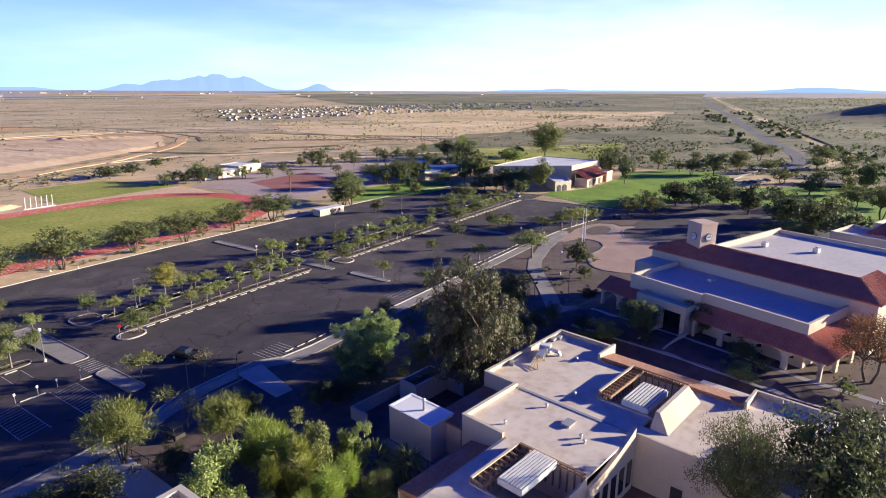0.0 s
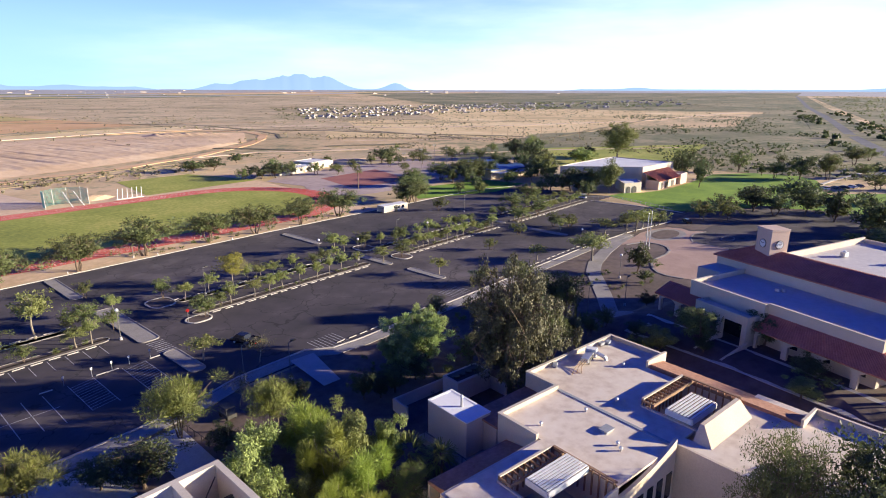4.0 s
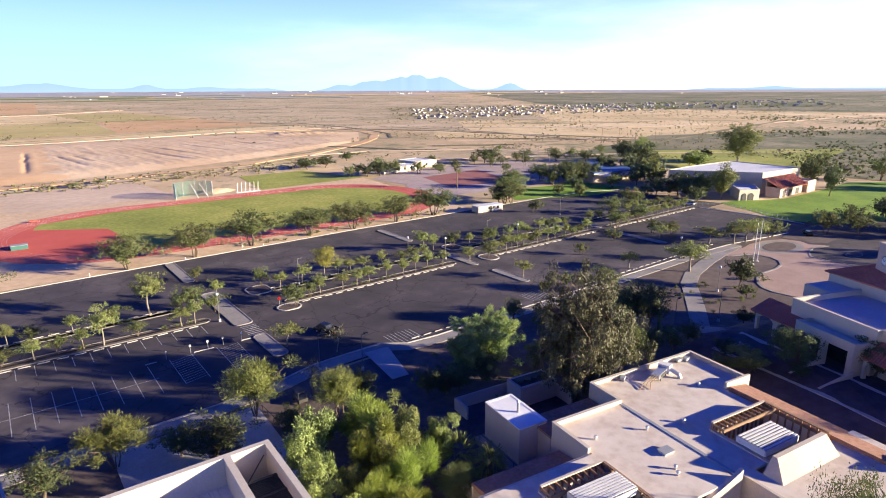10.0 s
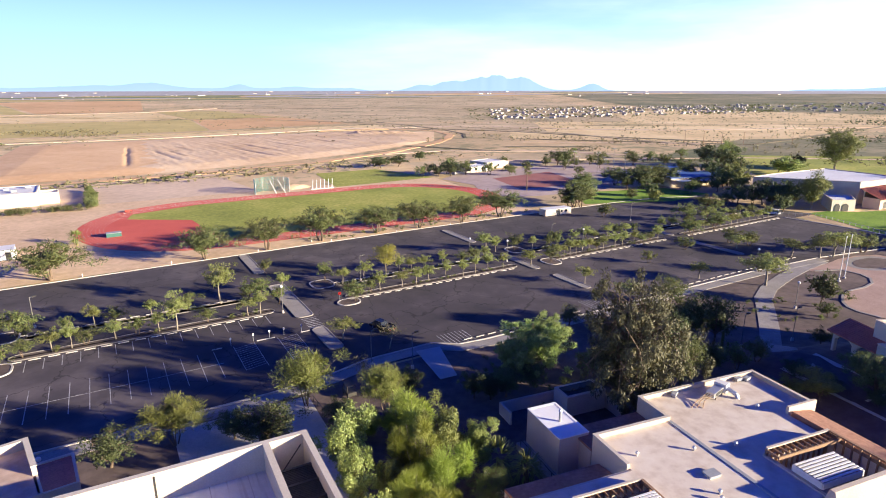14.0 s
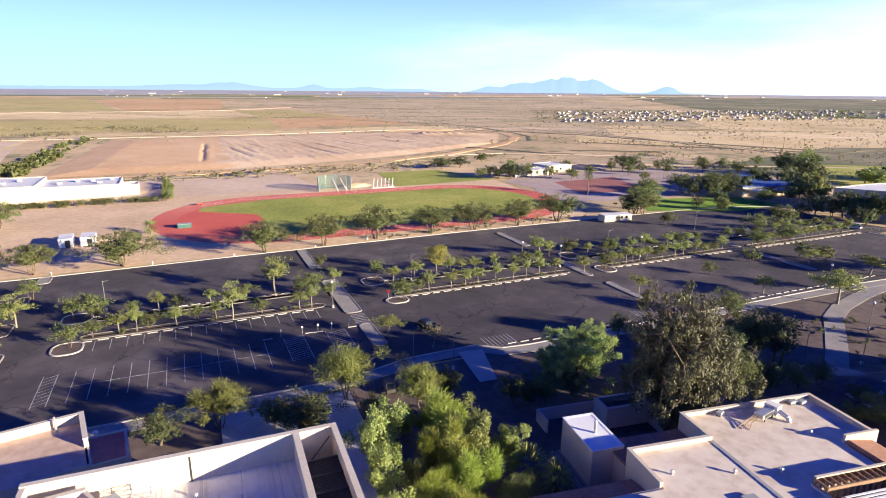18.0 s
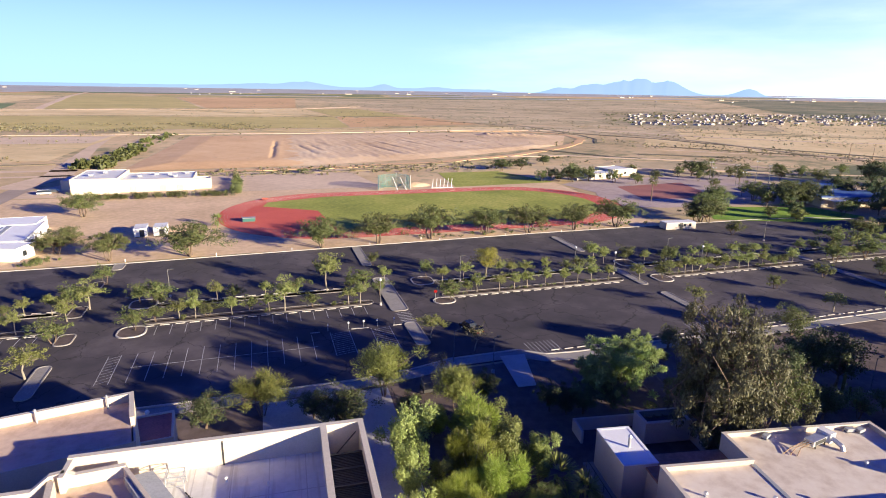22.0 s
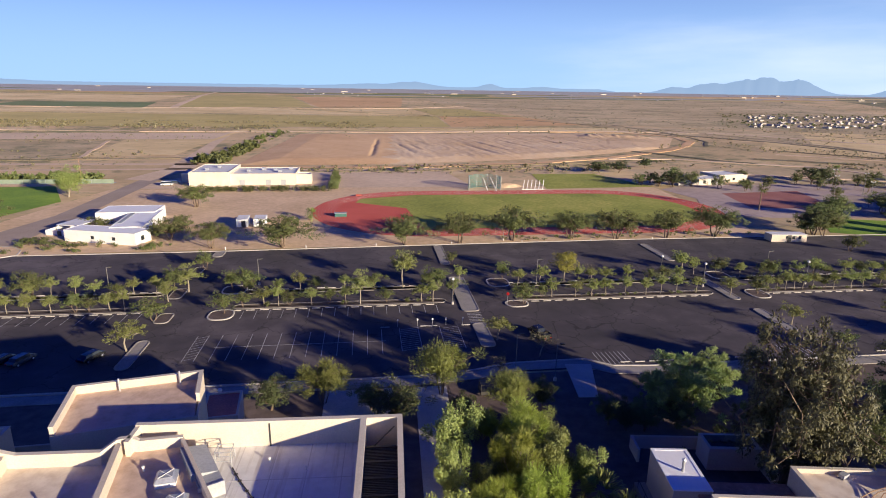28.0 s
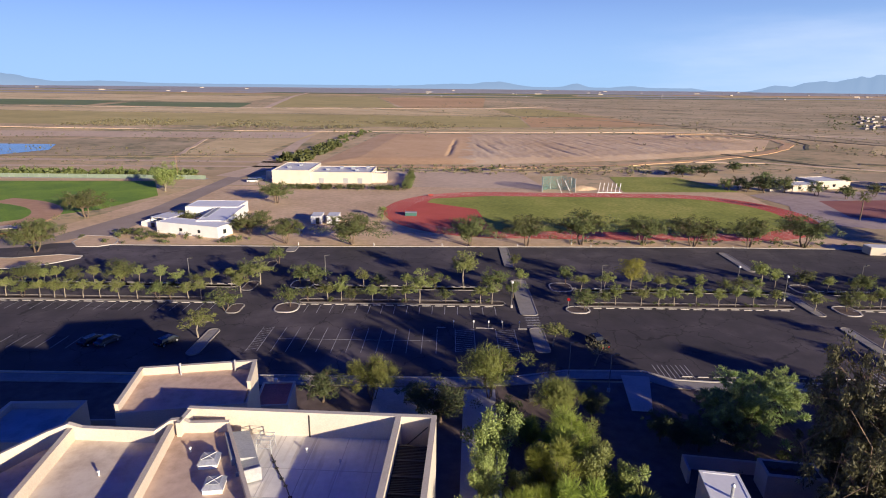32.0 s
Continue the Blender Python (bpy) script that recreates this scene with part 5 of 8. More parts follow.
def roof_units():
    x, y = bpos(-9.0, -2.6)
    u = thing("air_conditioner", x, y, 6.9, "white rooftop air handler with bent duct", "air conditioner", turn=BT + 20)
    part("cabinet", boxes((-2.2, 0.6, -0.55, 0.55, 0.4, 1.05)), M_METAL, u)
    part("cabinet", boxes((0.6, 1.7, -0.8, 0.8, 0.15, 1.35)), M_WHITE, u)
    for a in (-1.6, 0.2, 1.2):
        for b in (-0.5, 0.5):
            part("leg", boxes((a - 0.06, a + 0.06, b - 0.06, b + 0.06, 0, 0.42)), M_DARK, u)
    bm = bmesh.new()
    tube(bm, (1.0, -0.8, 0.8), (0.9, -2.0, 0.5), 0.3, 0.28, 8)
    tube(bm, (0.9, -2.0, 0.5), (0.8, -2.3, 0.0), 0.28, 0.25, 8)
    part("duct", bm, M_METAL, u)
    for k in range(3):
        bm = bmesh.new()
        tube(bm, (-2.2, -0.3 + 0.3 * k, 0.8), (-3.4 - 0.4 * k, 0.1 + 0.3 * k, 0.3), 0.05, 0.05, 6)
        tube(bm, (-3.4 - 0.4 * k, 0.1 + 0.3 * k, 0.3), (-4.8 - 0.5 * k, -0.4 + 0.5 * k, 0.06), 0.05, 0.05, 6)
        part("pipe", bm, M_WOOD, u, "rusty pipe")
    part("grille", boxes((-1.8, 0.2, -0.58, -0.55, 0.5, 0.95)), M_DARK, u)
    for k, (a, b) in enumerate(((-3.5, -0.9), (-2.3, -1.2), (-14.5, -0.9))):
        x, y = bpos(a, b)
        s = thing("roof_box", x, y, 6.9, "small dark roof equipment box", "roof box", "roof boxes", turn=BT + 15 * k)
        part("case", boxes((-0.5, 0.5, -0.3, 0.3, 0.12, 0.5)), M_GREYP, s)
        part("skid", boxes((-0.5, 0.5, -0.25, -0.15, 0, 0.12)), M_DARK, s)
        part("skid", boxes((-0.5, 0.5, 0.15, 0.25, 0, 0.12)), M_DARK, s)
    for a, b in ((-27.5, -9.5), (-24, -17.5), (-24.6, -18.3), (-16, -12), (-7, -7), (-21, -11)):
        x, y = bpos(a, b)
        s = thing("vent_pipe", x, y, 6.9, "small metal roof vent", "vent pipe", "vent pipes")
        bm = bmesh.new()
        tube(bm, (0, 0, 0), (0, 0, 0.35), 0.12, 0.12, 8)
        part("pipe", bm, M_METAL, s)
        bm = bmesh.new()
        tube(bm, (0, 0, 0.35), (0, 0, 0.55), 0.24, 0.14, 8)
        part("cap", bm, M_METAL, s)
    x, y = bpos(-22.5, -15)
    s = thing("roof_hatch", x, y, 6.9, "flat grey roof hatch", "roof hatch", turn=BT)
    part("curb", boxes((-0.7, 0.7, -0.5, 0.5, 0, 0.22)), M_METAL, s)
    part("lid", boxes((-0.78, 0.78, -0.58, 0.58, 0.22, 0.32)), M_GREYP, s)


roof_units()


def mechanical_yard():
    x, y = 50.4, 35.4
    ob = thing("plant_room", x, y, 0, "small white-roofed stucco plant room", "building", turn=-8)
    walls(ob, 0, 4.1, 0, 7.3, 0, 5.7, 0.25, M_STUCCO)
    part("roof", boxes((0.25, 3.85, 0.25, 7.05, 5.45, 5.78)), M_ROOF_B, ob, "bright white roof")
    coping(ob, 0, 4.1, 0, 7.3, 5.7, 0.25, M_ROOF_B)
    pd = thing("equipment_pad", x, y, 0, "low concrete pad round the plant room", "pad", turn=-8)
    part("slab", boxes((-1.3, -0.02, -3.2, 7.6, 0, 0.95)), M_WALK, pd)
    part("slab", boxes((-0.02, 5.8, -3.2, -0.02, 0, 0.95)), M_WALK, pd)
    part("slab", boxes((4.12, 5.8, -0.02, 4.0, 0, 0.95)), M_WALK, pd)
    for k in range(5):
        part("rail_post", boxes((-1.25, -1.19, -3.0 + k * 2.4, -2.94 + k * 2.4, 0.95, 1.95)), M_DARK, pd)
    part("rail", boxes((-1.25, -1.19, -3.0, 6.66, 1.95, 2.01)), M_DARK, pd)
    s = thing("flue_pipe", x + 2.6, y + 2.9, 5.78, "grey metal flue on the white roof", "flue", turn=-8)
    bm = bmesh.new()
    tube(bm, (0, 0, 0), (0, 0, 1.4), 0.16, 0.16, 10)
    part("pipe", bm, M_GREYP, s)
    bm = bmesh.new()
    tube(bm, (0, 0, 1.4), (0, 0, 1.65), 0.26, 0.1, 10)
    part("cowl", bm, M_METAL, s)
    w = thing("yard_wall", 53.2, 50.9, 0, "stucco wall round the service yard", "wall", turn=-8)
    part("wall", boxes((0, 15.5, 0, 0.3, 0, 1.9)), M_STUCCO, w)
    part("wall", boxes((0, 0.3, -3, 0, 0, 1.9)), M_STUCCO, w)
    part("wall", boxes((15.2, 15.5, -7.6, 0, 0, 2.0)), M_STUCCO, w)
    part("wall", boxes((-8.5, -8.2, -24, -12, 0, 1.4)), M_STUCCO, w)
    c = thing("chiller_unit", 61.2, 45.6, 0, "large grey cooling unit with fans on top", "cooling unit", turn=-8)
    part("cabinet", boxes((-0.4, 6.2, -0.4, 3.0, 0.2, 3.3)), M_STUCCO_W, c, "pale cabinet")
    part("base", boxes((0, 5.8, 0.1, 2.3, 0, 0.2)), M_DARK, c)
    part("top_grille", boxes((0.0, 5.6, 0.1, 2.5, 3.3, 3.36)), M_DARK, c, "dark top grille")
    for i in range(4):
        bm = bmesh.new()
        tube(bm, (0.7 + i * 1.25, 1.2, 3.36), (0.7 + i * 1.25, 1.2, 3.6), 0.52, 0.5, 12)
        part("fan_ring", bm, M_DARK, c)


mechanical_yard()


# library with clay-tile roofs and the clock tower: x away from the arcade, y along it


def building_library():
    ob = thing("library_building", CO[0], CO[1], CZ, "cream stucco building with clay tile roofs and an arcade", "building", turn=CT)
    def W(*b, m=None, lab=""):
        part("wall", boxes(b), m or M_STUCCO, ob, lab)
    t = 0.35
    Z = 7.3
    W(-1.0, -1.0 + t, -31, -14, 0, Z)
    W(-2.0, -2.0 + t, -14, 0.5, 0, Z)
    W(-2.0 + t, 13, 0.5 - t, 0.5, 0, Z)
    W(-1.0 + t, 14, -31, -31 + t, 0, Z)
    W(-2.0 + t, -1.0, -14.0, -14.0 + t, 0, Z)
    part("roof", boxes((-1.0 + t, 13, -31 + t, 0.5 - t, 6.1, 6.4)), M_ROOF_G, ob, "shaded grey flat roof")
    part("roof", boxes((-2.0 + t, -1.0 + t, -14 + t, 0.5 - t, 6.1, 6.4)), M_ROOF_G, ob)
    for b in ((-1.06, -0.6, -31, -14, Z, Z + .1), (-2.06, -1.6, -14, .55, Z, Z + .1), (-1.6, 13, 0.1, .55, Z, Z + .1), (-0.6, 13, -31.05, -30.6, Z, Z + .1)):
        part("parapet_cap", boxes(b), M_STUCCO_W, ob)
    W(7.4, 13, 0.5, 6.6, 0, 6.9)
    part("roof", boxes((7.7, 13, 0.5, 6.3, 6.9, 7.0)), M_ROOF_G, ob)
    # tall hall behind
    W(13, 13.4, -35, 6.6, 0, 9.0)
    W(13.4, 24, 6.2, 6.6, 0, 9.0)
    W(13.4, 48, -35, -34.6, 0, 8.8)
    tile_slope(ob, (12.4, -35.6, 8.8), (12.4, 7.2, 8.8), (18.5, -30, 10.9), (18.5, 2, 10.9))
    tile_slope(ob, (12.4, 7.2, 8.8), (22, 7.2, 8.8), (18.5, 2, 10.9), (22, 2, 10.9))
    tile_slope(ob, (12.4, -35.6, 8.8), (26, -35.6, 8.8), (18.5, -30, 10.9), (26, -30, 10.9))
    W(18.5, 18.9, -30, 2, 6, 10.9)
    part("roof", boxes((18.9, 48, -34.6, -3.2, 8.8, 9.2)), M_ROOF_G, ob, "pale grey flat roof")
    W(18.9, 48, -3.2, -2.8, 0, 10.4)
    W(47.6, 48, -34.6, -3.2, 0, 10.0)
    # arcade along the front
    tile_slope(ob, (-4.4, -35.6, 3.5), (-4.4, -14.2, 3.5), (-1.0, -31.1, 5.6), (-1.0, -14.2, 5.6))
    tile_slope(ob, (-4.4, -35.6, 3.5), (15, -35.6, 3.5), (-1.0, -31.1, 5.6), (15, -31.1, 5.6))
    tile_slope(ob, (-4.6, -3.0, 3.5), (-4.6, 6.4, 3.5), (-0.6, -3.0, 5.2), (-0.6, 6.4, 5.2))

    def arch(x, y0, y1, across=False, zt=3.5, zs=2.3, rise=0.8, post=0.45, depth=0.55):
        """One bay of the arcade: two half piers and the arch between them."""
        bm = bmesh.new()
        n = 10
        front, back = [], []
        a, b = y0 + post, y1 - post
        outline = [(y0, 0), (a, 0)] + [(a + (b - a) * i / n, zs + rise * math.sin(math.pi * i / n) ** 0.7) for i in range(n + 1)] + [(b, 0), (y1, 0), (y1, zt), (y0, zt)]
        for off, lst in ((0, front), (depth, back)):
            for s, z in outline:
                lst.append(bm.verts.new((s, x + off, z) if across else (x + off, s, z)))
        k = len(outline)
        for i in range(k):
            j = (i + 1) % k
            bm.faces.new((front[i], front[j], back[j], back[i]))
        top = [k - 1, k - 2]
        arcs = list(range(2, 2 + n + 1))
        for lst in (front, back):
            bm.faces.new((lst[0], lst[1], lst[2], lst[k - 1]))
            bm.faces.new((lst[2 + n], lst[3 + n], lst[4 + n], lst[k - 2]))
            mid = [lst[i] for i in arcs]
            bm.faces.new([lst[k - 1]] + mid + [lst[k - 2]])
        bmesh.ops.triangulate(bm, faces=[f for f in bm.faces if len(f.verts) > 4])
        part("arch", bm, M_STUCCO, ob, "cream arcade arch")
    for i in range(4):
        y1 = -13.9 - i * 5.15
        arch(-3.6, y1 - 5.15, y1)
    for i in range(3):
        arch(-34.6, -3.6 + i * 5.6, 2.0 + i * 5.6, True)
    for i in range(2):
        arch(-3.8, -2.6 + i * 4.2, 1.6 + i * 4.2, zt=3.5)
    for v in (-29, -24, -19):
        part("window", boxes((-1.06, -1.0, v - 0.6, v + 0.6, 1.2, 2.5)), M_GLASS, ob, "dark arcade window")
    # entrance porch with flat roof
    for y in (-13.0, -8.4, -3.9):
        part("porch_pier", boxes((-5.2, -4.4, y - 0.45, y + 0.45, 0, 3.9)), M_STUCCO, ob)
    part("porch_beam", boxes((-5.2, -4.4, -13.45, -3.4, 3.9, 5.3)), M_STUCCO, ob)
    W(-4.4, -2.0, -13.45, -13.1, 0, 5.3)
    W(-4.4, -2.0, -3.75, -3.4, 3.5, 5.3)
    part("porch_roof", boxes((-4.4, -2.0, -13.1, -3.75, 4.6, 4.8)), M_ROOF_G, ob)
    part("parapet_cap", boxes((-5.26, -4.34, -13.5, -3.35, 5.3, 5.4)), M_STUCCO_W, ob)
    part("entrance_glazing", boxes((-2.1, -2.0, -12.5, -4.4, 0.1, 3.6)), M_GLASS, ob)
    for y in (-13.6, -8.6):
        bm = bmesh.new()
        v = box(bm, -11.0, -4.8, y - 0.2, y + 0.2, -2.5, 1.0)
        for q in v:
            if q.co.z > 0 and q.co.x < -8:
                q.co.z = -0.6
        part("ramp_wall", bm, M_STUCCO, ob, "low sloping cream wall")
    for x, y, z in ((8.5, -9.5, 9.8), (9.4, -9.9, 9.8)):
        s = thing("roof_box", CO[0], CO[1], 9.8, "small grey rooftop fan box", "roof box", "roof boxes", turn=CT)
        c, sn = math.cos(radians(CT)), math.sin(radians(CT))
        s.matrix_basis = pose(CO[0] + x * c - y * sn, CO[1] + x * sn + y * c, z, 0, 0, CT)
        part("case", boxes((-0.4, 0.4, -0.4, 0.4, 0.1, 0.6)), M_METAL, s)
        part("skid", boxes((-0.4, 0.4, -0.1, 0.1, 0, 0.1)), M_DARK, s)
    for x, y, big in ((32, -7.5, 0), (36, -16, 1)):
        c, sn = math.cos(radians(CT)), math.sin(radians(CT))
        s = thing("roof_box", CO[0] + x * c - y * sn, CO[1] + x * sn + y * c, CZ + 9.2, "small white rooftop fan on the grey roof", "roof box", "roof boxes", turn=CT)
        part("case", boxes((-0.6, 0.6, -0.5, 0.5, 0.1, 1.0)), M_METAL, s)
        part("skid", boxes((-0.6, 0.6, -0.2, 0.2, 0, 0.1)), M_DARK, s)
        bm = bmesh.new()
        tube(bm, (0, 0, 1.0), (0, 0, 1.35), 0.3, 0.3, 10)
        part("fan", bm, M_WHITE, s)


building_library()


def clock_tower():
    ob = thing("clock_tower", 127.4, 20.6, CZ, "cream stucco clock tower with white clock faces", "clock tower", turn=-38)
    s = 1.95
    for b in ((-s, s, -s, -s + .4, 0, 14.9), (-s, s, s - .4, s, 0, 14.9), (-s, -s + .4, -s + .4, s - .4, 0, 14.9), (s - .4, s, -s + .4, s - .4, 0, 14.9)):
        part("wall", boxes(b), M_TOWER, ob)
    bm = bmesh.new()
    v = box(bm, -s - .1, s + .1, -s - .1, s + .1, 14.9, 15.3)
    part("cornice", bm, M_TOWER, ob)
    for ax in range(2):
        n = (-1, 0, 0) if ax == 0 else (0, -1, 0)
        c = Vector(n) * (s + 0.01) + Vector((0, 0, 12.3))
        bm = bmesh.new()
        tube(bm, c, c + Vector(n) * 0.12, 0.86, 0.86, 28)
        rim = part("clock_rim", bm, M_DARK, ob)
        bm = bmesh.new()
        tube(bm, c + Vector(n) * 0.12, c + Vector(n) * 0.15, 0.77, 0.77, 28)
        part("clock_face", bm, M_WHITE, ob, "white clock face")
        side = Vector((0, 1, 0)) if ax == 0 else Vector((1, 0, 0))
        for k in range(12):
            a = k * math.tau / 12
            d = side * math.cos(a) + Vector((0, 0, 1)) * math.sin(a)
            bm = bmesh.new()
            tube(bm, c + d * 0.58 + Vector(n) * 0.17, c + d * 0.72 + Vector(n) * 0.17, 0.04, 0.04, 4)
            part("hour_mark", bm, M_DARK, ob)
        for a, ln, w in ((0.6, 0.56, 0.05), (2.6, 0.4, 0.07)):
            d = side * math.cos(a) + Vector((0, 0, 1)) * math.sin(a)
            bm = bmesh.new()
            tube(bm, c + Vector(n) * 0.19, c + d * ln + Vector(n) * 0.19, w, w * 0.6, 4)
            part("clock_pointer", bm, M_DARK, ob)


clock_tower()


def poly_block(ob, pts, top, roof, t=0.4, wall=None, roofm=None):
    """Flat-roofed block on any outline: walls with a parapet, coping and a sunk roof."""
    bm = bmesh.new()
    band(bm, pts, t, 0, top, True)
    part("wall", bm, wall or M_STUCCO, ob)
    bm = bmesh.new()
    band(bm, pts, t + 0.1, top, top + 0.1, True)
    part("coping", bm, M_STUCCO_W, ob)
    bm = bmesh.new()
    prism(bm, pts, roof - 0.3, roof)
    part("roof", bm, roofm or M_ROOF_W, ob, "white flat roof")


def building_gym():
    ob = thing("gymnasium", 245, 104, 0, "cream gymnasium with a white flat roof and red tile entrance", "building")
    poly_block(ob, [(1.5, 32), (24.5, 1.5), (54.3, -1.6), (55.5, 31), (18, 33)], 9.2, 9.0)
    poly_block(ob, [(1.2, -0.6), (9.4, -4.6), (19.4, 2.2), (13.2, 9.0)], 4.4, 4.0, wall=M_STUCCO_W)
    walls(ob, 20.2, 42, -8.4, -2.6, 0, 4.2, 0.3, M_TOWER)
    tile_slope(ob, (19.6, -9.2, 4.1), (41.4, -10.4, 4.1), (18.8, -1.6, 7.7), (45.6, -3.0, 7.7))
    part("back_wall", boxes((20.6, 44.6, -2.5, -2.1, 0, 7.2)), M_STUCCO, ob)
    flat_block(ob, 43.4, 52, -10, -3.2, 4.9, 4.4, 0.35, M_TOWER, M_ROOF)
    # dark plates on the wall stand in for the shade inside the doorways
    for x0, x1 in ((23, 25.4), (28.5, 32), (35.5, 39)):
        part("doorway", boxes((x0, x1, -8.47, -8.4, 0.1, 2.7)), M_DARK, ob, "dark panel for a shaded doorway")
    # arched openings of the low porch, their inner shade drawn as dark panels
    for p, q, us in (((1.2, -0.6), (9.4, -4.6), ((0.12, 0.34), (0.44, 0.72))), ((9.4, -4.6), (19.4, 2.2), ((0.16, 0.30), (0.45, 0.62)))):
        p, q = Vector(p), Vector(q)
        out = Vector((q - p).yx).normalized()
        out = Vector((out.x, -out.y)) * 0.24
        for u0, u1 in us:
            bm = bmesh.new()
            e = [(u0, 0.1), (u1, 0.1)] + [(u1 + (u0 - u1) * k / 8, 2.1 + 0.9 * math.sin(math.pi * k / 8) ** 0.6) for k in range(9)]
            f = [bm.verts.new((*(p.lerp(q, u) + out), z)) for u, z in e]
            g = [bm.verts.new((*(p.lerp(q, u) + out * 0.8), z)) for u, z in e]
            bm.faces.new(f)
            for k in range(len(e)):
                j = (k + 1) % len(e)
                bm.faces.new((f[j], f[k], g[k], g[j]))
            part("doorway", bm, M_DARK, ob, "dark panel for a shaded arched opening")


building_gym()


def building_pool():
    ob = thing("blue_roof_building", 240, 172, 0, "low white building with blue metal roofs", "building", turn=-12)
    M_BLUE = surface("blue_metal_roof", (0.06, 0.12, 0.32), (0.10, 0.18, 0.42), 0.5, 0.2, 2.0, 0.1)
    walls(ob, 0, 34, 0, 16, 0, 4.2, 0.3, M_STUCCO_W)
    part("roof", boxes((-0.5, 34.5, -0.5, 16.5, 4.2, 4.6)), M_BLUE, ob, "blue metal roof")
    walls(ob, 8, 30, 18, 34, 0, 4.6, 0.3, M_STUCCO_W)
    part("roof", boxes((7.5, 30.5, 17.5, 34.5, 4.6, 5.0)), M_BLUE, ob, "blue metal roof")
    part("canopy", boxes((2, 30, -5, -0.6, 3.2, 3.4)), M_WHITE, ob, "white canopy")
    for x in (2.5, 12, 21, 29.5):
        part("post", boxes((x - 0.1, x + 0.1, -4.8, -4.6, 0, 3.2)), M_METAL, ob)


building_pool()


def building_hall():
    ob = thing("multipurpose_hall", -63, 267, 0, "long cream hall with a white flat roof", "building", turn=1)
    flat_block(ob, 0, 18, 0, 30, 6.6, 6.42, 0.4, M_STUCCO_W, M_ROOF_W)
    flat_block(ob, 18, 48, 3, 26, 5.4, 5.22, 0.4, M_STUCCO_W, M_ROOF_W)
    flat_block(ob, 48, 55, 6, 14, 4.6, 4.1, 0.3, M_STUCCO_W, M_ROOF_W)
    flat_block(ob, -7, 0, 14, 28, 4.2, 4.05, 0.3, M_STUCCO_W, M_ROOF_W)
    for x in (22, 34, 41):
        part("door", boxes((x, x + 2.4, 2.92, 3.0, 0.1, 2.6)), M_GREYP, ob)
    for x in (4, 9, 13):
        part("door", boxes((x, x + 1.6, -0.08, 0, 0.1, 2.4)), M_STUCCO, ob)
    for x, y in ((6, 10), (10, 18), (25, 12), (31, 18), (40, 10), (44, 20), (37, 16)):
        s = thing("roof_box", -63 + x, 267 + y, 6.42 if x < 18 else 5.22, "small grey rooftop cooler box", "roof box", "roof boxes")
        part("case", boxes((-0.9, 0.9, -0.7, 0.7, 0.15, 1.2)), M_METAL, s)
        part("skid", boxes((-0.8, 0.8, -0.2, 0.2, 0, 0.15)), M_DARK, s)


building_hall()


def plain_block(ob, x0, x1, y0, y1, h):
    """White block with a low raised rim round its white roof."""
    walls(ob, x0, x1, y0, y1, 0, h + 0.06, 0.3, M_WHITE)
    part("roof", boxes((x0 + 0.3, x1 - 0.3, y0 + 0.3, y1 - 0.3, h - 0.3, h)), M_ROOF_B, ob, "white flat roof")


def house_white():
    ob = thing("white_house", -71.2, 168.4, 0, "low white flat-roofed building round a planted court", "building", turn=-17)
    plain_block(ob, 0, 23.6, 0, 7, 3.6)
    for x in (9, 16):
        part("window", boxes((x, x + 1.0, -0.07, 0, 1.2, 2.2)), M_GLASS, ob)
    for y in (2.5,):
        part("window", boxes((23.6, 23.67, y, y + 1.4, 1.0, 2.4)), M_GLASS, ob)
    ob2 = thing("white_house_wing", -58.6, 166.5, 0, "long white flat-roofed wing beside a planted court", "building", turn=5)
    plain_block(ob2, 0, 9.6, 3, 29, 3.8)
    for y in (9, 14, 20):
        part("window", boxes((9.6, 9.67, y, y + 1.6, 1.0, 2.4)), M_GLASS, ob2)
    # no real skylight: grey strip stands in for the shadowed court edge
    part("skylight", boxes((0.8, 2.0, 8, 24, 3.72, 3.95)), M_GREYP, ob2, "dark raised strip for the shadowed court edge")
    ob3 = thing("white_house_wing", -71.6, 190.6, 0, "white flat-roofed rear wing of a court house", "building", turn=2)
    plain_block(ob3, 0, 18.8, 0, 12, 4.0)
    p = thing("shade_ramada", -78, 178.5, 0, "small white flat shade roof on posts", "ramada", turn=-14)
    part("roof", boxes((0, 7.5, 0, 9, 2.7, 2.9)), M_WHITE, p)
    for x in (0.3, 7.2):
        for y in (0.3, 8.7):
            part("post", boxes((x - 0.1, x + 0.1, y - 0.1, y + 0.1, 0, 2.7)), M_WHITE, p)
    w = thing("court_wall", -80.5, 176.5, 0, "low white court wall with a dark gate", "wall", turn=-14)
    part("wall", boxes((0, 9.6, 0, 0.25, 0, 1.7)), M_WHITE, w)
    part("wall", boxes((0, 0.25, 0.25, 16, 0, 1.7)), M_WHITE, w)
    part("gate", boxes((4, 5.4, -0.06, 0, 0.05, 1.6)), M_DARK, w)


house_white()


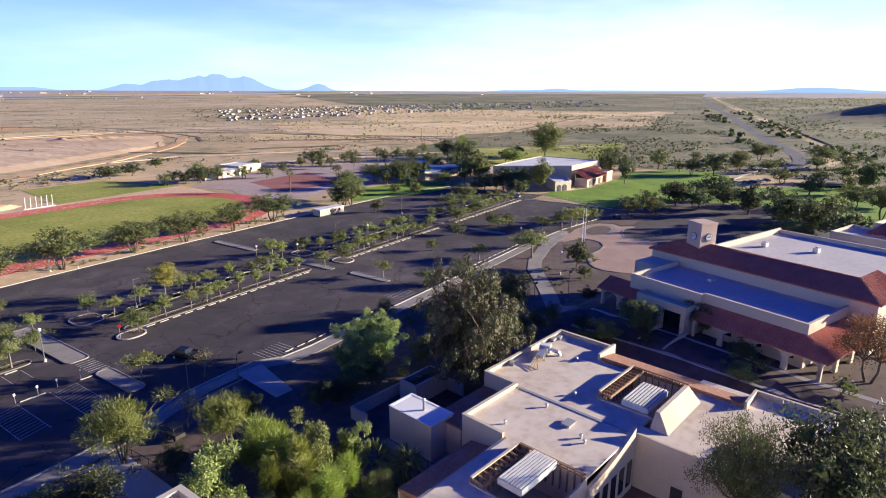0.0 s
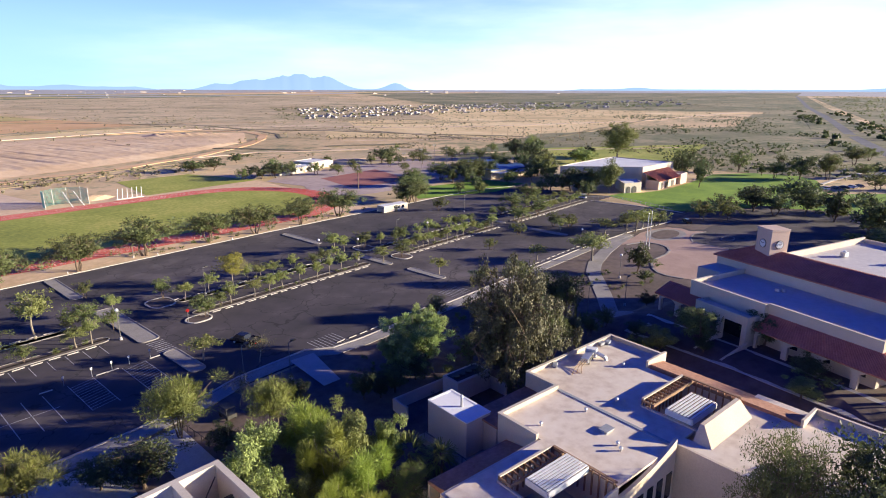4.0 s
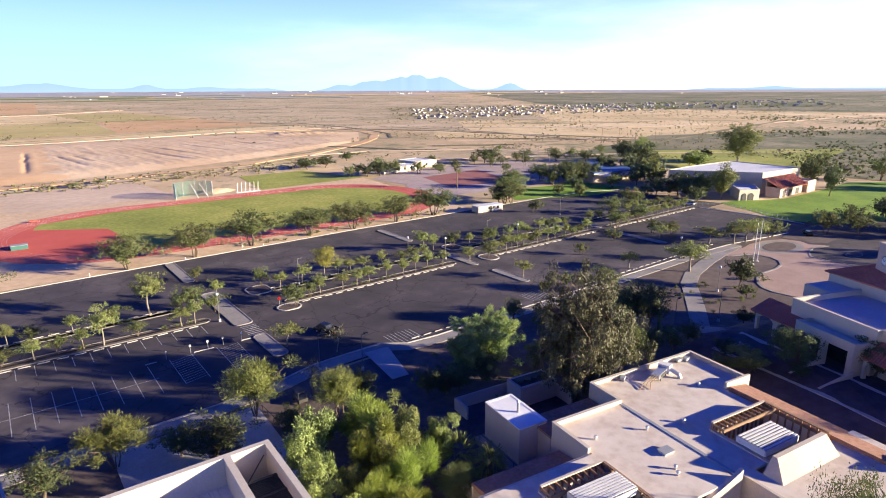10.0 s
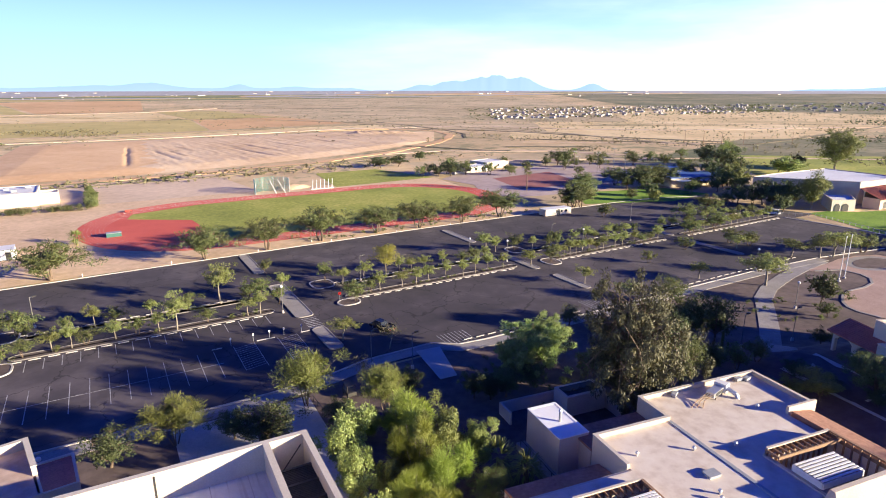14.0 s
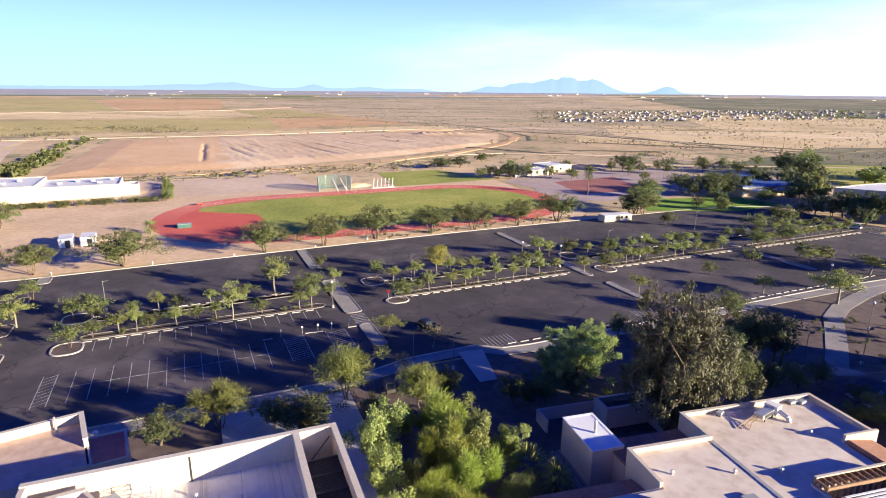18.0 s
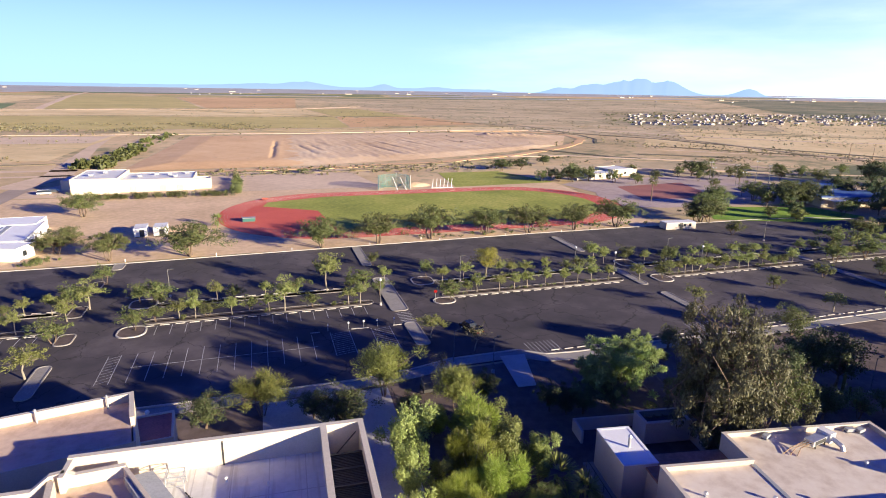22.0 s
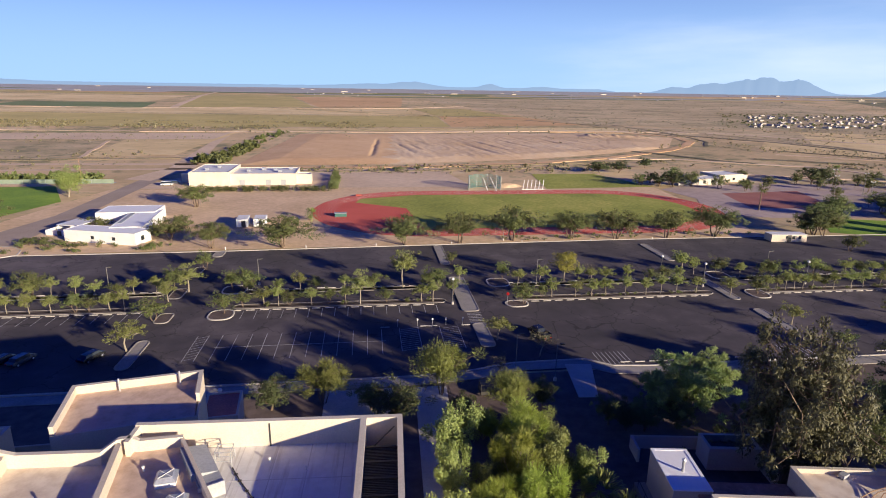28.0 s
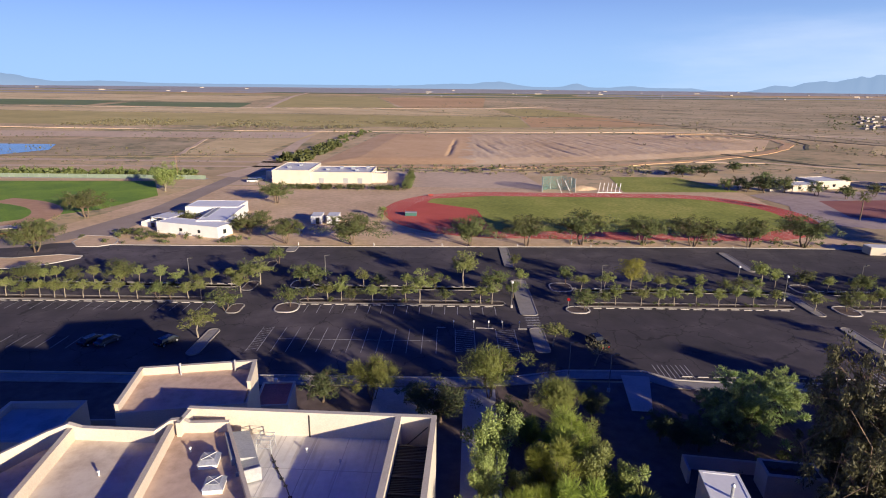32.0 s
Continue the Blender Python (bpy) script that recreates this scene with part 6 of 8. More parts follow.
def container(name, x, y, w, d, h, lab, turn=0.0, group=""):
    ob = thing(name, x, y, 0.05, lab, "container", group, turn=turn)
    part("body", boxes((0, w, 0, d, 0.15, h)), M_WHITE if w < 8 else M_STUCCO, ob)
    part("roof", boxes((-0.06, w + 0.06, -0.06, d + 0.06, h, h + 0.1)), M_ROOF_W, ob)
    part("base", boxes((0.1, w - 0.1, 0.1, d - 0.1, 0, 0.15)), M_DARK, ob)
    part("door", boxes((w * 0.45, w * 0.45 + 1.3, -0.05, 0, 0.2, 2.3)), M_DARK, ob)
    if w > 8:
        for i in range(3):
            part("window", boxes((w * (0.4 + 0.18 * i), w * (0.4 + 0.18 * i) + 0.9, -0.04, 0, 1.1, 2.0)), M_GLASS, ob)


container("storage_shed", -24.5, 182.5, 3.6, 7, 2.7, "white storage container on bare dirt", 4, "storage containers")
container("storage_shed", -19, 182.6, 3.8, 7, 2.7, "white storage container on bare dirt", 3, "storage containers")
container("office_trailer", 146.4, 151.5, 11.6, 4, 2.4, "white flat-roofed office trailer", -4)
container("pump_house", 196, 262, 4, 3, 2.6, "small white pump house", 10)


def house_far():
    ob = thing("far_house", 186, 262, 0, "cream flat-roofed desert house", "house", turn=12)
    flat_block(ob, 0, 17, 0, 10, 3.0, 2.9, 0.3, M_STUCCO_W, M_ROOF_W)
    flat_block(ob, 17, 33, 4, 18, 3.9, 3.8, 0.3, M_STUCCO_W, M_ROOF_W)
    flat_block(ob, 33, 38, 6, 14, 3.0, 2.9, 0.3, M_STUCCO_W, M_ROOF_W)
    part("garden_wall", boxes((-12, 0, 0.4, 0.8, 0, 1.3)), M_STUCCO_W, ob)
    for x, y in ((3, 0), (8, 0), (13, 0), (20, 4), (26, 4)):
        part("window", boxes((x, x + 1.5, y - 0.07, y, 1.0, 2.3)), M_GLASS, ob)


house_far()


# ---- vegetation ----
rng = np.random.default_rng(7)


def quads_mesh(name, q, material):
    """Mesh of loose quads from an array of shape n, 4, 3."""
    n = len(q)
    me = bpy.data.meshes.new(name)
    me.vertices.add(n * 4)
    me.vertices.foreach_set("co", np.ascontiguousarray(q, dtype=np.float32).ravel())
    me.loops.add(n * 4)
    me.loops.foreach_set("vertex_index", np.arange(n * 4, dtype=np.int32))
    me.polygons.add(n)
    me.polygons.foreach_set("loop_start", np.arange(0, n * 4, 4, dtype=np.int32))
    me.materials.append(material)
    me.update(calc_edges=True)
    return me


def unit(v):
    return v / np.maximum(np.linalg.norm(v, axis=-1, keepdims=True), 1e-6)


def leaves(centres, radii, n, size, aspect=0.45, out=0.3, up=0.0, face=0.8):
    """Leaf quads in clumps; out and up steer which way the blades point, face how far they turn outwards."""
    k = rng.integers(0, len(centres), n)
    d = unit(rng.normal(size=(n, 3)))
    pos = centres[k] + d * (0.25 + 0.75 * rng.random((n, 1)) ** 0.6) * rng.uniform(0.75, 1.12, (n, 1)) * radii[k]
    ax = unit(rng.normal(size=(n, 3)) + out * 3 * d + np.array([0, 0, up * 3]))
    away = unit((pos - centres.mean(0)) * np.array([1, 1, 0.6]))
    nrm = d * face + away * 1.1 + rng.normal(size=(n, 3)) * 0.5 + np.array([0, 0, 0.2])
    side = unit(np.cross(ax, nrm))
    ln = size * rng.uniform(0.6, 1.4, (n, 1))
    a, b = ax * ln / 2, side * ln * aspect / 2
    return np.stack([pos - a - b * 0.6, pos - a * 0.1 + b, pos + a + b * 0.2, pos + a * 0.1 - b], 1)


def tree_parts(kind, seed, h, w, leaf, bark, n, size, limbs=6, per=8, trunk=0.3, low=0.32, stems=1, flat=0.75, aspect=0.45, out=0.3, up=0.0, dome=0.55, clump=0.11, ragged=0.25):
    """Trunk mesh and crown mesh of one tree of height h and breadth w: limbs that carry clumps of leaves."""
    rr = random.Random(seed)
    bm = bmesh.new()
    fork = []
    for s in range(stems):
        a = s * math.tau / stems + rr.random()
        lean = 0.0 if stems == 1 else w * 0.05
        p0 = Vector((math.cos(a) * lean * 0.5, math.sin(a) * lean * 0.5, -0.1))
        p1 = Vector((math.cos(a) * lean * 1.4, math.sin(a) * lean * 1.4, h * low * 0.6)) + Vector((rr.uniform(-0.2, 0.2), rr.uniform(-0.2, 0.2), 0))
        p2 = p1 + Vector((rr.uniform(-0.3, 0.3), rr.uniform(-0.3, 0.3), h * low * 0.5))
        tube(bm, p0, p1, trunk / (stems ** 0.4), trunk * 0.75 / (stems ** 0.4), 7)
        tube(bm, p1, p2, trunk * 0.75 / (stems ** 0.4), trunk * 0.6 / (stems ** 0.4), 7)
        fork.append(p2)
    cs, rs = [], []
    for i in range(limbs):
        f = fork[i % len(fork)]
        a = i * 2.4 + rr.uniform(-0.45, 0.45)
        q = math.sqrt((i + 0.35) / limbs) * rr.uniform(1 - ragged, 1.0)
        reach = q * w * 0.42
        top = h * (0.93 - (1 - dome) * q ** 2) * rr.uniform(1 - ragged * 0.45, 1.0)
        tip = Vector((reach * math.cos(a), reach * math.sin(a), top))
        mid = f.lerp(tip, 0.5) + Vector((math.cos(a), math.sin(a), 0)) * reach * 0.12 + Vector((rr.uniform(-0.3, 0.3), rr.uniform(-0.3, 0.3), 0))
        tube(bm, f, mid, trunk * 0.42, trunk * 0.24, 5)
        tube(bm, mid, tip, trunk * 0.24, trunk * 0.07, 4)
        for j in range(per):
            t = 1.0 - rr.random() ** 1.4 * 0.75
            base = mid.lerp(tip, max(0, t * 2 - 1)) if t > 0.5 else f.lerp(mid, t * 2)
            sp = w * 0.17 * (0.5 + 0.7 * t)
            c = base + Vector((rr.gauss(0, sp * 0.6), rr.gauss(0, sp * 0.6), rr.gauss(0, sp * 0.42 * flat)))
            rad = w * clump * rr.uniform(0.6, 1.25)
            c.z = min(max(c.z, h * low * 0.8), h * 0.99 - rad * flat * 0.8 - (size * 0.4 if up > 0.5 else 0))
            cs.append(tuple(c))
            rs.append((rad, rad, rad * flat))
            tube(bm, base, c, trunk * 0.13, trunk * 0.04, 3)
    q = leaves(np.array(cs), np.array(rs), n, size, aspect, out, up)
    tm = bpy.data.meshes.new("trunk")
    bm.to_mesh(tm)
    bm.free()
    tm.materials.append(bark)
    return tm, quads_mesh("crown", q, leaf)


def tree_proto(name, label, category, group, meshes):
    ob = new(name)
    tagged(ob, label, category, group)
    for nm, me in zip(("trunk", "crown"), meshes):
        o = new(nm, me)
        o.parent = ob
    return ob


def plant(protos, x, y, s=1.0, z=0.0, sz=None):
    i = int(rng.integers(0, len(protos)))
    turn = float(rng.uniform(0, 360))
    m = pose(x, y, z + terrace(x, y), 0, 0, turn) @ Matrix.Diagonal((s, s, sz or s, 1))
    if not protos[i].get("used"):
        protos[i]["used"] = 1
        protos[i].matrix_basis = m
        return protos[i]
    k = protos[i].scale
    return copy_thing(protos[i], m @ Matrix.Diagonal((1 / k.x, 1 / k.y, 1 / k.z, 1)))


def kind_of(name, label, category, group, k, h, w, leaf, bark, n, size, lean=0, **kw):
    """Some variants of a tree; far ones carry fewer and larger leaves."""
    near = [tree_proto(name, label, category, group, tree_parts(name, 11 * i + len(name), h, w, leaf, bark, n, size, **kw)) for i in range(k)]
    far = [tree_proto(name, label, category, group, tree_parts(name, 13 * i + len(name), h, w, leaf, bark, lean, size * math.sqrt(n / lean), **{**kw, "per": 4})) for i in range(4)] if lean else None
    return near, h, w, far


def grow(kind, *rows, z=0.0):
    """Plant trees at x, y with the given breadth and height in metres."""
    protos, h0, w0, far = kind
    for x, y, w, h in rows:
        k = 1.0 if math.hypot(x, y) < 88 and x < 74 else 1.18 if h0 <= 6 and 84 < y < 137 else 1.42 if w0 > 12 else 1.25
        plant(far if far and math.hypot(x, y) > 140 else protos, x, y, k * w / w0, z, (0.72 + 0.28 * k) * h / h0)


LOT = kind_of("palo_verde", "slender young palo verde tree in a gravel median", "tree", "young trees in the lot", 6, 6.0, 5.0, M_LEAF_LOT, M_BARKP, 2000, 0.29, limbs=10, per=5, trunk=0.13, low=0.44, aspect=0.36, up=0.3, clump=0.13, ragged=0.3)
LOTB = kind_of("mesquite_sapling", "bushy young mesquite tree with a gravel bed below", "tree", "young trees in the lot", 5, 5.0, 5.6, M_LEAF_MESQ, M_BARK, 1900, 0.31, limbs=10, per=5, trunk=0.12, low=0.30, aspect=0.36, clump=0.13, stems=2)
MESQ = kind_of("mesquite_tree", "broad dark green mesquite tree on dry ground", "tree", "mesquite trees", 5, 9.0, 14.0, M_LEAF_MESQ, M_BARK, 22000, 0.25, lean=6000, limbs=24, per=9, trunk=0.34, low=0.30, stems=3, flat=0.62, aspect=0.34, clump=0.105, dome=0.66, ragged=0.16)
OLIVE = kind_of("desert_tree", "rounded olive-green desert tree", "tree", "desert trees", 5, 7.0, 8.0, M_LEAF_MESQ, M_BARK, 5000, 0.29, lean=1400, limbs=12, per=6, trunk=0.22, low=0.22, stems=2, flat=0.85, aspect=0.36, clump=0.125, ragged=0.22)
GREEN = kind_of("shade_tree", "leafy bright green shade tree between the buildings", "tree", "shade trees", 3, 9.5, 7.4, M_LEAF_GREEN, M_BARK, 11000, 0.32, lean=2600, limbs=9, per=4, trunk=0.22, low=0.14, flat=1.1, aspect=0.42, clump=0.155, dome=0.5, ragged=0.25, out=0.5)
PLUME = kind_of("feathery_palo_verde", "feathery upright bright green palo verde", "tree", "feathery trees", 4, 8.6, 8.0, M_LEAF_PLUME, M_BARKP, 13000, 0.9, limbs=6, per=2, trunk=0.18, low=0.10, stems=4, flat=1.0, aspect=0.058, out=1.1, up=0.45, clump=0.235, dome=0.6, ragged=0.14)
UMBR = kind_of("umbrella_mesquite", "round-headed olive mesquite with bare forked stems", "tree", "umbrella mesquites", 2, 8.6, 12.0, M_LEAF_UMBR, M_BARK, 12000, 0.66, limbs=13, per=4, trunk=0.24, low=0.34, stems=4, flat=0.62, aspect=0.09, out=0.9, up=0.4, clump=0.15, dome=0.66, ragged=0.10)
FEATH = kind_of("grey_palo_verde", "broad feathery grey-green palo verde", "tree", "feathery trees", 3, 8.6, 8.0, M_LEAF_FEATH, M_BARKP, 16000, 0.47, limbs=22, per=6, trunk=0.18, low=0.2, stems=3, flat=0.9, aspect=0.17, out=0.5, up=0.3, clump=0.08, dome=0.6, ragged=0.36)
DARK = kind_of("dark_tree", "dense dark green tree in the shade", "tree", "dark trees", 4, 8.5, 9.0, M_LEAF_DARK, M_BARK, 6500, 0.35, lean=1900, limbs=12, per=7, trunk=0.28, low=0.18, flat=0.9, aspect=0.42, clump=0.12)
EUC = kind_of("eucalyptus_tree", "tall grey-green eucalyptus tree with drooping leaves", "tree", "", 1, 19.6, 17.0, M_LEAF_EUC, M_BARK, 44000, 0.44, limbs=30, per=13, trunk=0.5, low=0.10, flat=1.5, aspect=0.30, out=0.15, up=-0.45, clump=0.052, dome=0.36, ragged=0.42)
YEL = kind_of("yellow_tree", "yellow-leaved young tree in a median", "tree", "", 1, 7.4, 6.2, M_LEAF_YEL, M_BARKP, 4200, 0.26, limbs=9, per=4, trunk=0.14, low=0.35, aspect=0.4, clump=0.19)
RUST = kind_of("rusty_tree", "rust-leaved bare-branched tree by the arcade", "tree", "", 1, 9.5, 11.0, M_LEAF_ORG, M_BARK, 8000, 0.26, limbs=12, per=6, trunk=0.26, low=0.28, stems=2, aspect=0.4, clump=0.14)
GREY = kind_of("bare_tree", "nearly bare grey young tree in the lot", "tree", "", 1, 5.4, 4.2, M_LEAF_EUC, M_BARKP, 900, 0.2, limbs=8, per=4, trunk=0.1, low=0.3, aspect=0.3, clump=0.2)
BUSH = kind_of("shrub", "low round desert shrub on gravel", "shrub", "shrubs", 5, 1.7, 2.6, M_LEAF_MESQ, M_BARK, 220, 0.32, limbs=5, per=2, trunk=0.05, low=0.12, aspect=0.45, clump=0.24)
TALL = kind_of("tall_tree", "tall pale green columnar tree", "tree", "tall trees", 2, 20.0, 13.0, M_LEAF_GREEN, M_BARKP, 9000, 0.62, limbs=15, per=6, trunk=0.4, low=0.14, flat=1.3, aspect=0.5, clump=0.15, ragged=0.35)

# rows in the medians
for x0, x1 in MEDIANS:
    for y, dens in ((108.3, 3.3), (117.5, 4.4)):
        x = x0 + 1.2 + rng.uniform(0, 2)
        while x < x1 - 1:
            near = y < 112
            if x0 > 160 and rng.random() < 0.15 or 14 < x < 20 or 24 < x < 30 or 63 < x < 70:
                x += 3.0
                continue
            if rng.random() < (0.8 if near else 0.55):
                grow(LOT, (x, y + rng.uniform(-0.4, 0.4), float(rng.uniform(2.8, 4.6)), float(rng.uniform(3.8, 5.2))), z=0.14)
            else:
                grow(LOTB, (x, y + rng.uniform(-0.4, 0.4), float(rng.uniform(3.0, 4.8)), float(rng.uniform(3.0, 4.3))), z=0.14)
            x += dens * rng.uniform(0.65, 1.5)
# islands and crossings of the lot
grow(LOTB, (-11, 104.5, 5.0, 4.9), (-9.5, 119.3, 6.6, 5.4), (-12.6, 120, 5.0, 5.0), (52, 122, 4.6, 4.9), (53, 104.6, 4.8, 4.8), (35, 117.5, 6.2, 5.4), (41, 135, 3.6, 4.0), (-22.5, 136, 5.0, 4.9), (110, 106, 5.0, 5.0), (109, 120.5, 5.4, 5.2), (-24, 102, 6.6, 5.0), (-26, 120.5, 6.0, 5.4), (38.2, 112, 4.2, 4.4), (122, 119, 5, 5), (135, 119, 5.5, 5), z=0.1)
grow(LOT, (43, 86.5, 5.8, 4.8), (-22, 119, 6.4, 6.4), (-24, 88, 6.2, 5.8), (40.5, 118, 3.2, 5.4), (105, 88, 5.2, 4.6), (103, 106, 4.6, 4.6), (99.5, 122, 6.4, 6.4), (17, 107.6, 5.6, 7.6), (66, 108, 4.0, 4.6), (103, 122, 3.2, 4.4), (-24.6, 113, 4.6, 5.0), z=0.1)
grow(LOT, (27, 118, 7.2, 9.6), (141, 65, 10.0, 7.8), (171, 76, 8.2, 5.6), (181, 70, 9.4, 7.2), (187, 70, 7.4, 6.6), (176, 71, 8, 6.6), (166, 89, 7, 4.2), (106, 75.6, 5.0, 4.2), (132, 76.5, 6.0, 4.5), z=0.1)
grow(YEL, (66.8, 118.6, 6.2, 7.6), z=0.1)
grow(GREY, (73.5, 119.5, 4.6, 4.8), (49, 79, 4.6, 5.2), z=0.1)
grow(OLIVE, (-55, 118.5, 6.5, 6), (-75, 117, 6, 5.4), (-84, 110, 5, 5), z=0.1)

# mesquites along the track and round the yard
grow(MESQ, (30, 156.5, 13, 8.4), (47, 158, 12.2, 8.6), (64, 160, 15, 9.6), (83, 160.5, 12, 8.4), (98, 159.5, 13.2, 8.6), (115, 159.5, 11.6, 8.4), (132, 160, 13.5, 9.2), (-6, 157, 16, 8.4), (-26, 157, 9.6, 7.4), (-41, 168, 9, 6.0))
grow(MESQ, (-47, 219, 12, 8), (-107, 189, 13, 9), (-94, 144, 12, 8), (-101, 156, 9, 6.4), (176, 166, 13, 9), (170, 158, 10, 7.5), (231, 180, 13, 9), (222, 190, 11, 8), (250, 187, 10, 8))
grow(TALL, (-104, 243, 9, 12))

# trees by the near buildings
grow(UMBR, (30, 67.5, 10.5, 8.6), (39, 59, 7.6, 8.0), (12, 66.5, 9, 7.2))
grow(MESQ, (41, 35.5, 6.2, 5.0), (57.6, 2.6, 9.6, 14.8))
grow(DARK, (63.8, -4.6, 13.5, 16.3), (60.5, -6.5, 8, 12))
grow(DARK, (22.5, 60.5, 9.4, 6.4), (4.5, 65.5, 7, 5.4), (19, 64, 6, 4.6), (44.5, 62, 5, 5), (32, 60, 5, 4.2))
grow(GREY, (39, 68, 4.2, 7.0))
grow(GREEN, (29.0, 49, 6.6, 10.2), (27.8, 43, 5.0, 8.6), (31.5, 43, 3.6, 5.6), (40.5, 44.8, 6.0, 9.2), (43.5, 42, 4.4, 7.8), (27, 35, 5.6, 8.6))
grow(PLUME, (38.8, 51.4, 7.6, 7.8), (35, 43.5, 6.8, 9.6), (36.5, 38.6, 5.4, 8.0), (32.2, 37.8, 5.0, 7.0), (34, 33, 5.6, 7.2), (34, 55, 5.0, 5.2))
grow(FEATH, (65.0, 58.0, 11.5, 9.8), (69.0, 60, 7.6, 8.8), (60.2, 56.6, 7.6, 8.6))
grow(DARK, (54.5, 55, 5.5, 4.6), (57.0, 54.6, 6.4, 5.4), (52.5, 56.5, 5.0, 5.0), (62, 55, 6.0, 5.0))
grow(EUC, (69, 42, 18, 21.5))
grow(DARK, (73, 47.5, 5.5, 5.5), (73, 52.5, 6.0, 5.0), (82, 50, 6, 6), (101, 50.5, 7.6, 9.6), (100, 55.5, 8, 8), (93, 53, 7, 7), (90, 43.5, 5, 5.5))
grow(OLIVE, (87, 46, 6, 7), (95, 42, 4.6, 4.8), (99, 41, 4, 4), (81, 42, 6, 8), (112, 69, 7, 6))
grow(GREEN, (94.5, 28.5, 5.6, 4.8), (93.5, 32.5, 3.6, 3.0), (90.5, 7, 4.6, 3.2))
grow(DARK, (98, 23.5, 5.6, 6.8), (104, 15, 6.4, 5.8), (101, 26, 5.6, 5), (96.5, 7.5, 5.0, 3.2), (106, 8, 4.5, 3.0), (139, 51.5, 5.2, 8.2), (133, 47, 3.2, 3.4))
grow(DARK, (96, 28.6, 3.6, 3.0), (98, 34.2, 4.0, 2.6), (96.7, 22.3, 3.4, 2.4), (117, 40, 3.6, 3.2))
grow(RUST, (99, -9, 10.5, 10.5))
grow(BUSH, (92, -6, 4, 2.6), (94, 5, 3.6, 2.2), (148, 50, 2.6, 1.7))
# along the walk, the lot's near edge and its end
grow(OLIVE, (84, 70, 5, 4.5), (150, 72, 6, 5), (132, 92, 4, 3.6), (152, 96, 5, 4), (172, 89, 6, 4.6), (170, 94, 6, 4.6), (181, 107, 7, 6), (168, 106, 6, 6), (207, 129, 8, 6.6), (195, 120, 6, 5), (184, 120, 8, 7), (222, 131, 7, 6))
grow(OLIVE, (208, 126, 6, 5), (235, 128, 6, 5), (164, 140, 6, 5))
# round the gym, lawns and drop-off road
grow(DARK, (237, 125, 10, 10.5), (243, 117, 10, 10), (240, 121, 10, 10), (229, 112, 7, 7), (234, 119, 9, 9), (230, 131, 8, 8), (305, 98, 8, 13), (312, 104, 7, 12), (241, 50, 10, 10.5), (249, 52, 10, 9), (348, 111, 8.6, 10.5))
grow(DARK, (248, 153, 8, 9), (321, 211, 9, 13), (303, 186, 14, 14), (296, 176, 11, 11), (318, 200, 11, 11), (343, 229, 12, 12), (279, 196, 10, 9), (264, 153, 8, 10), (335, 176, 10, 8), (362, 181, 9, 8), (212, 160, 8, 7))
grow(DARK, (218, 179, 9, 8), (226, 176, 10, 9.5), (235, 176, 10, 9), (246, 177, 9, 8.5), (268, 184, 9, 8), (276, 177, 10, 11), (267, 161, 11, 12), (196, 187, 9, 7.5), (166, 161, 8, 7))
grow(GREEN, (254, 148, 10, 13), (262, 160, 8, 11), (329, 168, 14, 10), (205, 152, 6, 5))
grow(TALL, (243, 109, 9, 14), (372, 165, 18, 22), (330, 205, 10, 15))
grow(MESQ, (465, 37, 11, 8), (338, 100, 9, 7), (240, 190, 11, 8), (230, 178, 10, 8), (198, 186, 10, 8), (168, 160, 11, 8))
grow(OLIVE, (346, 249, 8, 7), (315, 266, 8, 6), (239, 179, 7, 6), (233, 156, 7, 6), (246, 162, 7, 6), (198, 158, 6, 5))
# lawns, drop-off road and highway
grow(DARK, (285, 84, 7.4, 12.6), (342, 53, 12.2, 12.2), (263, 41, 17.4, 11.4), (300, 7, 11.5, 8.6), (264, 17, 9.8, 8.6), (230, 6, 15.8, 9.2), (316, -14, 16.4, 16.4), (393, 27, 8.6, 6.4), (305, 90, 6.4, 9), (348, 72, 7, 6))
grow(MESQ, (339, 64, 9.2, 8), (354, 43, 10.8, 11.4), (273, -9, 11.8, 9.2), (434, 6, 14.4, 10.8), (257, -17, 10.8, 11.6), (435, 41, 13.2, 10), (405, 49, 10, 8), (372, 30, 9, 7), (290, -26, 11, 9), (360, -18, 13, 10), (400, 8, 11, 8))
grow(OLIVE, (353, 85, 11.5, 12.4), (255, 55, 10, 7.4), (226, 57, 9.5, 8.0), (238, 42, 10, 8.4), (332, 20, 11, 7.8), (242, 24, 8.6, 6.2), (239, -3, 8.8, 10.8), (193, 68, 8.4, 6.0), (211, 59, 8.2, 7.6), (219, 52.5, 8, 7), (418, -7, 14, 9), (345, 5, 9, 7), (375, -5, 9, 7), (330, -8, 9, 7), (390, 62, 8, 6), (410, 75, 8, 6), (425, 62, 7, 5))
grow(DARK, (222, 12, 12, 12), (213, 2, 12, 12), (240, 24, 11, 12), (247, 34, 10, 11), (206, -6, 12, 11))
grow(GREEN, (203, 7, 14.4, 7.0), (239, 12, 7, 5))
# behind the track and by the far house
grow(DARK, (170, 257, 14, 8), (163, 259, 8, 6), (151, 306, 11, 7), (163, 307, 11, 6.6), (189, 328, 9, 6), (249, 262, 12, 9), (262, 270, 11, 8))
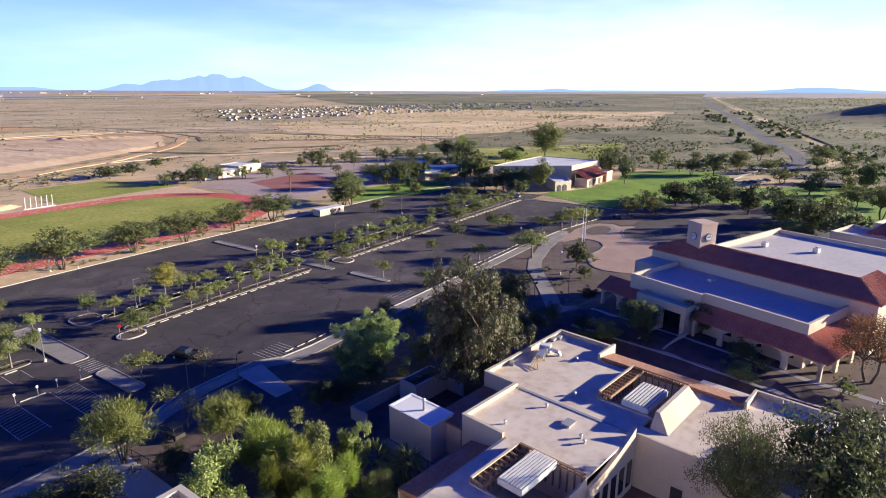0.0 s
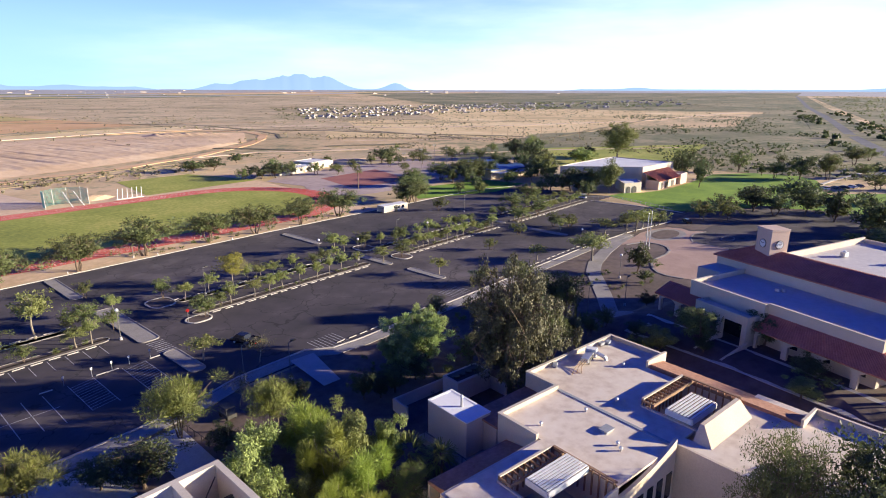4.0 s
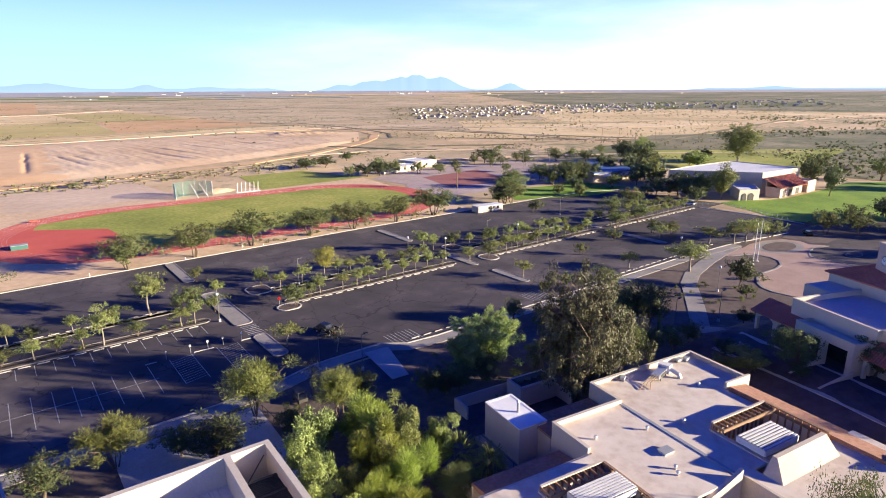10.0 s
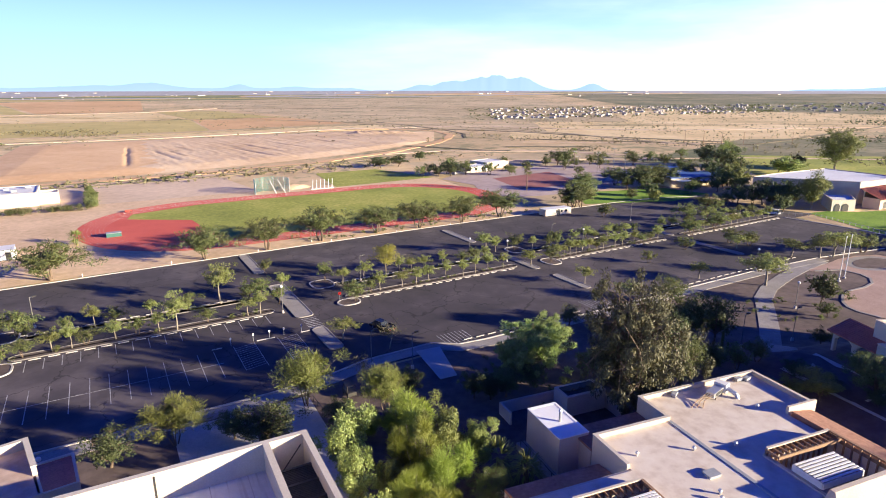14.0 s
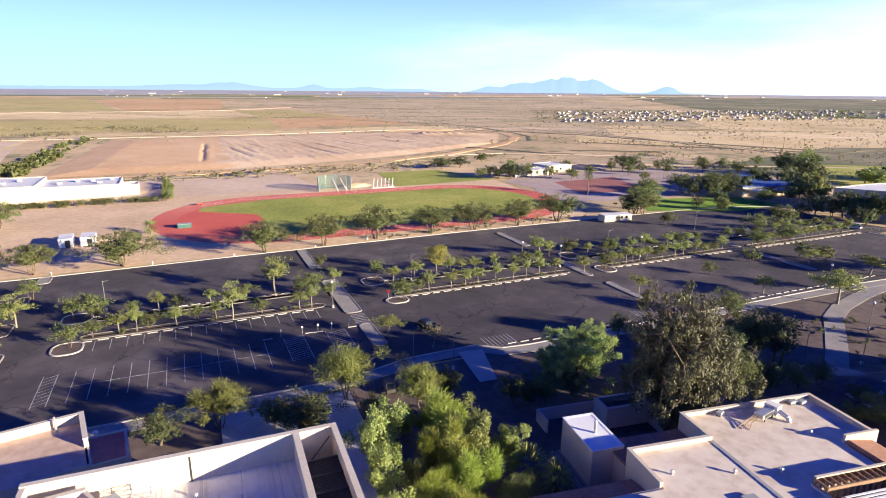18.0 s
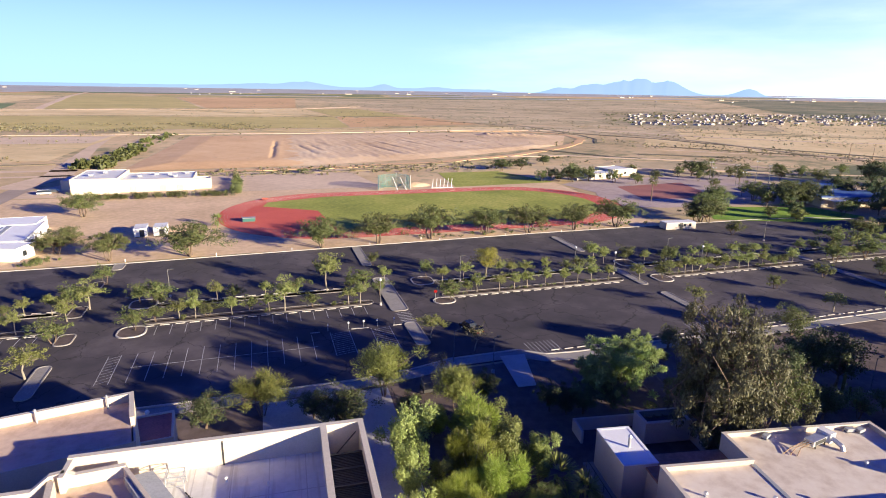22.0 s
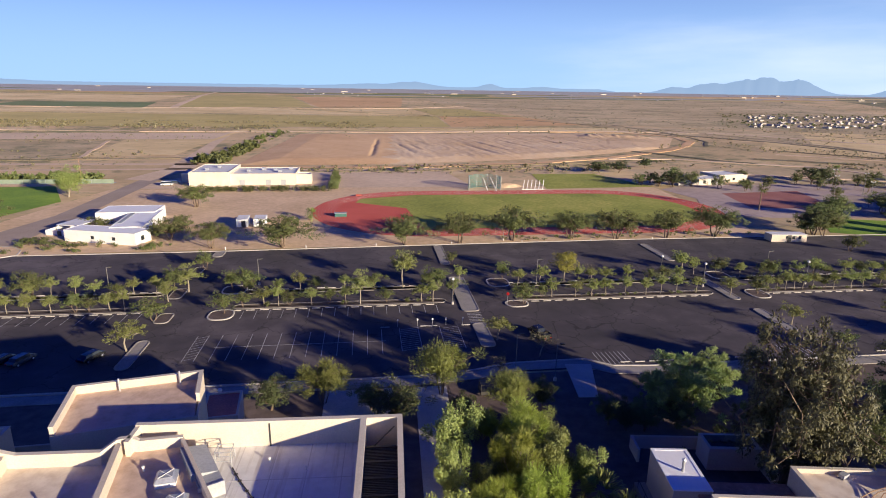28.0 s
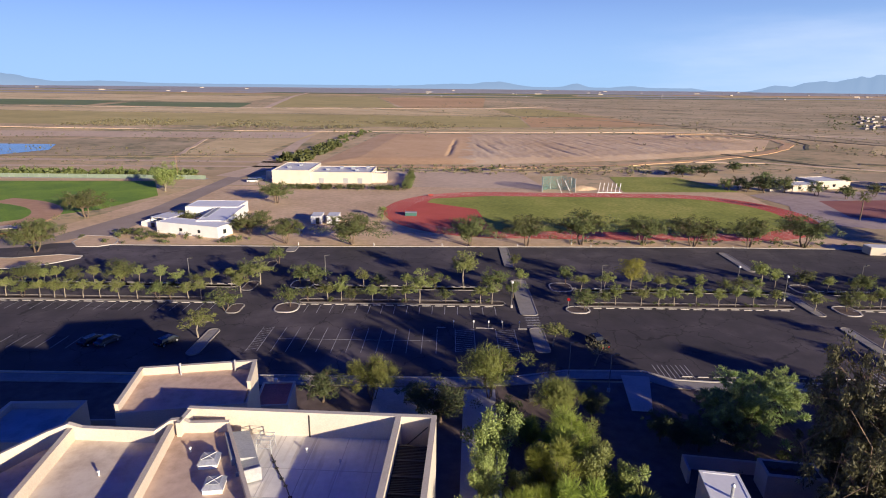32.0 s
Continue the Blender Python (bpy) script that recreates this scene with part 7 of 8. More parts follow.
grow(OLIVE, (172, 264, 10, 9), (180, 258, 10, 8), (208, 258, 5, 4), (225, 285, 6, 5), (36, 318, 6, 2.6), (48, 322, 5, 2.4), (240, 262, 7, 6), (252, 250, 7, 6), (262, 240, 8, 7), (240, 246, 6, 6), (270, 256, 7, 6), (284, 262, 8, 7), (232, 225, 6, 5))
grow(OLIVE, (155, 262, 8, 6), (164, 270, 7, 6), (190, 250, 8, 7), (199, 243, 7, 6), (216, 250, 7, 6), (290, 240, 9, 8), (300, 225, 9, 8), (310, 245, 8, 7))
for x0, x1 in MEDIANS[1:4]:
    for i in range(9):
        plant(BUSH[0], float(rng.uniform(x0 + 2, x1 - 2)), 108.3 + float(rng.uniform(-0.5, 0.5)), float(rng.uniform(0.35, 0.6)), 0.15)
for i in range(26):
    plant(BUSH[0], -100 + rng.uniform(0, 62), 154 + rng.uniform(0, 8), float(rng.uniform(0.5, 1.3)))
grow(OLIVE, (-79, 164, 5.5, 2.6), (-74.5, 162.6, 6, 2.8), (-69, 161.5, 5, 2.2), (-64.5, 160.2, 4, 1.8), (-67, 183, 6, 4.2), (-72, 186, 5, 3.6), (-44, 190, 6, 3.2), (-41, 184, 5, 2.6))
grow(DARK, (-46, 172, 6.5, 3.6), (-43, 177, 5, 3.0))
for i in range(26):
    plant(BUSH[0], float(rng.uniform(60, 100)), float(rng.uniform(50, 68)), float(rng.uniform(0.4, 1.0)))
for i in range(18):
    plant(BUSH[0], float(rng.uniform(118, 150)), float(rng.uniform(44, 60)), float(rng.uniform(0.3, 0.7)))
for i in range(10):
    plant(BUSH[0], -85 + rng.uniform(0, 50), 112 + rng.uniform(0, 5), float(rng.uniform(0.6, 1.1)), 0.1)
for i in range(60):
    a = rng.random()
    plant(BUSH[0], 60 + 90 * a + rng.uniform(-8, 8), 162 + rng.uniform(-3, 3), float(rng.uniform(0.3, 0.7)))


def hedge(x0, x1, y0, y1, h, lab):
    ob = thing("hedge", x0, y0, 0, lab, "hedge")
    n = max(6, int((x1 - x0) * (y1 - y0) / 2.0))
    c = np.stack([rng.uniform(0, x1 - x0, n), rng.uniform(0, y1 - y0, n), rng.uniform(0.4, 0.7, n) * h], 1)
    r = np.full((n, 3), h * 0.5)
    o = new("leaves", quads_mesh("leaves", leaves(c, r, n * 60, 0.5), M_LEAF_MESQ))
    o.parent = ob
    bm = bmesh.new()
    for p in c[::3]:
        tube(bm, (p[0], p[1], 0), (p[0], p[1], p[2]), 0.08, 0.04, 4)
    st = part("stems", bm, M_BARK, ob)
    st["kind"] = "stuff"


hedge(-52, 3, 251, 256, 2.4, "long dark green hedge before the cream hall")
hedge(1, 5, 256, 300, 2.6, "dark green hedge beside the cream hall")


def scrub(name, label, n, area, smin, smax, mat, per=10, keep=None, thin=-0.12):
    """Scattered low bushes as one object."""
    (ax, ay), (bx, by), (cx, cy), (dx, dy) = area
    u, v = rng.random(n), rng.random(n)
    x = (ax * (1 - u) + bx * u) * (1 - v) + (dx * (1 - u) + cx * u) * v
    y = (ay * (1 - u) + by * u) * (1 - v) + (dy * (1 - u) + cy * u) * v
    k = np.array([noise.noise((a * 0.012, b * 0.012, 4.0)) > thin for a, b in zip(x, y)])
    for (ax, ay), (bx, by) in zip(HIGHWAY[2:], HIGHWAY[3:]):
        f = np.clip(((x - ax) * (bx - ax) + (y - ay) * (by - ay)) / ((bx - ax) ** 2 + (by - ay) ** 2), 0, 1)
        gap = np.hypot(x - ax - f * (bx - ax), y - ay - f * (by - ay))
        k &= gap > 9 + 0.004 * x
    if keep is not None:
        k &= np.array([keep(a, b) for a, b in zip(x, y)])
    x, y = x[k], y[k]
    s = rng.uniform(smin, smax, len(x)) * rng.uniform(0.6, 1.2, len(x))
    z = np.array([ground_height(a, b) for a, b in zip(x, y)]) + 0.1
    c = np.stack([x, y, z + s * 0.42], 1).repeat(per, 0)
    r = np.stack([s * 0.62, s * 0.62, s * 0.46], 1).repeat(per, 0)
    d = unit(rng.normal(size=c.shape))
    pos = c + d * rng.random((len(c), 1)) ** 0.5 * r
    ax_ = unit(rng.normal(size=c.shape) + d)
    side = unit(np.cross(ax_, rng.normal(size=c.shape)))
    ln = (s.repeat(per) * rng.uniform(0.5, 0.95, len(c)))[:, None]
    a, b = ax_ * ln / 2, side * ln * 0.3
    q = np.stack([pos - a - b * 0.5, pos - a * 0.1 + b, pos + a, pos + a * 0.1 - b], 1)
    ob = new(name, quads_mesh(name, q, mat))
    tagged(ob, label, "scrub", kind="stuff")


def off_pad(x, y):
    return not (-66 < x < 320 and 338 < y < 600) and not (-70 < x < 200 and 150 < y < 304) and not (-118 < x < -76)


scrub("desert_scrub", "low olive desert scrub bushes", 2600, ((-420, 290), (420, 270), (480, 420), (-420, 620)), 0.4, 1.5, M_LEAF_SCRUB, 12, off_pad)
scrub("desert_scrub", "low olive desert scrub bushes", 420, ((-50, 306), (330, 312), (420, 362), (-60, 340)), 0.4, 1.5, M_LEAF_SCRUB, 14, off_pad)
scrub("desert_scrub", "green creosote scrub on the desert floor", 9000, ((350, 120), (372, -220), (1300, -300), (900, 420)), 0.5, 2.4, M_LEAF_DARK, 9, thin=0.0)
scrub("desert_scrub", "low grey-green scrub on the desert floor", 4200, ((300, 250), (420, 150), (1500, 500), (300, 900)), 0.4, 1.7, M_LEAF_SCRUB, 9, off_pad)
scrub("desert_scrub", "far grey-green scrub on the plain", 6500, ((-200, 600), (1300, 100), (3200, 300), (300, 2600)), 0.7, 2.6, M_LEAF_SCRUB, 7)
scrub("desert_scrub", "far dark green scrub on the plain", 6000, ((500, -20), (900, -600), (3000, -700), (2800, 460)), 1.6, 4.6, M_LEAF_MESQ, 6)
scrub("roadside_trees", "dark green trees along the highway", 300, ((480, 50), (480, -25), (1250, 150), (1250, 235)), 2.0, 5.0, M_LEAF_DARK, 26, thin=-0.2)
scrub("canal_brush", "thick green brush along the dirt track", 120, ((-86, 352), (-66, 350), (-62, 452), (-76, 456)), 1.2, 4.6, M_LEAF_MESQ, 30, thin=-0.4)
scrub("canal_brush", "scattered green brush along the dirt track", 70, ((-84, 460), (-66, 455), (-58, 600), (-70, 612)), 0.8, 3.4, M_LEAF_MESQ, 24, thin=-2)
scrub("boundary_brush", "dark brush along the ball field lane", 380, ((-300, 286), (-112, 287), (-112, 295), (-300, 298)), 1.6, 3.4, M_LEAF_MESQ, 24, thin=-2)
scrub("wash_brush", "brush in the wash below the graded pad", 300, ((-50, 310), (170, 316), (240, 362), (-50, 334)), 0.4, 1.6, M_LEAF_SCRUB, 18)
scrub("town_trees", "dark trees among the houses of the far town", 1150, ((470, 690), (1040, 600), (1480, 880), (690, 1060)), 1.3, 3.6, M_LEAF_MESQ, 9, thin=-0.3)
scrub("crop_rows", "rows of low grey-green plants in the crop field", 1800, ((-420, 640), (20, 640), (40, 760), (-420, 760)), 1.4, 2.4, M_LEAF_SCRUB, 8)
scrub("town_trees", "dark trees among the far houses", 900, ((1000, 625), (1450, 460), (1950, 720), (1380, 865)), 1.2, 3.2, M_LEAF_MESQ, 8)


def far_town():
    bm = bmesh.new()
    r2 = random.Random(5)
    spots = []
    for n, (a, b, c, d) in ((300, TOWN), (90, ((1000, 625), (1450, 460), (1950, 720), (1380, 865))), (70, ((-500, 2300), (1900, 1800), (2800, 3200), (400, 3700)))):
        for i in range(n):
            u, v = r2.random(), r2.random()
            spots.append(tuple((a[k] * (1 - u) + b[k] * u) * (1 - v) + (d[k] * (1 - u) + c[k] * u) * v for k in (0, 1)))
    for x, y in spots:
        w, d, h, a = r2.uniform(3, 8) * (1 + 0.3 * (x > 1200)), r2.uniform(3, 5.5), r2.uniform(1.5, 2.3) * (1 + 0.3 * (x > 1200)), r2.choice((0.3, 1.87)) + r2.uniform(-0.1, 0.1)
        z = ground_height(x, y)
        ca, sa = math.cos(a), math.sin(a)
        def P(lx, ly, lz):
            return bm.verts.new((x + lx * ca - ly * sa, y + lx * sa + ly * ca, z + lz))
        lo = [P(sx * w / 2, sy * d / 2, 0) for sx, sy in ((-1, -1), (1, -1), (1, 1), (-1, 1))]
        hi = [P(sx * w / 2, sy * d / 2, h) for sx, sy in ((-1, -1), (1, -1), (1, 1), (-1, 1))]
        r0, r1 = P(-w / 2, 0, h + 0.6), P(w / 2, 0, h + 0.6)
        for k in range(4):
            bm.faces.new((lo[k], lo[(k + 1) % 4], hi[(k + 1) % 4], hi[k]))
        bm.faces.new((hi[0], hi[1], r1, r0))
        bm.faces.new((hi[2], hi[3], r0, r1))
        bm.faces.new((hi[1], hi[2], r1))
        bm.faces.new((hi[3], hi[0], r0))
    ob = part("far_town", bm, M_TOWN)
    tagged(ob, "scattered small houses of a far desert town", "houses", kind="stuff")
    bm = bmesh.new()
    for i in range(30):
        a = r2.uniform(-38, 60)
        r = r2.uniform(2600, 4300)
        x, y = azim(a, r)
        w, d, h = r2.uniform(5, 16), r2.uniform(5, 10), r2.uniform(2.0, 3.6)
        z = ground_height(x, y)
        box(bm, x - w, x + w, y - d, y + d, z, z + h)
    ob = part("far_sheds", bm, M_STUCCO)
    tagged(ob, "pale farm sheds far off on the plain", "sheds", kind="stuff")


far_town()


# ---- lamps, vehicles and small things ----
def lamp_post(x, y, h=6.2, arm=False):
    ob = thing("street_lamp", x, y, 0.05, "grey parking lot lamp post with a box head" if arm else "grey lamp post with a white globe", "street lamp", "lamp posts in the lot")
    bm = bmesh.new()
    tube(bm, (0, 0, 0.6), (0, 0, h), 0.08, 0.055, 8)
    part("pole", bm, M_POLE, ob)
    bm = bmesh.new()
    tube(bm, (0, 0, 0), (0, 0, 0.6), 0.28, 0.24, 10)
    part("footing", bm, M_CONC, ob)
    if arm:
        part("arm", boxes((0, 0.9, -0.04, 0.04, h - 0.1, h)), M_POLE, ob)
        bm = bmesh.new()
        v = box(bm, 0.5, 1.2, -0.22, 0.22, h, h + 0.22)
        part("lamp_head", bm, M_DARK, ob)
    else:
        bm = bmesh.new()
        bmesh.ops.create_icosphere(bm, subdivisions=2, radius=0.32, matrix=Matrix.Translation((0, 0, h + 0.25)))
        part("globe", bm, M_WHITE, ob, "white globe")
        bm = bmesh.new()
        tube(bm, (0, 0, h - 0.05), (0, 0, h + 0.02), 0.16, 0.16, 10)
        part("collar", bm, M_DARK, ob)


for x, y in ((59.5, 117.5), (61, 160), (30, 157.5), (-7, 123), (-39, 119), (122, 120), (43.5, 74.4), (49, 70), (168, 131), (104, 47), (115, 44)):
    lamp_post(x, y, 6.4, True)
lamp_post(-2.5, 65.5, 3.4)
for x, y in ((92.5, 119.5), (100, 112.5), (37.2, 106), (127, 112), (132, 53), (150, 73), (186, 70)):
    lamp_post(x, y, 5.6)
for x, y in ((241, 239), (225, 219), (246, 226), (227, 202), (271, 238), (261, 220)):
    ob = thing("floodlight_pole", x, y, 0, "tall pale floodlight pole by the courts", "light pole", "court light poles")
    bm = bmesh.new()
    tube(bm, (0, 0, 0), (0, 0, 11), 0.13, 0.08, 8)
    part("pole", bm, M_POLE, ob)
    part("crossarm", boxes((-1.0, 1.0, -0.06, 0.06, 10.7, 10.85)), M_POLE, ob)
    for k in (-0.9, 0.9):
        part("floodlight", boxes((k - 0.25, k + 0.25, -0.2, 0.2, 10.85, 11.2)), M_GREYP, ob)
for x, y in ((435, 315), (447, 306), (460, 298), (470, 285), (500, 262), (530, 240), (-118, 286)):
    ob = thing("utility_pole", x, y, 0, "weathered wooden utility pole", "utility pole", "utility poles")
    bm = bmesh.new()
    tube(bm, (0, 0, 0), (0, 0, 11), 0.2, 0.13, 7)
    part("pole", bm, M_WOOD, ob)
    part("crossarm", boxes((-1.2, 1.2, -0.08, 0.08, 10.2, 10.4)), M_WOOD, ob)
for x, y in ((159.4, 57.8), (163.2, 58.4)):
    ob = thing("flagpole", x, y, 0.1, "bare white flagpole in the plaza bed", "flagpole", "flagpoles")
    bm = bmesh.new()
    tube(bm, (0, 0, 0.3), (0, 0, 11), 0.13, 0.07, 8)
    part("pole", bm, M_WHITE, ob)
    bm = bmesh.new()
    tube(bm, (0, 0, 0), (0, 0, 0.3), 0.4, 0.35, 10)
    part("base", bm, M_CONC, ob)
    bm = bmesh.new()
    bmesh.ops.create_icosphere(bm, subdivisions=1, radius=0.15, matrix=Matrix.Translation((0, 0, 11.1)))
    part("finial", bm, M_METAL, ob)

M_CARD = surface("dark_car_paint", (0.012, 0.013, 0.016), (0.02, 0.021, 0.025), 0.25, 0.5, 2.0, 0.0)
M_CARG = surface("grey_car_paint", (0.10, 0.11, 0.12), (0.13, 0.14, 0.15), 0.25, 0.5, 2.0, 0.0, metal=0.4)
M_CARW = surface("white_car_paint", (0.74, 0.74, 0.73), (0.80, 0.80, 0.79), 0.3, 0.5, 2.0, 0.0)
M_RUBBER = surface("tyre_rubber", (0.015, 0.015, 0.015), (0.03, 0.03, 0.03), 0.9, 1.0, 5.0, 0.1)
M_LAMPR = surface("red_lens", (0.25, 0.01, 0.01), (0.32, 0.02, 0.02), 0.2, 1.0, 5.0, 0.0)
M_LAMPW = surface("clear_lens", (0.55, 0.55, 0.55), (0.65, 0.65, 0.65), 0.15, 1.0, 5.0, 0.0)


def loft(bm, secs):
    """Skin between cross sections of equal length."""
    rings = [[bm.verts.new(p) for p in s] for s in secs]
    n = len(rings[0])
    for a, b in zip(rings, rings[1:]):
        for i in range(n):
            j = (i + 1) % n
            bm.faces.new((a[i], a[j], b[j], b[i]))
    bm.faces.new(rings[0][::-1])
    bm.faces.new(rings[-1])


def car(name, x, y, turn, paint, label, kind="sedan"):
    ob = thing(name, x, y, 0.07, label, "pickup truck" if kind == "pickup" else "car", "parked vehicles", turn=turn)
    L, Wd = (5.6, 1.0) if kind == "pickup" else (4.6, 0.9)
    if kind == "van":
        L, Wd = 5.4, 1.0
    hood = 1.0 if kind != "pickup" else 1.15
    stations = [(-L / 2, 0.55, hood * 0.82), (-L / 2 + 0.15, 0.35, hood * 0.95), (-L * 0.2, 0.3, hood), (L * 0.2, 0.3, hood), (L / 2 - 0.3, 0.35, hood * 0.86), (L / 2, 0.5, hood * 0.72)]
    bm = bmesh.new()
    loft(bm, [[(sx, -Wd * 0.94, z0), (sx, -Wd, (z0 + z1) / 2), (sx, -Wd * 0.93, z1), (sx, Wd * 0.93, z1), (sx, Wd, (z0 + z1) / 2), (sx, Wd * 0.94, z0)] for sx, z0, z1 in stations])
    part("body", bm, paint, ob)
    c0, c1, top = {"sedan": (-1.5, 1.1, 1.45), "van": (-2.3, 1.9, 2.0), "pickup": (-0.5, 1.5, 1.8)}[kind]
    bm = bmesh.new()
    loft(bm, [[(c0 - 0.3 + dx * 0, -Wd * 0.9, hood - 0.02), (c0 - 0.3, Wd * 0.9, hood - 0.02), (c1 + 0.6, Wd * 0.9, hood - 0.02), (c1 + 0.6, -Wd * 0.9, hood - 0.02)] for dx in (0,)] +
         [[(c0 + 0.1, -Wd * 0.74, top - 0.06), (c0 + 0.1, Wd * 0.74, top - 0.06), (c1 - 0.1, Wd * 0.74, top - 0.06), (c1 - 0.1, -Wd * 0.74, top - 0.06)]])
    part("windows", bm, M_GLASS, ob, "dark tinted windows")
    bm = bmesh.new()
    box(bm, c0 + 0.08, c1 - 0.08, -Wd * 0.74, Wd * 0.74, top - 0.06, top)
    part("roof", bm, paint, ob)
    if kind == "pickup":
        part("bed_floor", boxes((-2.6, -0.9, -0.85, 0.85, 1.151, 1.17)), M_DARK, ob, "dark open bed")
        for b in ((-2.7, -0.85, -0.95, -0.85, 1.14, 1.4), (-2.7, -0.85, 0.85, 0.95, 1.14, 1.4), (-2.8, -2.7, -0.95, 0.95, 1.1, 1.4)):
            part("bed_side", boxes(b), paint, ob)
    for sx in (-L * 0.31, L * 0.31):
        for sy in (-1, 1):
            w = part("wheel", boxes((sx - 0.02, sx + 0.02, sy * Wd * 0.8 - 0.05, sy * Wd * 0.8 + 0.05, 0.3, 0.36)), M_DARK, ob)
            bm = bmesh.new()
            tube(bm, (sx, sy * (Wd - 0.2), 0.33), (sx, sy * (Wd + 0.02), 0.33), 0.33, 0.33, 14)
            part("tyre", bm, M_RUBBER, w)
            bm = bmesh.new()
            tube(bm, (sx, sy * (Wd + 0.02), 0.33), (sx, sy * (Wd + 0.04), 0.33), 0.2, 0.18, 10)
            part("rim", bm, M_METAL, w)
    for sy in (-0.62, 0.62):
        part("headlight", boxes((L / 2 - 0.02, L / 2 + 0.03, sy - 0.16, sy + 0.16, 0.56, 0.7)), M_LAMPW, ob)
        part("tail_light", boxes((-L / 2 - 0.03, -L / 2 + 0.02, sy - 0.14, sy + 0.14, 0.62, 0.8)), M_LAMPR, ob)


car("pickup_truck", 51.5, 87.5, 108, M_CARD, "dark pickup truck with an open bed parked in the lot", "pickup")
car("parked_car", -42.6, 85, 70, M_CARD, "dark sedan parked in building shade")
car("parked_car", -39.6, 85, 70, M_CARG, "grey sedan parked in building shade")
car("parked_car", -28.6, 85.2, 66, M_CARD, "black sedan parked in building shade")
car("parked_van", -74, 271, 8, M_CARW, "white van parked by the hall", "van")
car("parked_car", -72, 276, 8, M_CARG, "grey car parked by the hall")
car("parked_car", 205, 62, 40, M_CARD, "dark car on the drop-off road")
car("parked_van", 222, 112, 100, M_CARW, "white van at the end of the lot", "van")


def discus_cage():
    ob = thing("throwing_cage", 66, 252, 0, "green netted throwing cage with pale posts", "throwing cage")
    M_NET = surface("green_net", (0.20, 0.40, 0.32), (0.30, 0.52, 0.43), 0.9, 0.5, 5.0, 0.0)
    pts = [(0, 0), (0.5, 5), (5, 8), (10, 8), (14, 5), (15, 0)]
    for x, y in pts:
        bm = bmesh.new()
        tube(bm, (x, y, 0), (x, y, 6.6), 0.09, 0.08, 7)
        part("post", bm, M_METAL, ob, "pale post")
    bm = bmesh.new()
    for (ax, ay), (bx, by) in zip(pts, pts[1:]):
        for k in range(15):
            u = k / 14.0
            x, y = ax + (bx - ax) * u, ay + (by - ay) * u
            tube(bm, (x, y, 0.1), (x, y, 6.4), 0.06, 0.06, 3)
        for k in range(15):
            z = 0.3 + k * 0.43
            tube(bm, (ax, ay, z), (bx, by, z), 0.06, 0.06, 3)
    part("net", bm, M_NET, ob, "green net")
    for x0, x1 in ((6.0, 8.4), (9.5, 12.5)):
        bm = bmesh.new()
        tube(bm, (x0, -1.5, 6.2), (x1, -2.5, 0), 0.14, 0.14, 7)
        part("leaning_post", bm, M_METAL, ob, "pale leaning post")
    r = thing("hurdle_rack", 92, 253, 0, "stack of leaning pale pole hurdles", "hurdle rack")
    for k in range(6):
        bm = bmesh.new()
        tube(bm, (k * 1.9, 0, 0), (k * 1.9 + 0.9, 1.5, 4.2), 0.13, 0.13, 6)
        part("upright", bm, M_WHITE, r)
    part("base_rail", boxes((-0.5, 10.5, -0.15, 0.15, 0, 0.25)), M_WHITE, r)
    bm = bmesh.new()
    n = 10
    top = bm.verts.new((0, 0, 1.9))
    ring = [bm.verts.new((8.5 * math.cos(i * math.tau / n) * rng.uniform(0.8, 1.1), 5.5 * math.sin(i * math.tau / n) * rng.uniform(0.8, 1.1), -0.1)) for i in range(n)]
    mid = [bm.verts.new((4.4 * math.cos(i * math.tau / n), 2.8 * math.sin(i * math.tau / n), 1.1 * rng.uniform(0.8, 1.2))) for i in range(n)]
    for i in range(n):
        j = (i + 1) % n
        bm.faces.new((ring[i], ring[j], mid[j], mid[i]))
        bm.faces.new((mid[i], mid[j], top))
    pile = part("dirt_pile", bm, M_DIRT)
    pile.matrix_basis = pose(86, 262, 0.05)
    tagged(pile, "heap of tan dirt behind the cage", "dirt pile")


discus_cage()
b = thing("landing_mat_box", 7, 197.5, 0.08, "green and white equipment box on the red track", "equipment box")
part("box", boxes((0, 4.2, 0, 2.2, 0, 1.2)), surface("green_tarp", (0.04, 0.12, 0.10), (0.07, 0.18, 0.15), 0.8), b)
part("lid", boxes((-0.1, 4.3, -0.1, 2.3, 1.2, 1.32)), M_GREYP, b)
b = thing("track_cart", 14, 238, 0.08, "small red cart on the track", "cart")
part("tray", boxes((0, 2.2, 0, 1.2, 0.4, 0.8)), M_TRACK, b)
for x in (0.3, 1.9):
    for y in (0.05, 1.15):
        bm = bmesh.new()
        tube(bm, (x, y - 0.06, 0.2), (x, y + 0.06, 0.2), 0.2, 0.2, 8)
        part("wheel", bm, M_RUBBER, b)


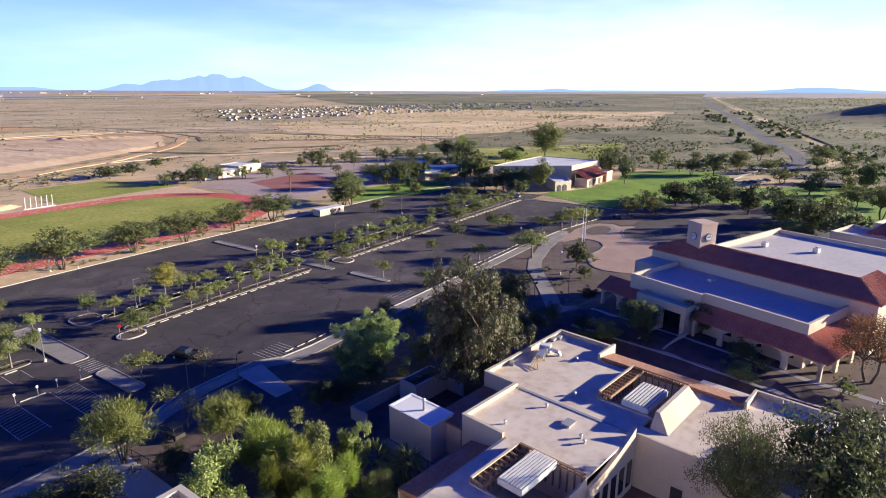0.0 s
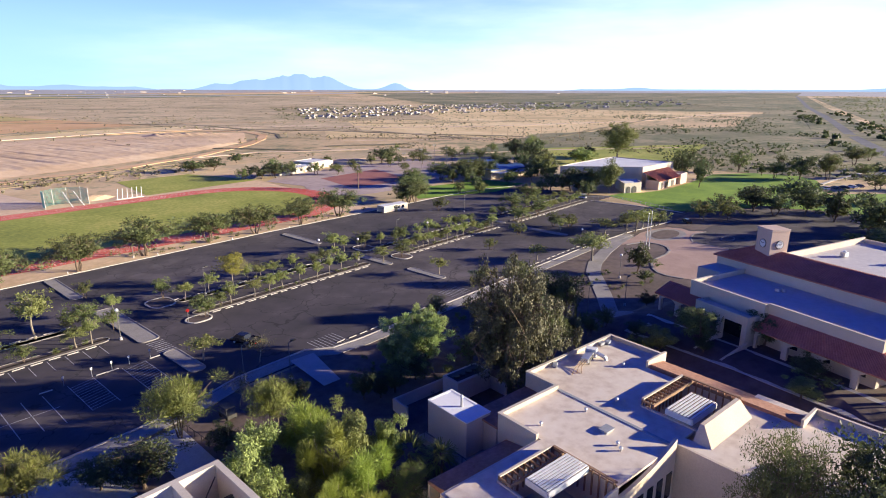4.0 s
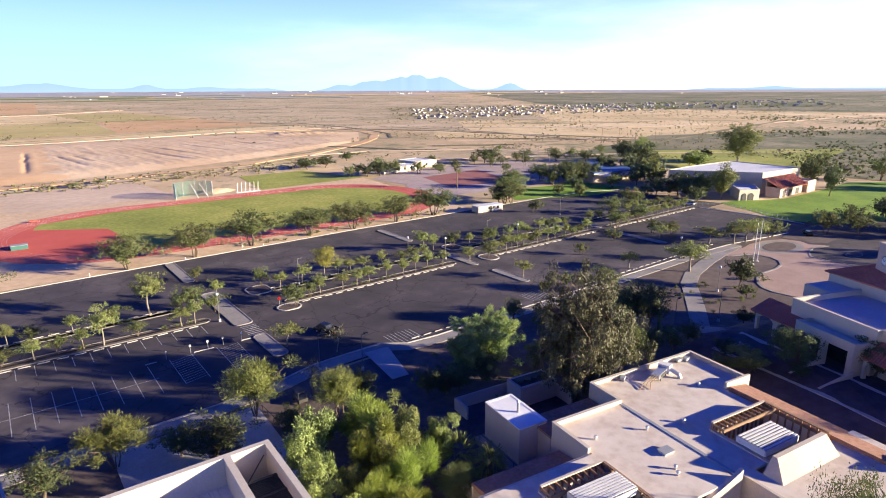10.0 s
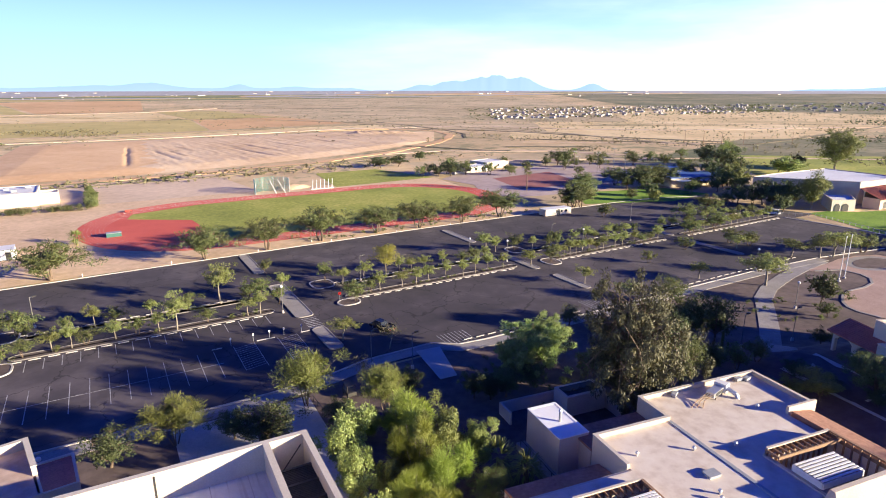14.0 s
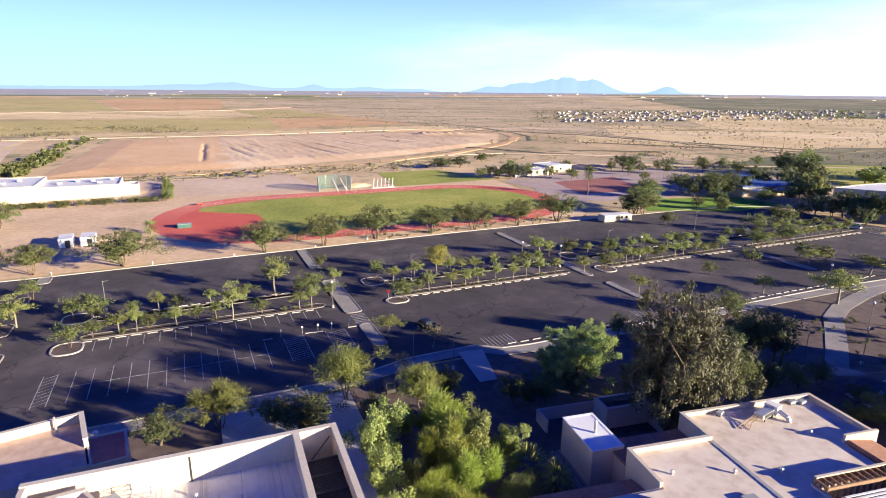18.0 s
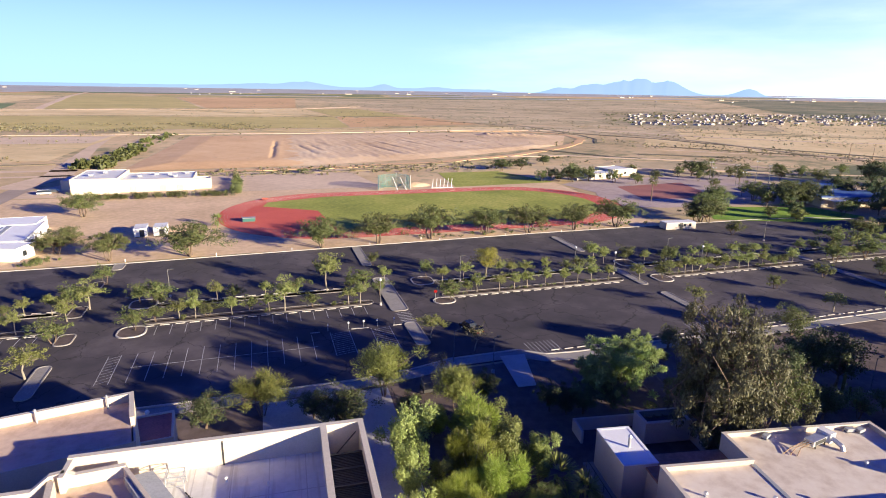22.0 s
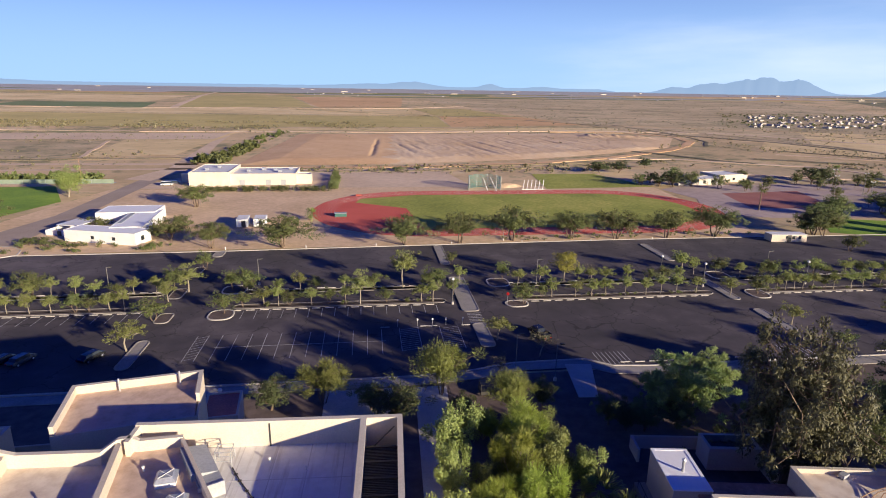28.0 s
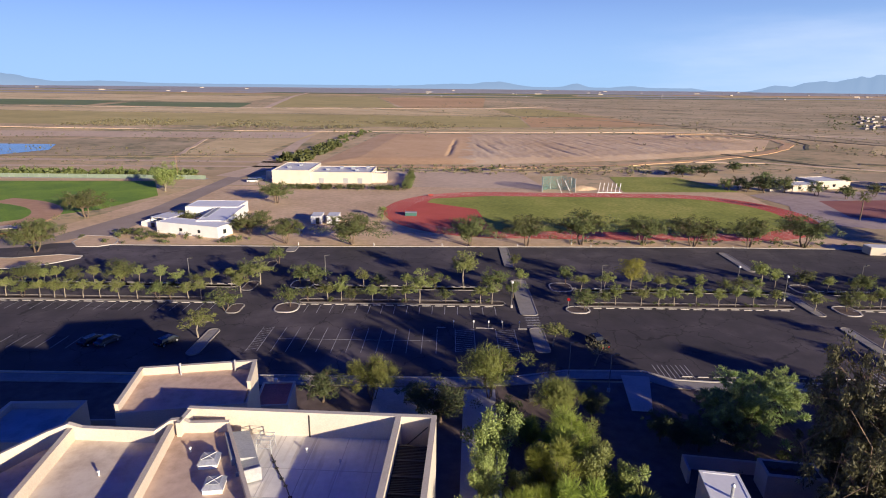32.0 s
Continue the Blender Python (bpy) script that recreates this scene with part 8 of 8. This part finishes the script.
def palm(x, y, h, s=1.0, trunk=True):
    ob = thing("fan_palm", x, y, 0, "fan palm with a brown trunk" if trunk else "short fan palm beside the track", "palm", "fan palms")
    bm = bmesh.new()
    for k in range(6):
        tube(bm, (0.05 * math.sin(k), 0.05 * math.cos(k), h * k / 6), (0.05 * math.sin(k + 1), 0.05 * math.cos(k + 1), h * (k + 1) / 6), 0.26 - 0.015 * k, 0.24 - 0.015 * k, 8)
    part("trunk", bm, M_BARK, ob)
    qs = []
    for i in range(34):
        a = i * 2.4
        el = rng.uniform(-0.7, 1.2)
        d = np.array([math.cos(a) * math.cos(el), math.sin(a) * math.cos(el), math.sin(el)])
        base = np.array([0, 0, h]) + d * 0.7 * s
        for k in range(7):
            f = unit(d + rng.normal(size=3) * 0.33)
            sd = unit(np.cross(f, [0.1, 0.2, 1.0])) * 0.07 * s
            e = base + f * 1.1 * s + np.array([0, 0, -0.25 * s])
            qs.append([base - sd, base + sd, e + sd * 0.3, e - sd * 0.3])
    o = new("fronds", quads_mesh("fronds", np.array(qs), M_LEAF_GREEN))
    o.parent = ob


palm(176, 200, 9, 1.6)
palm(-1, 193, 2.2, 1.7, False)
palm(45.6, 35.2, 4.2, 1.2)
palm(44.2, 39.0, 3.4, 1.6)
palm(46.8, 37.0, 2.0, 1.2)
palm(352, 118, 8, 1.8)
palm(357, 112, 9, 1.8)
palm(262, 262, 8, 1.6)

# saguaro by the classroom wall
b = thing("saguaro_cactus", 95, 45, 0, "tall green saguaro cactus beside the walk", "cactus")
bm = bmesh.new()
tube(bm, (0, 0, 0), (0, 0, 5.8), 0.28, 0.24, 12)
tube(bm, (0, 0, 5.8), (0, 0, 6.1), 0.24, 0.1, 12)
part("stem", bm, M_LEAF_DARK, b)
bm = bmesh.new()
tube(bm, (0.1, -0.2, 1.0), (0.5, -0.7, 1.6), 0.18, 0.2, 10)
tube(bm, (0.5, -0.7, 1.6), (0.55, -0.75, 4.2), 0.2, 0.16, 10)
part("arm", bm, M_LEAF_DARK, b)

# signs, posts and bollards by the accessible stalls
for i, x in enumerate((24.5, 28.5, 31.5, 34.2, 37.6)):
    b = thing("stall_sign", x, 94.6, 0.07, "small white stall sign on a post", "sign", "stall signs")
    bm = bmesh.new()
    tube(bm, (0, 0, 0), (0, 0, 1.4), 0.05, 0.05, 6)
    part("post", bm, M_METAL, b)
    part("plate", boxes((-0.15, 0.15, -0.08, -0.05, 1.2, 1.6)), M_WHITE, b)
b = thing("stop_sign", 49.2, 104.4, 0.2, "red octagonal stop sign on a post", "sign")
bm = bmesh.new()
tube(bm, (0, 0, 0), (0, 0, 2.6), 0.04, 0.04, 6)
part("post", bm, M_METAL, b)
bm = bmesh.new()
tube(bm, (0, -0.03, 2.5), (0, -0.06, 2.5), 0.38, 0.38, 8)
part("plate", bm, M_LAMPR, b)
for i in range(7):
    b = thing("bollard", -22 + i * 22 + rng.uniform(-0.8, 0.8), 154.3 + (0.02 * (i * 22)) + 1.0, 0, "short pale bollard along the kerb", "bollard", "bollards by the kerb")
    bm = bmesh.new()
    tube(bm, (0, 0, 0), (0, 0, 0.75), 0.12, 0.11, 8)
    part("post", bm, M_WHITE, b)
    bm = bmesh.new()
    tube(bm, (0, 0, 0.75), (0, 0, 0.82), 0.13, 0.06, 8)
    part("cap", bm, M_WHITE, b)
RAIL = [(213, 118), (232, 101.6), (225.6, 81.4), (221, 72.8)]
for (ax, ay), (bx, by) in zip(RAIL, RAIL[1:]):
    k = int(math.hypot(bx - ax, by - ay) / 2.2)
    step = math.hypot(bx - ax, by - ay) / k
    for i in range(k):
        b = thing("fence_post", ax + (bx - ax) * i / k, ay + (by - ay) * i / k, 0.07, "short grey rail post at the lot's end", "fence post", "rail posts", turn=math.degrees(math.atan2(by - ay, bx - ax)))
        part("post", boxes((-0.06, 0.06, -0.06, 0.06, 0, 1.1)), M_GREYP, b)
        part("rail", boxes((0.06, step - 0.06, -0.03, 0.03, 0.85, 0.95)), M_GREYP, b)
b = thing("handrail", 31.8, 48, 0.1, "dark metal handrail along the walk", "handrail", turn=2)
for i in range(12):
    part("post", boxes((-0.03, 0.03, i * 1.8 - 0.03, i * 1.8 + 0.03, 0, 1.0)), M_DARK, b)
part("rail", boxes((-0.03, 0.03, -0.1, 20, 1.0, 1.06)), M_DARK, b)
b = thing("utility_cart", 36.6, 67.2, 0.1, "dark utility cart parked on the walk", "cart")
part("body", boxes((-0.7, 0.7, -1.3, 1.3, 0.35, 0.9)), M_DARK, b)
part("canopy", boxes((-0.7, 0.7, -1.0, 0.9, 1.8, 1.88)), M_DARK, b)
for x in (-0.62, 0.62):
    for y in (-0.9, 0.8):
        part("canopy_post", boxes((x - 0.03, x + 0.03, y - 0.03, y + 0.03, 0.9, 1.8)), M_DARK, b)
        bm = bmesh.new()
        tube(bm, (x - 0.08, y, 0.25), (x + 0.08, y, 0.25), 0.25, 0.25, 10)
        part("wheel", bm, M_RUBBER, b)
b = thing("dugout", -118, 160, 0, "dark green baseball dugout with a pale roof", "dugout", turn=20)
for q in ((0, 12, 3.7, 4, 0, 2.4), (0, 0.3, 0, 3.7, 0, 2.4), (11.7, 12, 0, 3.7, 0, 2.4)):
    part("wall", boxes(q), M_DARK, b)
part("roof", boxes((-0.3, 12.3, -0.5, 4.3, 2.4, 2.6)), M_STUCCO, b)
part("bench", boxes((0.6, 11.4, 3.0, 3.5, 0, 0.5)), M_WOOD, b)
# hills of dark scrub beyond the highway
bm = bmesh.new()
n, m = 40, 14
g = []
for i in range(n + 1):
    row = []
    for j in range(m + 1):
        u, v = i / n, j / m
        x, y = 930 + 360 * v + 90 * u, 82 - 640 * u
        h = 25 * math.sin(math.pi * v) ** 1.3 * min(1, u * 4.5) * (0.75 + 0.5 * noise.noise((u * 5, v * 3, 1)))
        row.append(bm.verts.new((x, y, ground_height(x, y) - 0.5 + max(0, h))))
    g.append(row)
for i in range(n):
    for j in range(m):
        bm.faces.new((g[i][j], g[i][j + 1], g[i + 1][j + 1], g[i + 1][j]))
tagged(part("hill", bm, M_GREENG), "low dark scrub-covered hill", "hill", kind="structure")

# ball field edge: warning strip and green wind screen fence
sheet("warning_strip", [(-260, 268), (-124, 271.5), (-101, 272), (-101, 276.5), (-260, 275)], 0.11, M_DIRT, "pale dirt warning strip of the ball field", "ball field")
b = thing("outfield_fence", -260, 277.4, 0, "grey-green screened outfield fence", "fence", turn=0.2)
M_SCREEN = surface("faded_green_screen", (0.16, 0.21, 0.15), (0.26, 0.31, 0.23), 0.9, 0.3, 3.0, 0.1)
for i in range(16):
    part("screen_panel", boxes((i * 10 + 0.06, i * 10 + 9.94, -0.03, 0.03, 0.15, 2.1)), M_SCREEN, b)
    part("post", boxes((i * 10 - 0.05, i * 10 + 0.05, -0.06, 0.06, 0, 2.25)), M_METAL, b)

# building with a clay roof behind the library
b = thing("annex_building", 186, -2, 0, "cream stucco building with a clay tile roof", "building", turn=-20.8)
flat_block(b, 0, 14, -26, 0, 8.0, 7.4, 0.35, M_STUCCO, M_ROOF)
flat_block(b, 14.4, 40, -30, -5, 9.4, 8.8, 0.35, M_STUCCO, M_ROOF)
tile_slope(b, (6, -30, 7.8), (6, -6, 7.8), (14.3, -28, 10.2), (14.3, -8, 10.2))
for y in (-22, -16, -10):
    part("window", boxes((-0.07, 0, y, y + 1.6, 1.2, 2.8)), M_GLASS, b)

# cars in the row beside the far lawn
for k, (x, y) in enumerate(((318, 38.5), (322, 35.2), (326, 32.2), (331, 29.6), (336, 27.4))):
    car("parked_car", x, y, 55, (M_CARW, M_CARG, M_CARD)[k % 3], ("white car parked beside the far lawn", "grey car parked beside the far lawn", "dark car parked beside the far lawn")[k % 3])

# paved apron between the ball courts
sheet("court_apron", [(150, 196), (172, 186), (262, 180), (276, 262), (176, 262), (160, 250), (164, 225)], 0.07, surface("court_apron", (0.36, 0.27, 0.24), (0.54, 0.43, 0.38), 0.92, 0.03, 0.4, 0.2), "pinkish-grey dirt apron round the ball courts", "court")
for x, y, r in ((29.9, 94.4, 0), (31.5, 94.3, 0), (38.2, 94.2, 0), (22.0, 94.4, 0)):
    ob = new("wheel_stop", stop_mesh)
    ob.matrix_basis = pose(x, y, 0.07, 0, 0, r)
    tagged(ob, "pale concrete wheel stop at an accessible stall", "wheel stop", "wheel stops in the lot")
